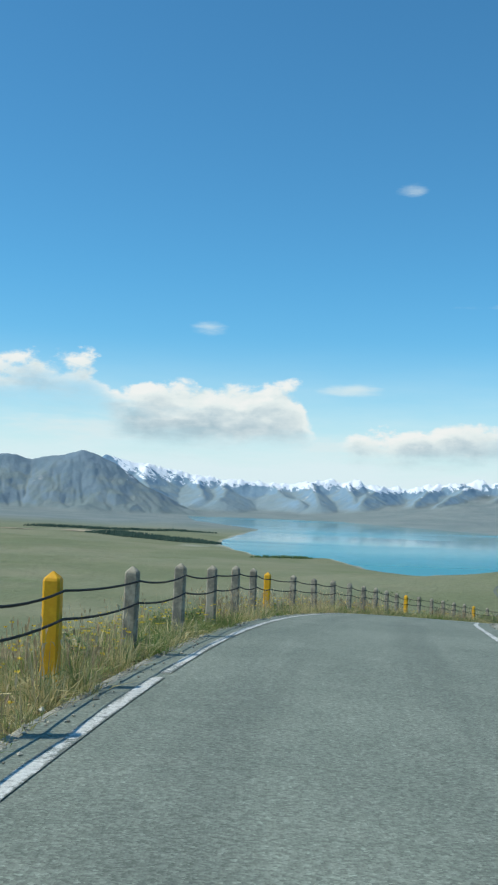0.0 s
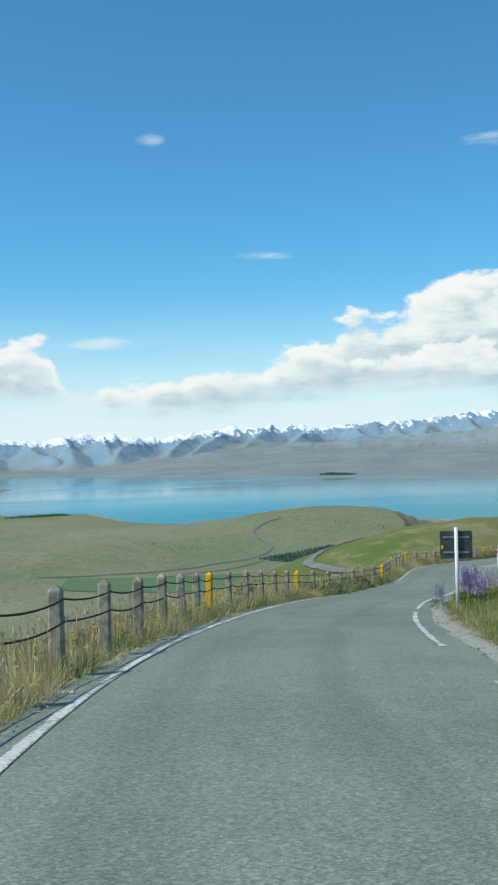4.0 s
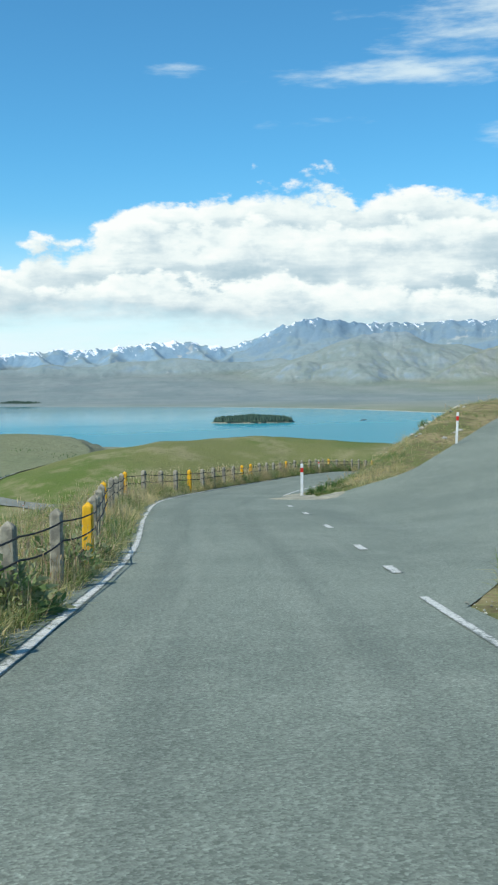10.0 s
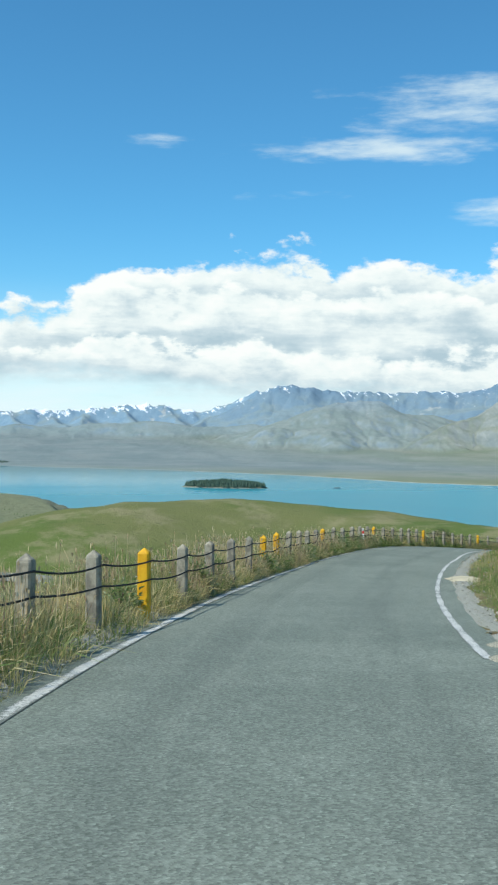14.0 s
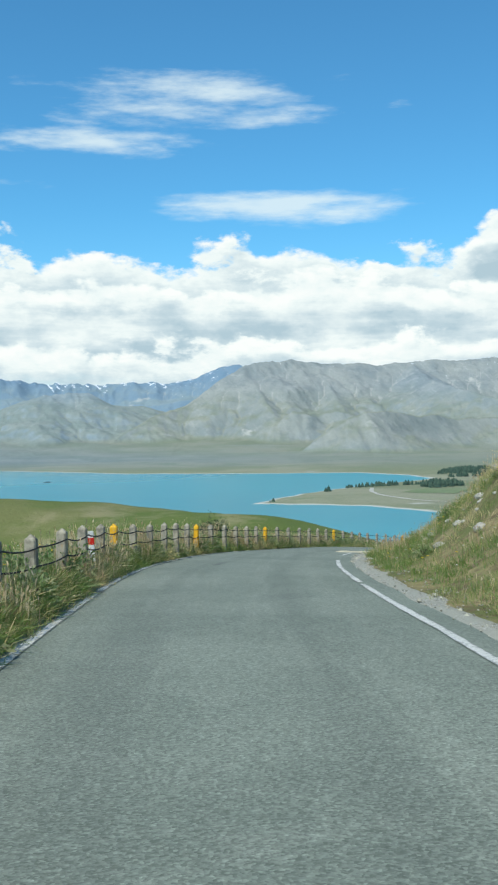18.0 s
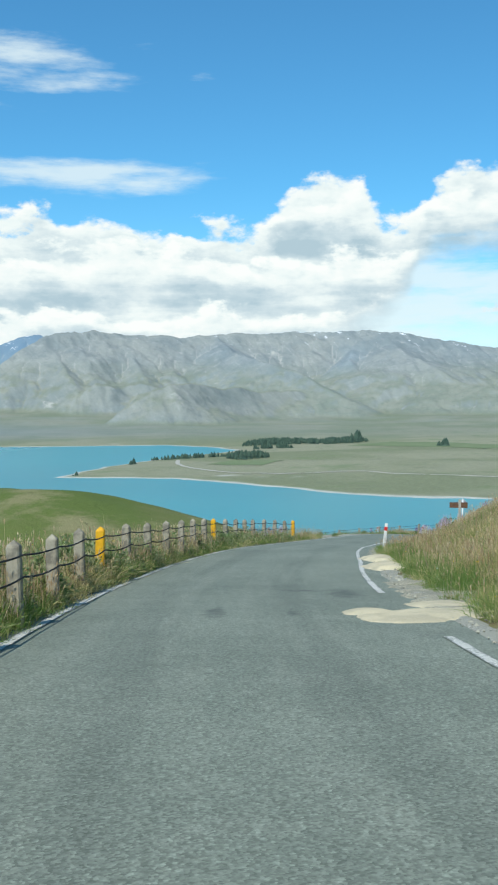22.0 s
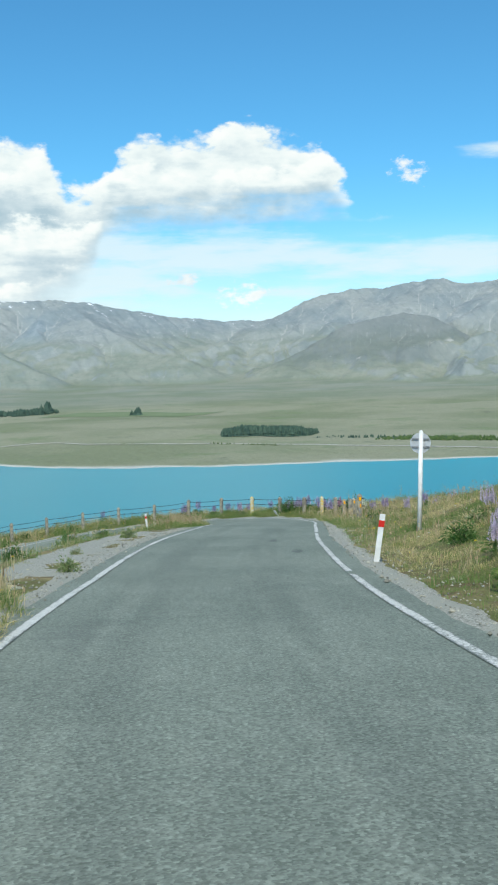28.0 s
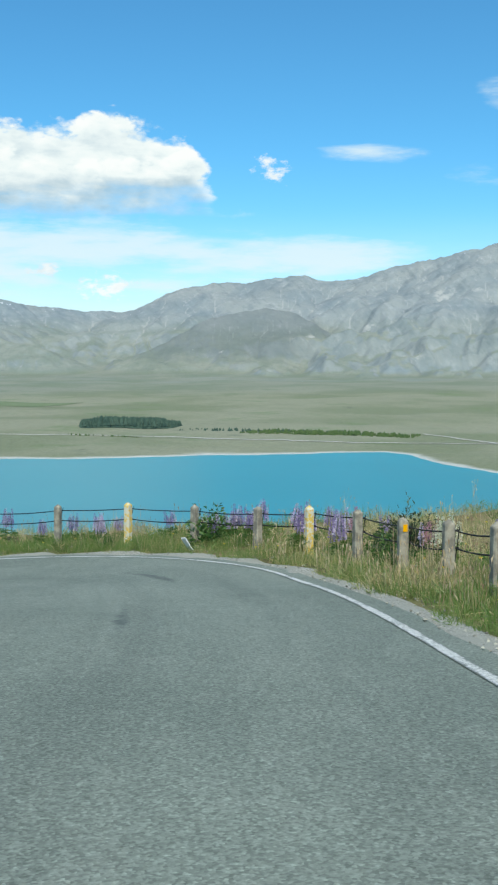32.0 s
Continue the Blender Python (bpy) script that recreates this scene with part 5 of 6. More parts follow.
def wood(name, corners, n, h, label, mat=None, seed=1, jitter=0.0):
    """Trees scattered over a four-cornered patch."""
    rng = np.random.RandomState(seed)
    c = np.array(corners, float)
    u, v = rng.rand(n), rng.rand(n)
    p = (c[0] * (1 - u)[:, None] + c[1] * u[:, None]) * (1 - v)[:, None] + (c[3] * (1 - u)[:, None] + c[2] * u[:, None]) * v[:, None]
    p += rng.randn(n, 2) * jitter
    # lower trees towards the ends of a stand
    taper = 0.62 + 0.38 * smooth(np.minimum(u, 1 - u), 0.0, 0.22)
    z = np.maximum(ground(p[:, 0], p[:, 1]), WATER_Z)
    vs, fs = pines([(a, b, zz - 0.3, h * q * rng.uniform(0.7, 1.15)) for (a, b), zz, q in zip(p, z, taper)], seed)
    ob = link(name, vs, fs, mat or PINE, smooth_faces=False)
    tagged(ob, label, "trees", kind="stuff")


wood("pine_block", ((1044, 376), (1072, 298), (1112, 296), (1086, 388)), 700, 9.5, "dark block of pines on the far flats", seed=2)
wood("pine_row", ((1040, 290), (1012, 120), (1030, 116), (1066, 284)), 90, 3.2, "scattered young pines beside the block", seed=3)
wood("scrub", ((1015, 230), (1000, 80), (1030, 70), (1048, 226)), 420, 3.6, "low dark scrub on the lake flats", BROADLEAF, seed=4)
wood("pine_belt", ((1500, 960), (1600, 850), (1720, 900), (1600, 1010)), 400, 9, "belt of dark trees behind the bay", seed=5)
wood("pine_belt", ((1580, 850), (1690, 820), (1800, 880), (1700, 920)), 300, 9, "belt of dark trees behind the bay", seed=6)
wood("pine_clump", ((1150, 762), (1200, 742), (1216, 772), (1170, 795)), 130, 9.5, "small clump of dark pines on the peninsula", seed=7)
wood("pine_row", ((1118, 868), (1215, 806), (1222, 815), (1124, 878)), 60, 7, "row of shore trees on the peninsula", seed=8)
wood("pine_row", ((1030, 836), (1040, 832), (1042, 838), (1032, 842)), 5, 7, "few pines standing on the shore", seed=9)
wood("pine_row", ((856, 776), (864, 776), (864, 780), (856, 780)), 3, 4.5, "few trees on the tip of the spit", seed=10)
wood("lone_tree", ((1560, 640), (1574, 632), (1580, 646), (1566, 652)), 12, 13, "lone dark clump of trees in the fields", seed=11)
wood("lone_tree", ((1690, 842), (1704, 836), (1710, 850), (1696, 856)), 12, 22, "dark clump of trees at the end of a belt", seed=12)
wood("pine_row", ((1440, 900), (1490, 860), (1495, 866), (1446, 908)), 30, 10, "broken row of trees by the bay", seed=13)
wood("scrub", ((815, 2600), (880, 2510), (905, 2530), (840, 2625)), 120, 7, "dark trees on the far shore", seed=14)
wood("pine_belt", ((-280, 1738), (-50, 1612), (-40, 1660), (-250, 1800)), 1500, 5.5, "long dark shelter belt on the western flats", seed=15)
wood("pine_belt", ((-420, 1900), (-60, 2010), (-60, 2040), (-420, 1945)), 900, 5, "distant shelter belt on the western flats", seed=16)
wood("scrub", ((0, 1300), (84, 1322), (90, 1340), (10, 1325)), 130, 4, "dark scrub on the near shore", BROADLEAF, seed=17)
wood("scrub", ((980, 380), (966, 300), (972, 298), (986, 378)), 60, 2.0, "low dark scrub on the lake flats", BROADLEAF, seed=18, jitter=3)


def island():
    a = np.linspace(0, 2 * np.pi, 73)[:-1]
    rings = []
    mid, far = np.array((836.0, 1396.0)), np.array((0.882, -0.471))
    side = np.array((-far[1], far[0]))
    for f, z in ((1.04, -83.5), (1.0, -81.9), (0.95, -80.6), (0.6, -78.5), (0.2, -77.8)):
        w = 1 + 0.1 * fbm(np.cos(a) * 2, np.sin(a) * 2, 3, 140)
        p = mid + far * (np.cos(a) * 66 * f * w)[:, None] + side * (np.sin(a) * 26 * f * w)[:, None]
        rings.append(np.column_stack([p, np.full(72, z)]))
    v = np.concatenate(rings + [np.array([[*mid, -77.5]])])
    f = [(k * 72 + i, k * 72 + (i + 1) % 72, (k + 1) * 72 + (i + 1) % 72, (k + 1) * 72 + i) for k in range(4) for i in range(72)]
    base = link("island", v, f, PLAIN)
    tagged(base, "small low island with a pale shore", "island", kind="structure")
    rng = np.random.RandomState(20)
    spots = []
    for _ in range(900):
        r, t = math.sqrt(rng.rand()) * 0.9, rng.rand() * 6.283
        p = mid + far * (math.cos(t) * 66 * r) + side * (math.sin(t) * 26 * r)
        spots.append((p[0], p[1], -81 + 2.5 * (1 - r), 11.5 * rng.uniform(0.55, 1.1) * (1 - 0.3 * r)))
    vs, fs = pines(spots, 21)
    tagged(link("island_wood", vs, fs, PINE, smooth_faces=False), "dense dark pines covering the island", "trees", kind="stuff")
    # a bare rock beyond
    bm = bmesh.new()
    bmesh.ops.create_icosphere(bm, subdivisions=3, radius=1.0, matrix=Matrix.LocRotScale((1010, 1345, -82.2), Euler((0, 0, 0.6)), (13, 5, 1.6)))
    tagged(part("islet", bm, SIGN_BACK, flat=False), "tiny dark islet in the lake", "island", kind="structure")


island()

PALE_TRACK = material("pale_gravel_track", two_tone((0.50, 0.48, 0.42), (0.40, 0.39, 0.33), 0.3), 0.95)
GREY_TRACK = material("grey_road_far", two_tone((0.17, 0.18, 0.155), (0.22, 0.225, 0.195), 0.2), 0.9)
PADDOCK = material("green_paddock", two_tone((0.10, 0.165, 0.085), (0.12, 0.185, 0.095), 0.02, fine=0.4), 1.0, spec=0.05)
SOFT_PADDOCK = material("mown_paddock", two_tone((0.165, 0.215, 0.115), (0.19, 0.235, 0.13), 0.02, fine=0.4), 1.0, spec=0.05)
DARK_FIELD = material("ploughed_strip", two_tone((0.16, 0.185, 0.15), (0.12, 0.14, 0.12), 0.02), 1.0, spec=0.05)
TAN_FIELD = material("stubble_field", two_tone((0.42, 0.36, 0.25), (0.36, 0.31, 0.22), 0.02), 1.0, spec=0.05)


def drape(name, pts, wide, mat, label, category="track", lift=0.4, step=5.0):
    p = np.array(pts, float)
    arc = np.concatenate([[0], np.cumsum(np.hypot(*np.diff(p, axis=0).T))])
    q = np.arange(0, arc[-1], step)
    mx, my = np.gradient(p[:, 0], arc), np.gradient(p[:, 1], arc)
    i = np.clip(np.searchsorted(arc, q, "right") - 1, 0, len(arc) - 2)
    h = arc[i + 1] - arc[i]
    t = (q - arc[i]) / h

    def herm(v, m):
        return (2 * t**3 - 3 * t**2 + 1) * v[i] + (t**3 - 2 * t**2 + t) * h * m[i] + (-2 * t**3 + 3 * t**2) * v[i + 1] + (t**3 - t**2) * h * m[i + 1]
    x, y = herm(p[:, 0], mx), herm(p[:, 1], my)
    tx, ty = np.gradient(x), np.gradient(y)
    ln = np.hypot(tx, ty)
    nx, ny = ty / ln, -tx / ln
    w = np.array((-0.5, 0.0, 0.5)) * wide
    X, Y = x[:, None] + nx[:, None] * w, y[:, None] + ny[:, None] * w
    Z = ground(X, Y) + lift
    tagged(link(name, np.stack([X, Y, Z], -1).reshape(-1, 3), grid_faces(*X.shape)[:, ::-1], mat), label, category, kind="structure")


def field(name, corners, mat, label, lift=0.5, n=14):
    c = np.array(corners, float)
    u, v = np.meshgrid(np.linspace(0, 1, n), np.linspace(0, 1, n))
    p = (c[0] * (1 - u)[..., None] + c[1] * u[..., None]) * (1 - v)[..., None] + (c[3] * (1 - u)[..., None] + c[2] * u[..., None]) * v[..., None]
    X, Y = p[..., 0], p[..., 1]
    tagged(link(name, np.stack([X, Y, ground(X, Y) + lift], -1).reshape(-1, 3), grid_faces(n, n), mat), label, "field", kind="structure")


drape("track", ((975, 450), (982, 334), (959, 212), (949, 126), (958, 71), (930, 0), (880, -80)), 5, PALE_TRACK, "pale gravel road along the lake flats", lift=0.35)
drape("track", ((1040, 70), (1000, 40), (940, 20)), 4, PALE_TRACK, "pale gravel road along the lake flats", lift=0.35)
drape("track", ((1120, 830), (1040, 775), (975, 712), (962, 660), (966, 606), (990, 560), (975, 450)), 5, PALE_TRACK, "winding pale gravel track on the peninsula", lift=0.35)
field("paddock", ((1050, 745), (1046, 670), (1140, 690), (1150, 765)), SOFT_PADDOCK, "bright green irrigated paddock", 0.35, 30)
field("paddock", ((1560, 800), (1500, 560), (1640, 520), (1700, 780)), SOFT_PADDOCK, "green paddock below the mountains", 0.4, 30)
field("stubble", ((-330, 1760), (-190, 1735), (-160, 1790), (-300, 1830)), TAN_FIELD, "pale stubble field on the western flats", 0.9)
field("stubble", ((-560, 1790), (-380, 1750), (-370, 1800), (-560, 1850)), TAN_FIELD, "pale stubble field on the western flats", 0.9)

# the lower road round the toe of the spur, and the flats beyond
drape("lower_road", ((112, 222), (98, 230), (88, 238.5), (82, 244), (78, 250.5), (76, 257), (76, 264), (78.5, 271), (83, 277), (90, 283), (100, 290)), 2.9, GREY_TRACK, "grey sealed road running round the toe of the spur", "road", 0.25, 2.0)
for x, y in ((81.6, 240.6), (79.0, 244.4)):
    ob = copy_thing(FIRST, pose(x, y, height_at(x, y), 0, 0, 150))
    tagged(ob, "white edge marker beside the lower road")
drape("track", ((20, 640), (69, 652), (104, 660), (144, 682), (170, 698), (184, 713), (189, 724), (186, 750), (190, 780), (205, 803), (222, 812)), 2.4, DARK_FIELD, "dark farm track over the grassy down", lift=0.3)
drape("track", ((66, 628), (104, 640), (146, 660), (172, 684)), 1.8, DARK_FIELD, "dark farm track over the grassy down", lift=0.3)
field("paddock", ((40, 640), (30, 580), (125, 552), (150, 632)), PADDOCK, "green paddock below the down", 0.3, 24)
wood("plantation", ((170, 690), (184, 672), (232, 664), (230, 712)), 520, 3.0, "dark young plantation at the foot of the down", seed=30)
for k, (x, y) in enumerate(((120, 735), (95, 760), (250, 770), (270, 745))):
    wood("scrub", ((x, y), (x + 26, y + 6), (x + 24, y + 16), (x - 2, y + 10)), 34, 1.3, "low dark scrub on the grassy down", BROADLEAF, seed=31 + k, jitter=4)


# ---- grass, weeds and flowers ----
def straw_mix(green, mid, straw, scale=0.35, bias=0.0):
    def f(n, pos):
        patch = n.noise(pos, scale, 4)
        one = n.add("ShaderNodeNewGeometry", 8)
        k = n.math("ADD", n.math("MULTIPLY", n.math("SUBTRACT", patch, 0.5), 2.6), n.math("ADD", one, bias))
        return n.ramp(k, ((0.0, green), (0.45, mid), (0.8, straw), (1.0, tuple(c * 1.15 for c in straw))))
    return f


def leafy(name, color, through=0.25):
    """Thin leaves: some of the light goes through them."""
    m = bpy.data.materials.new(name)
    m.use_nodes = True
    n = Nodes(m.node_tree)
    pos = n.add("ShaderNodeNewGeometry", 0)
    c = color(n, pos)
    a = n.add("ShaderNodeBsdfDiffuse", Color=c)
    b = n.add("ShaderNodeBsdfTranslucent", Color=c)
    g = n.add("ShaderNodeBsdfGlossy", Color=(0.9, 0.9, 0.85, 1), Roughness=0.45)
    s = n.add("ShaderNodeMixShader", i0=through, i1=a, i2=b)
    s = n.add("ShaderNodeMixShader", i0=0.03, i1=s, i2=g)
    n.t.links.new(s, n.t.nodes.new("ShaderNodeOutputMaterial").inputs[0])
    return m


GRASS = leafy("rank_grass", straw_mix((0.17, 0.235, 0.065), (0.36, 0.355, 0.14), (0.62, 0.51, 0.26), bias=0.12), 0.42)
GREEN_GRASS = leafy("green_grass", straw_mix((0.15, 0.25, 0.055), (0.23, 0.31, 0.085), (0.42, 0.39, 0.17), bias=-0.15), 0.42)
SEED_HEADS = leafy("seed_heads", straw_mix((0.36, 0.25, 0.14), (0.47, 0.355, 0.20), (0.58, 0.47, 0.29)))
WEED_LEAF = leafy("weed_leaves", straw_mix((0.15, 0.235, 0.07), (0.25, 0.32, 0.12), (0.37, 0.385, 0.2), scale=1.2, bias=0.0), 0.4)
GORSE = leafy("gorse", straw_mix((0.035, 0.055, 0.025), (0.065, 0.09, 0.04), (0.14, 0.16, 0.07), scale=2.0, bias=-0.2), 0.1)
BUSH_LEAF = leafy("bush_leaves", straw_mix((0.05, 0.12, 0.025), (0.08, 0.18, 0.04), (0.16, 0.25, 0.07), scale=2.0, bias=-0.1))
LUPIN_LEAF = leafy("lupin_leaves", straw_mix((0.07, 0.15, 0.03), (0.11, 0.21, 0.05), (0.22, 0.28, 0.08), scale=2.0, bias=-0.1))
TWIG = material("twig", two_tone((0.10, 0.08, 0.06), (0.17, 0.14, 0.10), 20), 0.9)


def petals(name, dark, light):
    return leafy(name, lambda n, p: n.mix(n.add("ShaderNodeNewGeometry", 8), dark, light), 0.3)


PURPLE = petals("purple_petals", (0.25, 0.17, 0.38), (0.53, 0.44, 0.63))
MAUVE = petals("mauve_petals", (0.54, 0.44, 0.60), (0.78, 0.69, 0.76))
PINK = petals("pink_petals", (0.55, 0.22, 0.34), (0.75, 0.50, 0.52))
CREAM = petals("cream_petals", (0.62, 0.62, 0.42), (0.86, 0.84, 0.68))
YELLOW_PETAL = petals("yellow_petals", (0.75, 0.50, 0.03), (0.86, 0.68, 0.10))
WHITE_PETAL = petals("white_petals", (0.72, 0.72, 0.62), (0.85, 0.85, 0.78))


def kites(base, way, length, width, bend, rng, mid=0.45):
    """One four-cornered blade for each base point: way is its direction, bend how far the tip falls."""
    n = len(base)
    turn = rng.rand(n) * 6.283
    ref = np.stack([np.cos(turn), np.sin(turn), np.zeros(n)], -1)
    side = np.cross(way, ref)
    side /= np.linalg.norm(side, axis=1)[:, None] + 1e-6
    at = base + way * (length * mid)[:, None]
    out = way.copy()
    out[:, 2] = 0
    tip = base + way * length[:, None] + out * (length * bend)[:, None]
    tip[:, 2] -= length * bend * 0.55
    at[:, 2] += length * bend * 0.12
    v = np.stack([base, at + side * width[:, None] / 2, tip, at - side * width[:, None] / 2], 1)
    return v.reshape(-1, 3), np.arange(4 * n).reshape(-1, 4)


def tufts(x, y, z, per, height, rng, spread=0.09, lean=0.45, width=(0.006, 0.013)):
    """Grass: per blades round each place."""
    n = len(x)
    k = np.repeat(np.arange(n), per)
    m = len(k)
    a, r = rng.rand(m) * 6.283, np.sqrt(rng.rand(m)) * spread
    base = np.stack([x[k] + np.cos(a) * r, y[k] + np.sin(a) * r, z[k] - 0.03], -1)
    a2 = a + rng.randn(m) * 0.7
    tilt = np.abs(rng.randn(m)) * lean
    way = np.stack([np.cos(a2) * np.sin(tilt), np.sin(a2) * np.sin(tilt), np.cos(tilt)], -1)
    length = height[k] * rng.uniform(0.45, 1.1, m)
    wide = rng.uniform(*width, m) * np.clip(0.6 + height[k], 0.7, 1.4)
    return kites(base, way, length, wide, rng.uniform(0.05, 0.7, m), rng)


def stuff(name, made, mat, label, category):
    v = np.concatenate([a for a, _ in made])
    o = np.cumsum([0] + [len(a) for a, _ in made[:-1]])
    f = np.concatenate([b + k for (_, b), k in zip(made, o)])
    ob = link(name, v, f, mat, smooth_faces=False)
    tagged(ob, label, category, kind="stuff")
    return ob


def strip(n, s0, s1, near, far, side, rng, power=1.0):
    """n places in a band beside the road, near to far metres outside its line."""
    s = rng.uniform(s0, s1, n)
    b = near + (far - near) * rng.rand(n) ** power
    d = left_line(s) - b if side < 0 else right_line(s) + b
    x, y, z = along(s, d)
    return s, b, x, y, ground(x, y)


def off_side_road(x, y):
    """True where the side road's seal and mouth leave room for grass."""
    u, w, _ = side_road(x, y)
    s, d, _ = nearest(x, y)
    l, r = side_edges()
    poly = np.concatenate([l, r[::-1]])
    inside = np.zeros(len(x), bool)
    for (ax, ay), (bx, by) in zip(poly, np.roll(poly, -1, 0)):
        with np.errstate(divide="ignore", invalid="ignore"):
            inside ^= ((ay > y) != (by > y)) & (x < (bx - ax) * (y - ay) / (by - ay) + ax)
    return ~inside & ~((s > 69.5) & (s < 95.5) & (d < 3.4) & (d > 0))


def clear_of_gravel(s, b, x, y, side):
    """Bare ground: the gravel apron before the bend, and a ragged inner edge."""
    if side < 0:
        lim = np.interp(s, (0, 30, 60, 100, 128, 165, 180), (0.42, 0.36, 0.24, 0.16, 0.05, 0.05, 0.16)) + 0.14 * fbm(s / 1.1, s * 0 + 5, 3, 71) + np.interp(s, (196, 202, 216, 222), (0, 1.7, 1.7, 0))
    else:
        lim = 0.85 + 0.45 * fbm(s / 1.7, s * 0 + 9, 3, 72) + np.interp(s, (150, 158, 168, 173, 206, 222, 228), (0, -0.05, 0.05, -0.25, -0.1, -0.1, -0.25))
    return b > lim


def grow_grass():
    rng = np.random.RandomState(5)
    made, green, heads = [], [], []
    # sides, bands and numbers: dense by the road, thinner away from it
    for side, s0, s1, near, far, n, per, power in ((-1, -8, 240, 0.03, 1.6, 29000, 13, 1.0), (-1, 100, 172, 0.16, 0.5, 6000, 14, 1.0), (-1, -8, 226, 1.6, 7.0, 10000, 7, 1.4), (1, 20, 218, 0.5, 4.5, 22000, 12, 1.1), (1, 216, 256, 0.5, 9.8, 14000, 12, 1.1), (1, 40, 256, 4.0, 11.0, 11000, 8, 1.2), (1, 168, 222, 1.2, 6.5, 7000, 12, 1.0), (1, 146, 190, 0.4, 5.0, 11000, 12, 1.0), (1, 218, 252, 0.45, 2.6, 6000, 14, 1.0)):
        s, b, x, y, z = strip(n, s0, s1, near, far, side, rng, power)
        keep = clear_of_gravel(s, b, x, y, side)
        if side > 0:
            keep &= off_side_road(x, y)
            # stony face of the cutting
            bare = smooth(fbm(x / 2.6, y / 2.6, 3, 73), 0.02, 0.18) * smooth(s, 104, 112) * smooth(-s, -146, -134) * smooth(b, 1.6, 2.6)
            keep &= rng.rand(n) > bare * 0.6
        s, b, x, y, z = s[keep], b[keep], x[keep], y[keep], z[keep]
        patch = fbm(x / 4.0, y / 4.0, 3, 74)
        h = np.clip(0.34 + 0.30 * fbm(x / 1.9, y / 1.9, 3, 75) + 0.10 * rng.randn(len(x)), 0.12, 0.66)
        h *= (0.45 + 0.55 * np.maximum(smooth(b, 0.02, 0.45), 0.75 * smooth(b, 0.04, 0.24) * smooth(s, 100, 108) * smooth(-s, -192, -184))) * np.interp(s, (0, 40, 65, 110, 150, 185, 200), (0.72, 0.9, 1.2, 0.98, 0.98, 0.85, 0.75)) if side < 0 else smooth(b, -0.1, 1.2)
        if side > 0:
            h *= 0.95 - 0.5 * smooth(s, 170, 185) * smooth(-s, -221, -214) - 0.28 * smooth(s, 92, 98) * smooth(-s, -150, -136)
        lush = (patch + 0.25 * rng.randn(len(x)) > 0.12 + np.interp(s, (50, 60, 118, 128), (0.2, 0.1, 0.1, -0.22)) * (side < 0)) | ((side > 0) & (b < np.interp(s, (146, 152, 190, 200), (2.6, 1.5, 1.5, 2.6))) & (patch + 0.2 * rng.randn(len(x)) > np.interp(s, (144, 150, 190, 198), (-0.22, -0.5, -0.5, -0.22))))
        for pick, into in ((lush, green), (~lush, made)):
            into.append(tufts(x[pick], y[pick], z[pick], per, h[pick], rng))
        # stalks with seed heads
        q = (rng.rand(len(x)) < (0.12 + 0.15 * smooth(s, 144, 152) * smooth(-s, -205, -190) * smooth(b, 1.0, 1.8) if side > 0 else 0.26 if far < 5 else 0.16)) & (fbm(x / 3.1, y / 3.1, 2, 76) > -0.12) & (h > 0.14)
        bx, by, bz, bh = x[q], y[q], z[q], h[q]
        m = len(bx) * 3
        k = np.repeat(np.arange(len(bx)), 3)
        a, t = rng.rand(m) * 6.283, np.abs(rng.randn(m)) * 0.2
        way = np.stack([np.cos(a) * np.sin(t), np.sin(a) * np.sin(t), np.cos(t)], -1)
        ln = bh[k] * rng.uniform(1.0, 1.6, m) + 0.08
        base = np.stack([bx[k] + rng.randn(m) * 0.06, by[k] + rng.randn(m) * 0.06, bz[k] - 0.02], -1)
        heads.append(kites(base, way, ln, np.full(m, 0.007), rng.uniform(0.0, 0.12, m), rng, 0.6))
        heads.append(kites(base + way * (ln * 0.82)[:, None], way, 0.05 + 0.08 * rng.rand(m), rng.uniform(0.012, 0.028, m), rng.uniform(0.0, 0.6, m), rng, 0.5))
    stuff("grass", made, GRASS, "rank straw-coloured grass along the verges", "grass")
    stuff("grass", green, GREEN_GRASS, "fresh green grass tufts along the verges", "grass")
    stuff("seed_grass", heads, SEED_HEADS, "dry grass stalks with feathery seed heads", "grass")


grow_grass()


def scatter_flowers(name, mat, label, seed, bands, size):
    rng = np.random.RandomState(seed)
    made = []
    for side, s0, s1, near, far, n in bands:
        s, b, x, y, z = strip(n, s0, s1, near, far, side, rng)
        keep = clear_of_gravel(s, b, x, y, side) & (fbm(x / 1.6, y / 1.6, 2, seed + 80) > -0.02)
        if side > 0:
            keep &= off_side_road(x, y)
        x, y, z = x[keep], y[keep], z[keep]
        n = len(x)
        h = rng.uniform(0.12, 0.42, n)
        up = np.stack([rng.randn(n) * 0.15, rng.randn(n) * 0.15, np.ones(n)], -1)
        base = np.stack([x, y, z], -1)
        for k in range(5):
            a = k * 1.2566 + rng.rand(n)
            out = np.stack([np.cos(a), np.sin(a), np.full(n, 0.45)], -1)
            made.append(kites(base + up * h[:, None], out, np.full(n, size), np.full(n, size * 0.8), np.full(n, 0.0), rng, 0.6))
    stuff(name, made, mat, label, "flowers")


scatter_flowers("wildflowers", YELLOW_PETAL, "small yellow wildflowers among the grass", 7, ((-1, -5, 60, 0.5, 1.8, 1700), (-1, 60, 222, 0.5, 2.2, 520), (1, 110, 222, 1.0, 6, 500), (1, 222, 246, 0.8, 4.5, 160)), 0.026)
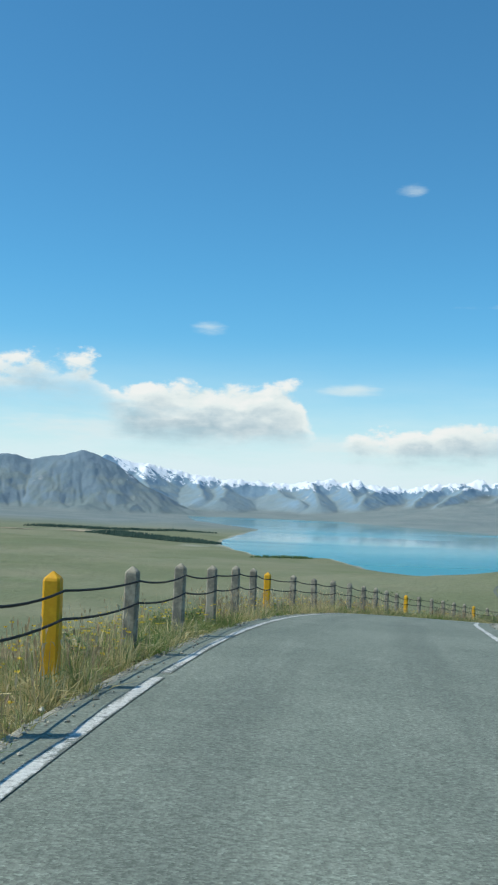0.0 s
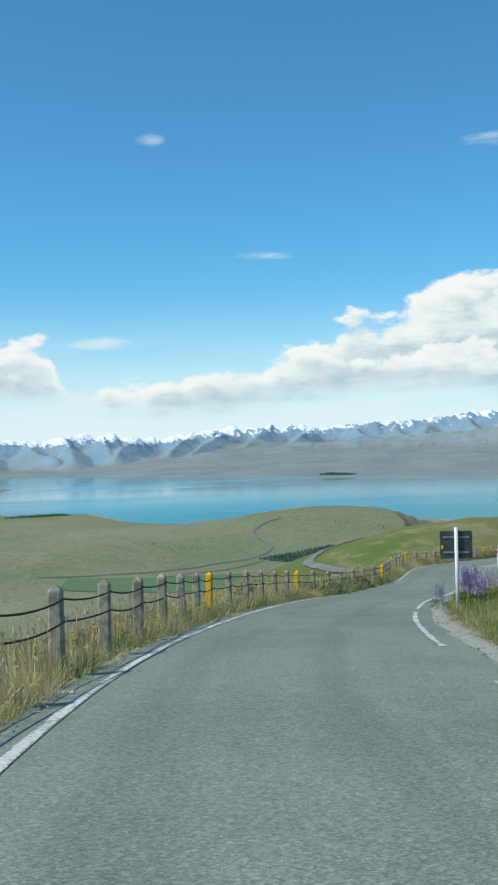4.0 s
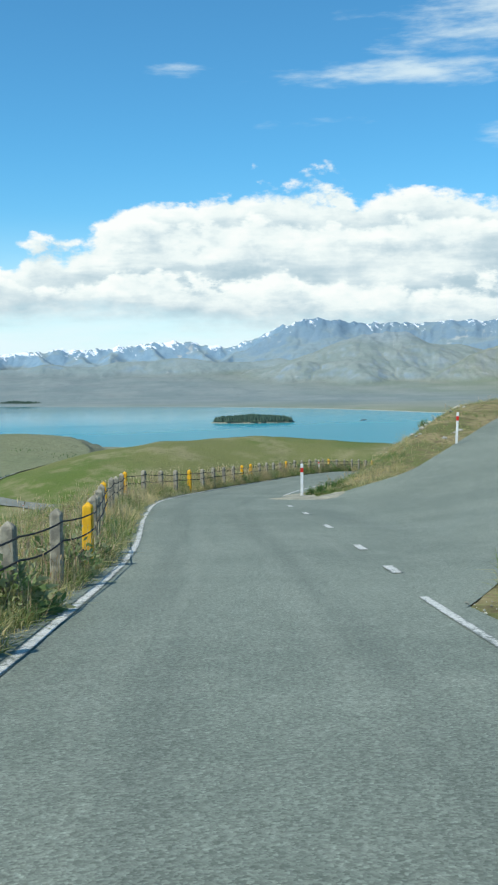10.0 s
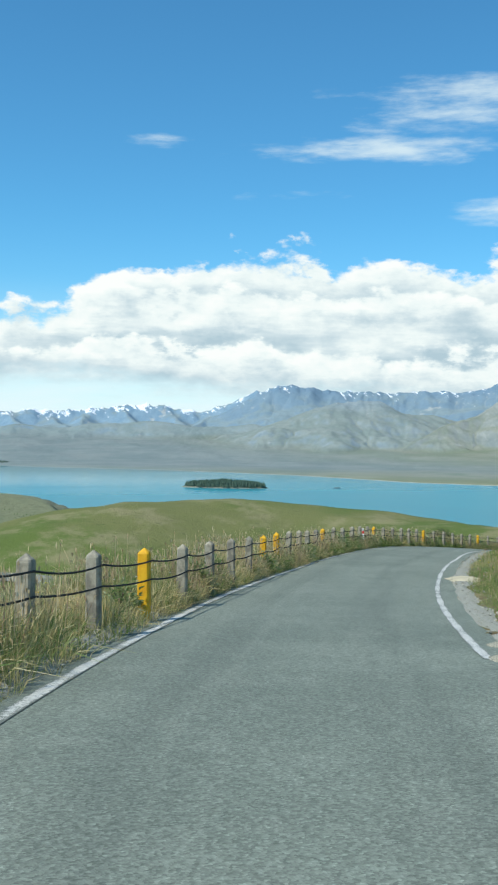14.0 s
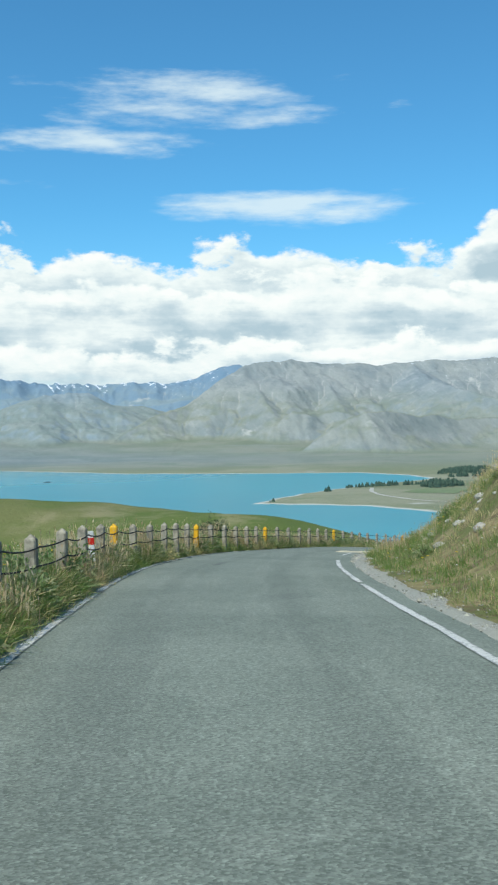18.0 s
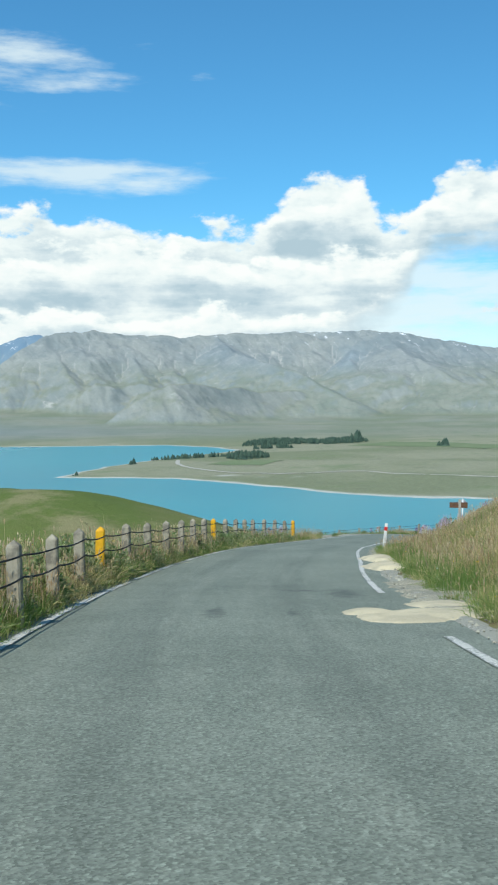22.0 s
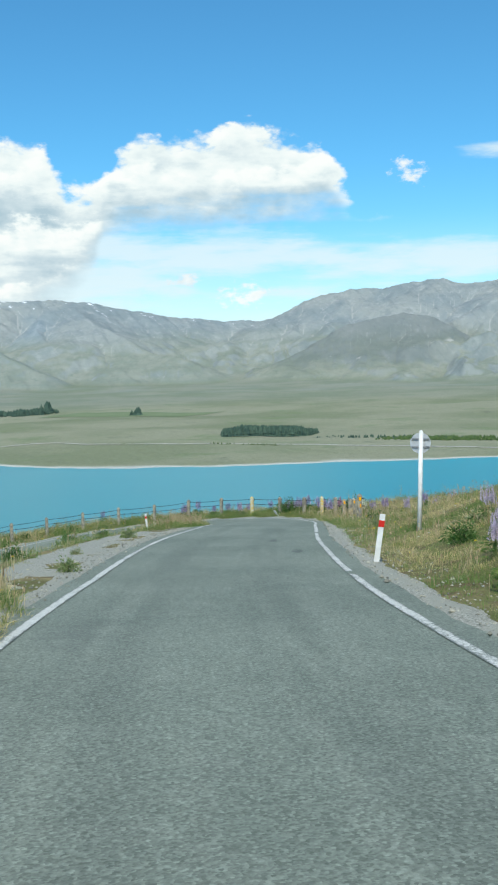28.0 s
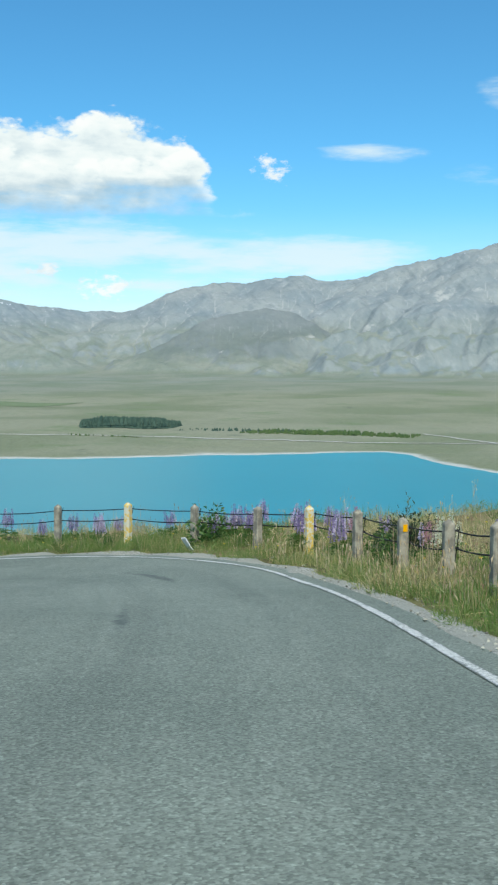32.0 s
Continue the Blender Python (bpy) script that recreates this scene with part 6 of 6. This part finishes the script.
scatter_flowers("wildflowers", WHITE_PETAL, "small white wildflowers among the grass", 8, ((-1, -5, 222, 0.5, 2.0, 620), (1, 100, 240, 0.9, 5, 420)), 0.018)


def leaf_ball(n, rx, ry, h, leaf, rng, wide=0.42, hollow=0.45, up=0.35):
    """Leaves in the outer part of a rounded, uneven clump standing on z = 0."""
    a, c = rng.rand(n) * 6.283, rng.rand(n)
    lump = 1 + 0.28 * np.sin(3 * a + c * 5) + 0.15 * np.sin(7 * a + 2)
    r = (hollow + (1 - hollow) * rng.rand(n) ** 0.5) * lump
    sin = np.sqrt(np.clip(1 - c * c, 0, 1))
    p = np.stack([np.cos(a) * sin * rx * r, np.sin(a) * sin * ry * r, c * h * r * rng.uniform(0.8, 1.05, n) + 0.02], -1)
    way = p / np.array((rx, ry, h)) + rng.randn(n, 3) * 0.5
    way[:, 2] += up
    way /= np.linalg.norm(way, axis=1)[:, None]
    ln = leaf * rng.uniform(0.6, 1.3, n)
    return kites(p, way, ln, ln * wide, rng.uniform(0.0, 0.5, n), rng)


def shrub(name, n, rx, ry, h, leaf, mat, seed, label, wide=0.42, hollow=0.45):
    rng = np.random.RandomState(seed)
    ob = new(name)
    link("foliage", *leaf_ball(n, rx, ry, h, leaf, rng, wide, hollow), mat, ob, False)
    for k in range(5):
        a = k * 1.3 + rng.rand()
        r = rng.uniform(0.3, 0.75)
        wire("stem", [(0.03 * math.cos(a), 0.03 * math.sin(a), -0.1), (0.3 * r * rx * math.cos(a), 0.3 * r * ry * math.sin(a), h * 0.35), (r * rx * math.cos(a), r * ry * math.sin(a), h * 0.75)], 0.012, TWIG, ob)
    tagged(ob, label, "shrub", group="shrubs along the verges")
    return ob


def beside_road(s, b, side, turn=0.0, scale=1.0, rise=0.0):
    d = float(left_line(s)) - b if side < 0 else float(right_line(s)) + b
    x, y, _ = along(s, d)
    return Matrix.LocRotScale((float(x), float(y), height_at(float(x), float(y)) + rise), Euler((0, 0, turn)), (scale, scale, scale * 1.0))


def at_place(x, y, turn=0.0, scale=1.0):
    return Matrix.LocRotScale((x, y, height_at(x, y)), Euler((0, 0, turn)), (scale, scale, scale))


def plant_all(thing, poses):
    for k, m in enumerate(poses):
        if k == 0:
            thing.matrix_basis = m
        else:
            copy_thing(thing, m).matrix_basis = m


gorse = shrub("gorse_bush", 1500, 0.55, 0.5, 0.8, 0.09, GORSE, 40, "dark spiny gorse bush beside the fence", 0.3, 0.3)
plant_all(gorse, [at_place(-3.5, 9.3, 0.4, 0.95), at_place(10.3, 54.3, 1.0, 0.85), at_place(75.4, 129.6, 2.0, 1.15), at_place(76.6, 130.4, 0.5, 1.0), beside_road(231.5, 2.4, 1, 1.0, 0.95)])
weed = shrub("leafy_weed", 620, 0.36, 0.32, 0.46, 0.085, WEED_LEAF, 41, "grey-green leafy weed clump in the verge", 0.5, 0.15)
rngw = random.Random(9)
plant_all(weed, [beside_road(rngw.uniform(58, 76), rngw.uniform(0.55, 1.3), -1, rngw.uniform(0, 6), rngw.uniform(0.75, 1.35)) for _ in range(26)]
          + [beside_road(rngw.uniform(158, 184), rngw.uniform(0.55, 1.2), -1, rngw.uniform(0, 6), rngw.uniform(0.5, 1.0)) for _ in range(16)]
          + [beside_road(rngw.uniform(-4, 58), rngw.uniform(0.5, 1.2), -1, rngw.uniform(0, 6), rngw.uniform(0.3, 0.65)) for _ in range(22)]
          + [beside_road(rngw.uniform(98, 190), rngw.uniform(0.25, 0.7), -1, rngw.uniform(0, 6), rngw.uniform(0.45, 0.95)) for _ in range(60)]
          + [beside_road(rngw.uniform(124, 180), rngw.uniform(0.35, 1.3), -1, rngw.uniform(0, 6), rngw.uniform(0.5, 0.95)) for _ in range(110)]
          + [beside_road(rngw.uniform(80, 222), rngw.uniform(0.6, 1.5), -1, rngw.uniform(0, 6), rngw.uniform(0.3, 0.6)) for _ in range(24)]
          + [beside_road(rngw.uniform(104, 222), rngw.uniform(1.4, 5), 1, rngw.uniform(0, 6), rngw.uniform(0.4, 0.8)) for _ in range(26)])
bush = shrub("green_bush", 900, 0.5, 0.42, 0.62, 0.085, BUSH_LEAF, 42, "fresh green bush among the roadside grass", 0.5, 0.25)
plant_all(bush, [at_place(36.6, 86.35, 1.0, 0.42), at_place(37.3, 86.7, 2.0, 0.5), at_place(36.7, 85.8, 0.3, 0.38), at_place(38.2, 87.4, 4.0, 0.5), at_place(37.6, 86.0, 5.0, 0.45)]
          + [beside_road(s, b, 1, s, sc) for s, b, sc in ((241.2, 1.5, 0.45), (236.6, 1.2, 0.5), (235.0, 1.9, 1.15), (230.9, 1.8, 0.8), (232.0, 2.4, 0.75), (243.0, 2.1, 0.6), (199, 2.6, 0.8), (193, 3.0, 0.9), (187, 3.2, 0.7), (203, 2.2, 0.6))]
          + [beside_road(s, b, 1, s, sc) for s, b, sc in ((247.5, 2.2, 0.9), (249.5, 2.6, 0.8), (244.6, 2.0, 0.55), (219.0, 1.9, 0.6), (220.2, 2.2, 0.5), (228.5, 2.4, 0.6))]
          + [at_place(*along(s, float(left_line(s)) - b)[:2], s, sc) for s, b, sc in ((206, 2.6, 0.5), (215, 3.4, 0.75), (218, 3.0, 0.55), (197, 1.2, 0.6))])


# ---- lupins ----
def spike_mesh(name, mat, seed, n=120, h=0.40, r=0.050):
    rng = np.random.RandomState(seed)
    t = rng.rand(n) ** 0.9
    a = rng.rand(n) * 6.283
    rad = r * (1 - 0.75 * t)
    p = np.stack([np.cos(a) * rad * 0.5, np.sin(a) * rad * 0.5, t * h], -1)
    way = np.stack([np.cos(a), np.sin(a), np.full(n, 0.35)], -1)
    way /= np.linalg.norm(way, axis=1)[:, None]
    v, f = kites(p, way, rad * 1.1 + 0.006, np.full(n, 0.026) * (1 - 0.5 * t), np.full(n, 0.1), rng, 0.55)
    ob = link(name, v, f, mat, None, False)
    me = ob.data
    bpy.data.objects.remove(ob)
    return me


def stalk_mesh():
    ob = wire("stem", [(0, 0, -0.5), (0.006, 0.004, -0.22), (0, 0, 0.3)], 0.006, LUPIN_LEAF, None, "", 4)
    me = ob.data
    bpy.data.objects.remove(ob)
    return me


STALK = stalk_mesh()


def lupin(spikes, leaf_seed, label, n=8, h=0.78):
    rng = random.Random(leaf_seed)
    nr = np.random.RandomState(leaf_seed)
    ob = new("lupin")
    # palmate leaves: seven leaflets round each leaf stalk
    m = 34
    a, r = nr.rand(m) * 6.283, 0.10 + 0.24 * np.sqrt(nr.rand(m))
    hub = np.stack([np.cos(a) * r, np.sin(a) * r, 0.10 + nr.rand(m) * 0.36 * (1.2 - r * 2)], -1)
    k = np.repeat(np.arange(m), 8)
    b = np.tile(np.arange(8) * 0.785, m) + nr.rand(m * 8) * 0.3
    way = np.stack([np.cos(b), np.sin(b), 0.25 + 0.2 * nr.randn(m * 8)], -1) + np.stack([np.cos(a), np.sin(a), 0 * a], -1)[k] * 0.35
    way /= np.linalg.norm(way, axis=1)[:, None]
    ln = nr.uniform(0.055, 0.10, m * 8)
    link("leaves", *kites(hub[k], way, ln, ln * 0.27, np.full(m * 8, 0.25), nr), LUPIN_LEAF, ob, False)
    for i in range(n):
        a, r = rng.uniform(0, 6.28), rng.uniform(0.04, 0.22)
        sc = rng.uniform(0.75, 1.15)
        for name, me in (("flower_spike", spikes[i % len(spikes)]), ("stem", STALK)):
            o = new(name, me)
            o.parent = ob
            o.matrix_basis = Matrix.LocRotScale((r * math.cos(a), r * math.sin(a), h * 0.62 * sc), Euler((rng.uniform(-0.15, 0.15) - 0.3 * r * math.sin(a), rng.uniform(-0.15, 0.15) + 0.3 * r * math.cos(a), a)), (sc, sc, sc))
    tagged(ob, label, "lupin", group="lupins")
    return ob


SPIKES = {k: [spike_mesh("flower_spike", m, 50 + i + 7 * j) for j in range(2)] for i, (k, m) in enumerate((("purple", PURPLE), ("mauve", MAUVE), ("pink", PINK), ("cream", CREAM)))}
PLANTS = {"purple": lupin(SPIKES["purple"] + SPIKES["mauve"][:1], 61, "lupin with deep purple flower spikes"),
          "mauve": lupin(SPIKES["mauve"], 62, "lupin with pale mauve flower spikes"),
          "pink": lupin(SPIKES["pink"] + SPIKES["mauve"][:1], 63, "lupin with pink flower spikes"),
          "cream": lupin(SPIKES["cream"], 64, "lupin with creamy white flower spikes", 9)}
spots = {k: [] for k in PLANTS}
rngl = random.Random(21)
for kind, n, s0, s1, b0, b1, side, lo, hi in (("purple", 7, 44, 51, 1.2, 3.2, 1, 0.8, 1.1), ("mauve", 4, 44, 51, 1.4, 3.4, 1, 0.8, 1.0), ("purple", 2, 57, 60, 1.6, 3.0, 1, 0.7, 0.9),
                                              ("mauve", 6, 195, 206, 1.2, 3.4, 1, 0.6, 0.85), ("purple", 1, 197, 200, 2.0, 3.0, 1, 0.7, 0.9), ("pink", 3, 194, 204, 1.8, 4.2, 1, 0.6, 0.8),
                                              ("mauve", 6, 185, 198, 1.8, 5.0, 1, 0.6, 0.85), ("purple", 1, 186, 193, 3.5, 5.0, 1, 0.6, 0.8), ("cream", 9, 186, 200, 1.8, 4.2, 1, 0.6, 0.85), ("pink", 2, 186, 193, 2.5, 4.5, 1, 0.6, 0.8),
                                              ("purple", 13, 228, 246, 1.9, 3.6, 1, 0.6, 0.85), ("mauve", 2, 222, 230, 2.6, 4.6, 1, 0.6, 0.8), ("purple", 4, 219, 228, 2.4, 5.0, 1, 0.55, 0.75), ("pink", 3, 229.5, 235, 2.3, 3.0, 1, 0.7, 0.9), ("cream", 2, 229, 231, 2.2, 2.8, 1, 0.8, 1.0),
                                              ("purple", 12, 233.2, 239.5, 1.75, 2.5, 1, 0.65, 0.9), ("purple", 3, 232.0, 233.2, 1.2, 1.7, 1, 0.8, 0.95), ("mauve", 3, 233.5, 238, 1.8, 2.6, 1, 0.65, 0.85), ("purple", 3, 189.5, 192.5, 1.3, 2.2, -1, 0.6, 0.8), ("mauve", 3, 191, 193, 1.2, 1.8, -1, 0.6, 0.7)):
    for _ in range(n):
        spots[kind].append(beside_road(rngl.uniform(s0, s1), rngl.uniform(b0, b1), side, rngl.uniform(0, 6.28), rngl.uniform(lo, hi)))
# the clump at the foot of the sign's pole
for x, y, sc in ((13.15, 43.1, 1.0), (13.0, 42.3, 0.9), (13.5, 43.9, 1.1), (12.5, 43.4, 0.7)):
    spots["purple"].append(at_place(x, y, x * 7, sc))
# the pale cluster under the round sign
for _ in range(9):
    spots["cream"].append(at_place(rngl.uniform(119.5, 125), rngl.uniform(136.6, 139.0), rngl.uniform(0, 6), rngl.uniform(0.8, 1.1)))
for kind, plant in PLANTS.items():
    plant_all(plant, spots[kind])


# ---- stones and sand ----
STONE = material("pale_stone", two_tone((0.48, 0.45, 0.37), (0.34, 0.32, 0.27), 6, fine=30), 0.95, lambda n, p: n.noise(p, 18, 6), 0.5, 0.03)
SAND = material("washed_sand", two_tone((0.60, 0.53, 0.36), (0.48, 0.43, 0.30), 2.5, fine=40), 1.0, lambda n, p: n.noise(p, 30, 5), 0.5, 0.02)

GRIT = material("gravelly_sand", lambda n, p: n.mix(n.step(n.noise(p, 38, 5, 0.75), 0.35, 0.65), (0.20, 0.195, 0.15), n.mix(n.step(n.noise(p, 2.0, 5), 0.4, 0.6), (0.36, 0.35, 0.27), (0.54, 0.50, 0.37))), 1.0, lambda n, p: n.noise(p, 40, 4), 0.6, 0.03)


def stone_mesh(seed):
    rng = random.Random(seed)
    bm = bmesh.new()
    bmesh.ops.create_icosphere(bm, subdivisions=2, radius=1.0)
    for v in bm.verts:
        f = 0.85 + 0.3 * noise.noise(v.co * 1.1 + Vector((seed, 0, 0)))
        v.co = Vector((v.co.x * f, v.co.y * f * 0.8, v.co.z * f * 0.6))
    me = bpy.data.meshes.new("stone")
    bm.to_mesh(me)
    bm.free()
    me.materials.append(STONE)
    return me


def lay_stones():
    rng = random.Random(4)
    shapes = [stone_mesh(k) for k in range(4)]
    where = [(rng.uniform(105, 146), rng.uniform(1.8, 7.0), 1, rng.uniform(0.05, 0.2)) for _ in range(120)] + [(rng.uniform(112, 138), rng.uniform(2.6, 5.5), 1, rng.uniform(0.08, 0.24)) for _ in range(70)] + [(rng.uniform(158, 176), rng.uniform(0.5, 1.5), 1, rng.uniform(0.02, 0.06)) for _ in range(50)]
    where += [(rng.uniform(217, 246), rng.uniform(0.6, 1.5), 1, rng.uniform(0.02, 0.06)) for _ in range(40)] + [(rng.uniform(194, 220), rng.uniform(0.4, 1.6), -1, rng.uniform(0.015, 0.04)) for _ in range(30)] + [(rng.uniform(97, 104), rng.uniform(0.6, 3.0), 1, rng.uniform(0.03, 0.09)) for _ in range(20)]
    for s, b, side, r in where:
        ob = new("stone", shapes[rng.randrange(4)])
        m = beside_road(s, b, side, rng.uniform(0, 6), r, r * 0.15)
        ob.matrix_basis = m
        tagged(ob, "pale weathered stone lying on the dry bank", "stone", group="stones on the bank")


lay_stones()


def sand_patch(points, label, mat=None, tall=0.035):
    """A thin spill of sand: blobs (x, y, radius) merged into one low sheet."""
    p = np.array(points, float)
    x0, x1, y0, y1 = p[:, 0].min() - 1.5, p[:, 0].max() + 1.5, p[:, 1].min() - 1.5, p[:, 1].max() + 1.5
    X, Y = np.meshgrid(np.arange(x0, x1, 0.06), np.arange(y0, y1, 0.06), indexing="ij")
    f = np.max([1 - np.hypot(X - a, Y - b) / r for a, b, r in points], 0) + 0.3 * fbm(X * 2.2, Y * 2.2, 4, 90)
    s, d, zr = (v.reshape(X.shape) for v in nearest(X.ravel(), Y.ravel()))
    z = np.maximum(crown(s, d, zr, X, Y), ground(X, Y)) + tall * smooth(f, -0.05, 0.55) + 0.012 - 0.07 * smooth(-f, -0.03, 0.14)
    faces = grid_faces(*X.shape)
    faces = faces[(f.ravel()[faces] > -0.2).all(1)]
    used, idx = np.unique(faces, return_inverse=True)
    ob = link("sand", np.stack([X, Y, z], -1).reshape(-1, 3)[used], idx.reshape(-1, 4)[:, ::-1], mat or SAND)
    tagged(ob, label, "sand", kind="structure")


SPILL = tuple((float(x), float(y), 0.62) for x, y, _ in (along(s, float(right_line(s)) + 0.85) for s in (155.2, 156.0, 156.8, 157.8, 158.7, 159.6)))
sand_patch(((22.5, 61.9, 0.38), (22.1, 61.2, 0.4), (22.8, 62.6, 0.3)), "pale washed-out sand at the road edge")
sand_patch(((78.4, 125.4, 0.35), (78.0, 124.8, 0.5), (78.7, 124.6, 0.6), (79.2, 124.2, 0.6), (79.8, 124.9, 0.5)), "pale sand washed across the road edge")
sand_patch(SPILL, "pale sand and grit spilled along the verge", GRIT, 0.025)
for s0 in (164.7, 168.4):
    sand_patch(tuple((*(float(v) for v in along(s0 + k, float(right_line(s0 + k)) + 0.5 + 0.08 * abs(k))[:2]), r) for k, r in ((-0.9, 0.34), (-0.4, 0.45), (0.1, 0.5), (0.6, 0.42), (1.0, 0.3))), "low heap of cream sand at the road edge", None, 0.09)
sand_patch(((*along(112.3, 2.95)[:2], 0.45), (*along(113.0, 2.98)[:2], 0.4), (*along(111.6, 2.92)[:2], 0.4)), "pale washed-out sand at the road edge")
sand_patch(((34.5, 84.8, 0.55), (35.2, 85.0, 0.6), (35.6, 84.2, 0.6), (36.3, 84.6, 0.5), (35.9, 86.1, 0.55), (36.6, 87.2, 0.5), (37.4, 88.1, 0.45), (35.5, 85.5, 0.6), (35.0, 84.5, 0.5)), "grey gravelly sand at the junction's nose", GRIT)


def pebbles():
    """Loose chips along both edges of the seal, in one mesh."""
    rng = np.random.RandomState(33)
    base = np.array(((1, 0, 0), (0, 1, 0), (-1, 0, 0), (0, -1, 0), (0, 0, 0.7), (0, 0, -0.7)), float)
    tri = np.array(((0, 1, 4), (1, 2, 4), (2, 3, 4), (3, 0, 4), (1, 0, 5), (2, 1, 5), (3, 2, 5), (0, 3, 5)))
    verts, faces = [], []
    for side, s0, s1, near, far, n in ((-1, -8, 196, 0.15, 0.55, 2200), (-1, 196, 220, 0.2, 1.9, 1300), (1, 20, 69, 0.3, 1.1, 1500), (1, 96, 250, 0.3, 1.4, 5200), (1, 158, 178, 0.4, 2.0, 1200)):
        s, b, x, y, z = strip(n, s0, s1, near, far, side, rng)
        r = rng.uniform(0.008, 0.024, n) * (1 + (rng.rand(n) > 0.94))
        a = rng.rand(n) * 6.283
        p = base[None] * (r[:, None, None] * rng.uniform(0.6, 1.3, (n, 6, 1)))
        c, q = np.cos(a)[:, None], np.sin(a)[:, None]
        v = np.stack([p[..., 0] * c - p[..., 1] * q + x[:, None], p[..., 0] * q + p[..., 1] * c + y[:, None], p[..., 2] + z[:, None] + 0.02], -1)
        o = sum(len(k) for k in verts)
        verts.append(v.reshape(-1, 3))
        faces.append((tri[None] + (np.arange(n) * 6)[:, None, None]).reshape(-1, 3) + o)
    ob = link("pebbles", np.concatenate(verts), np.concatenate(faces), CHIP, smooth_faces=False)
    tagged(ob, "loose pale stone chips along the road edges", "gravel", kind="stuff")


CHIP = leaf_material("stone_chips", (0.16, 0.155, 0.125), (0.50, 0.48, 0.38), 0.95)
pebbles()
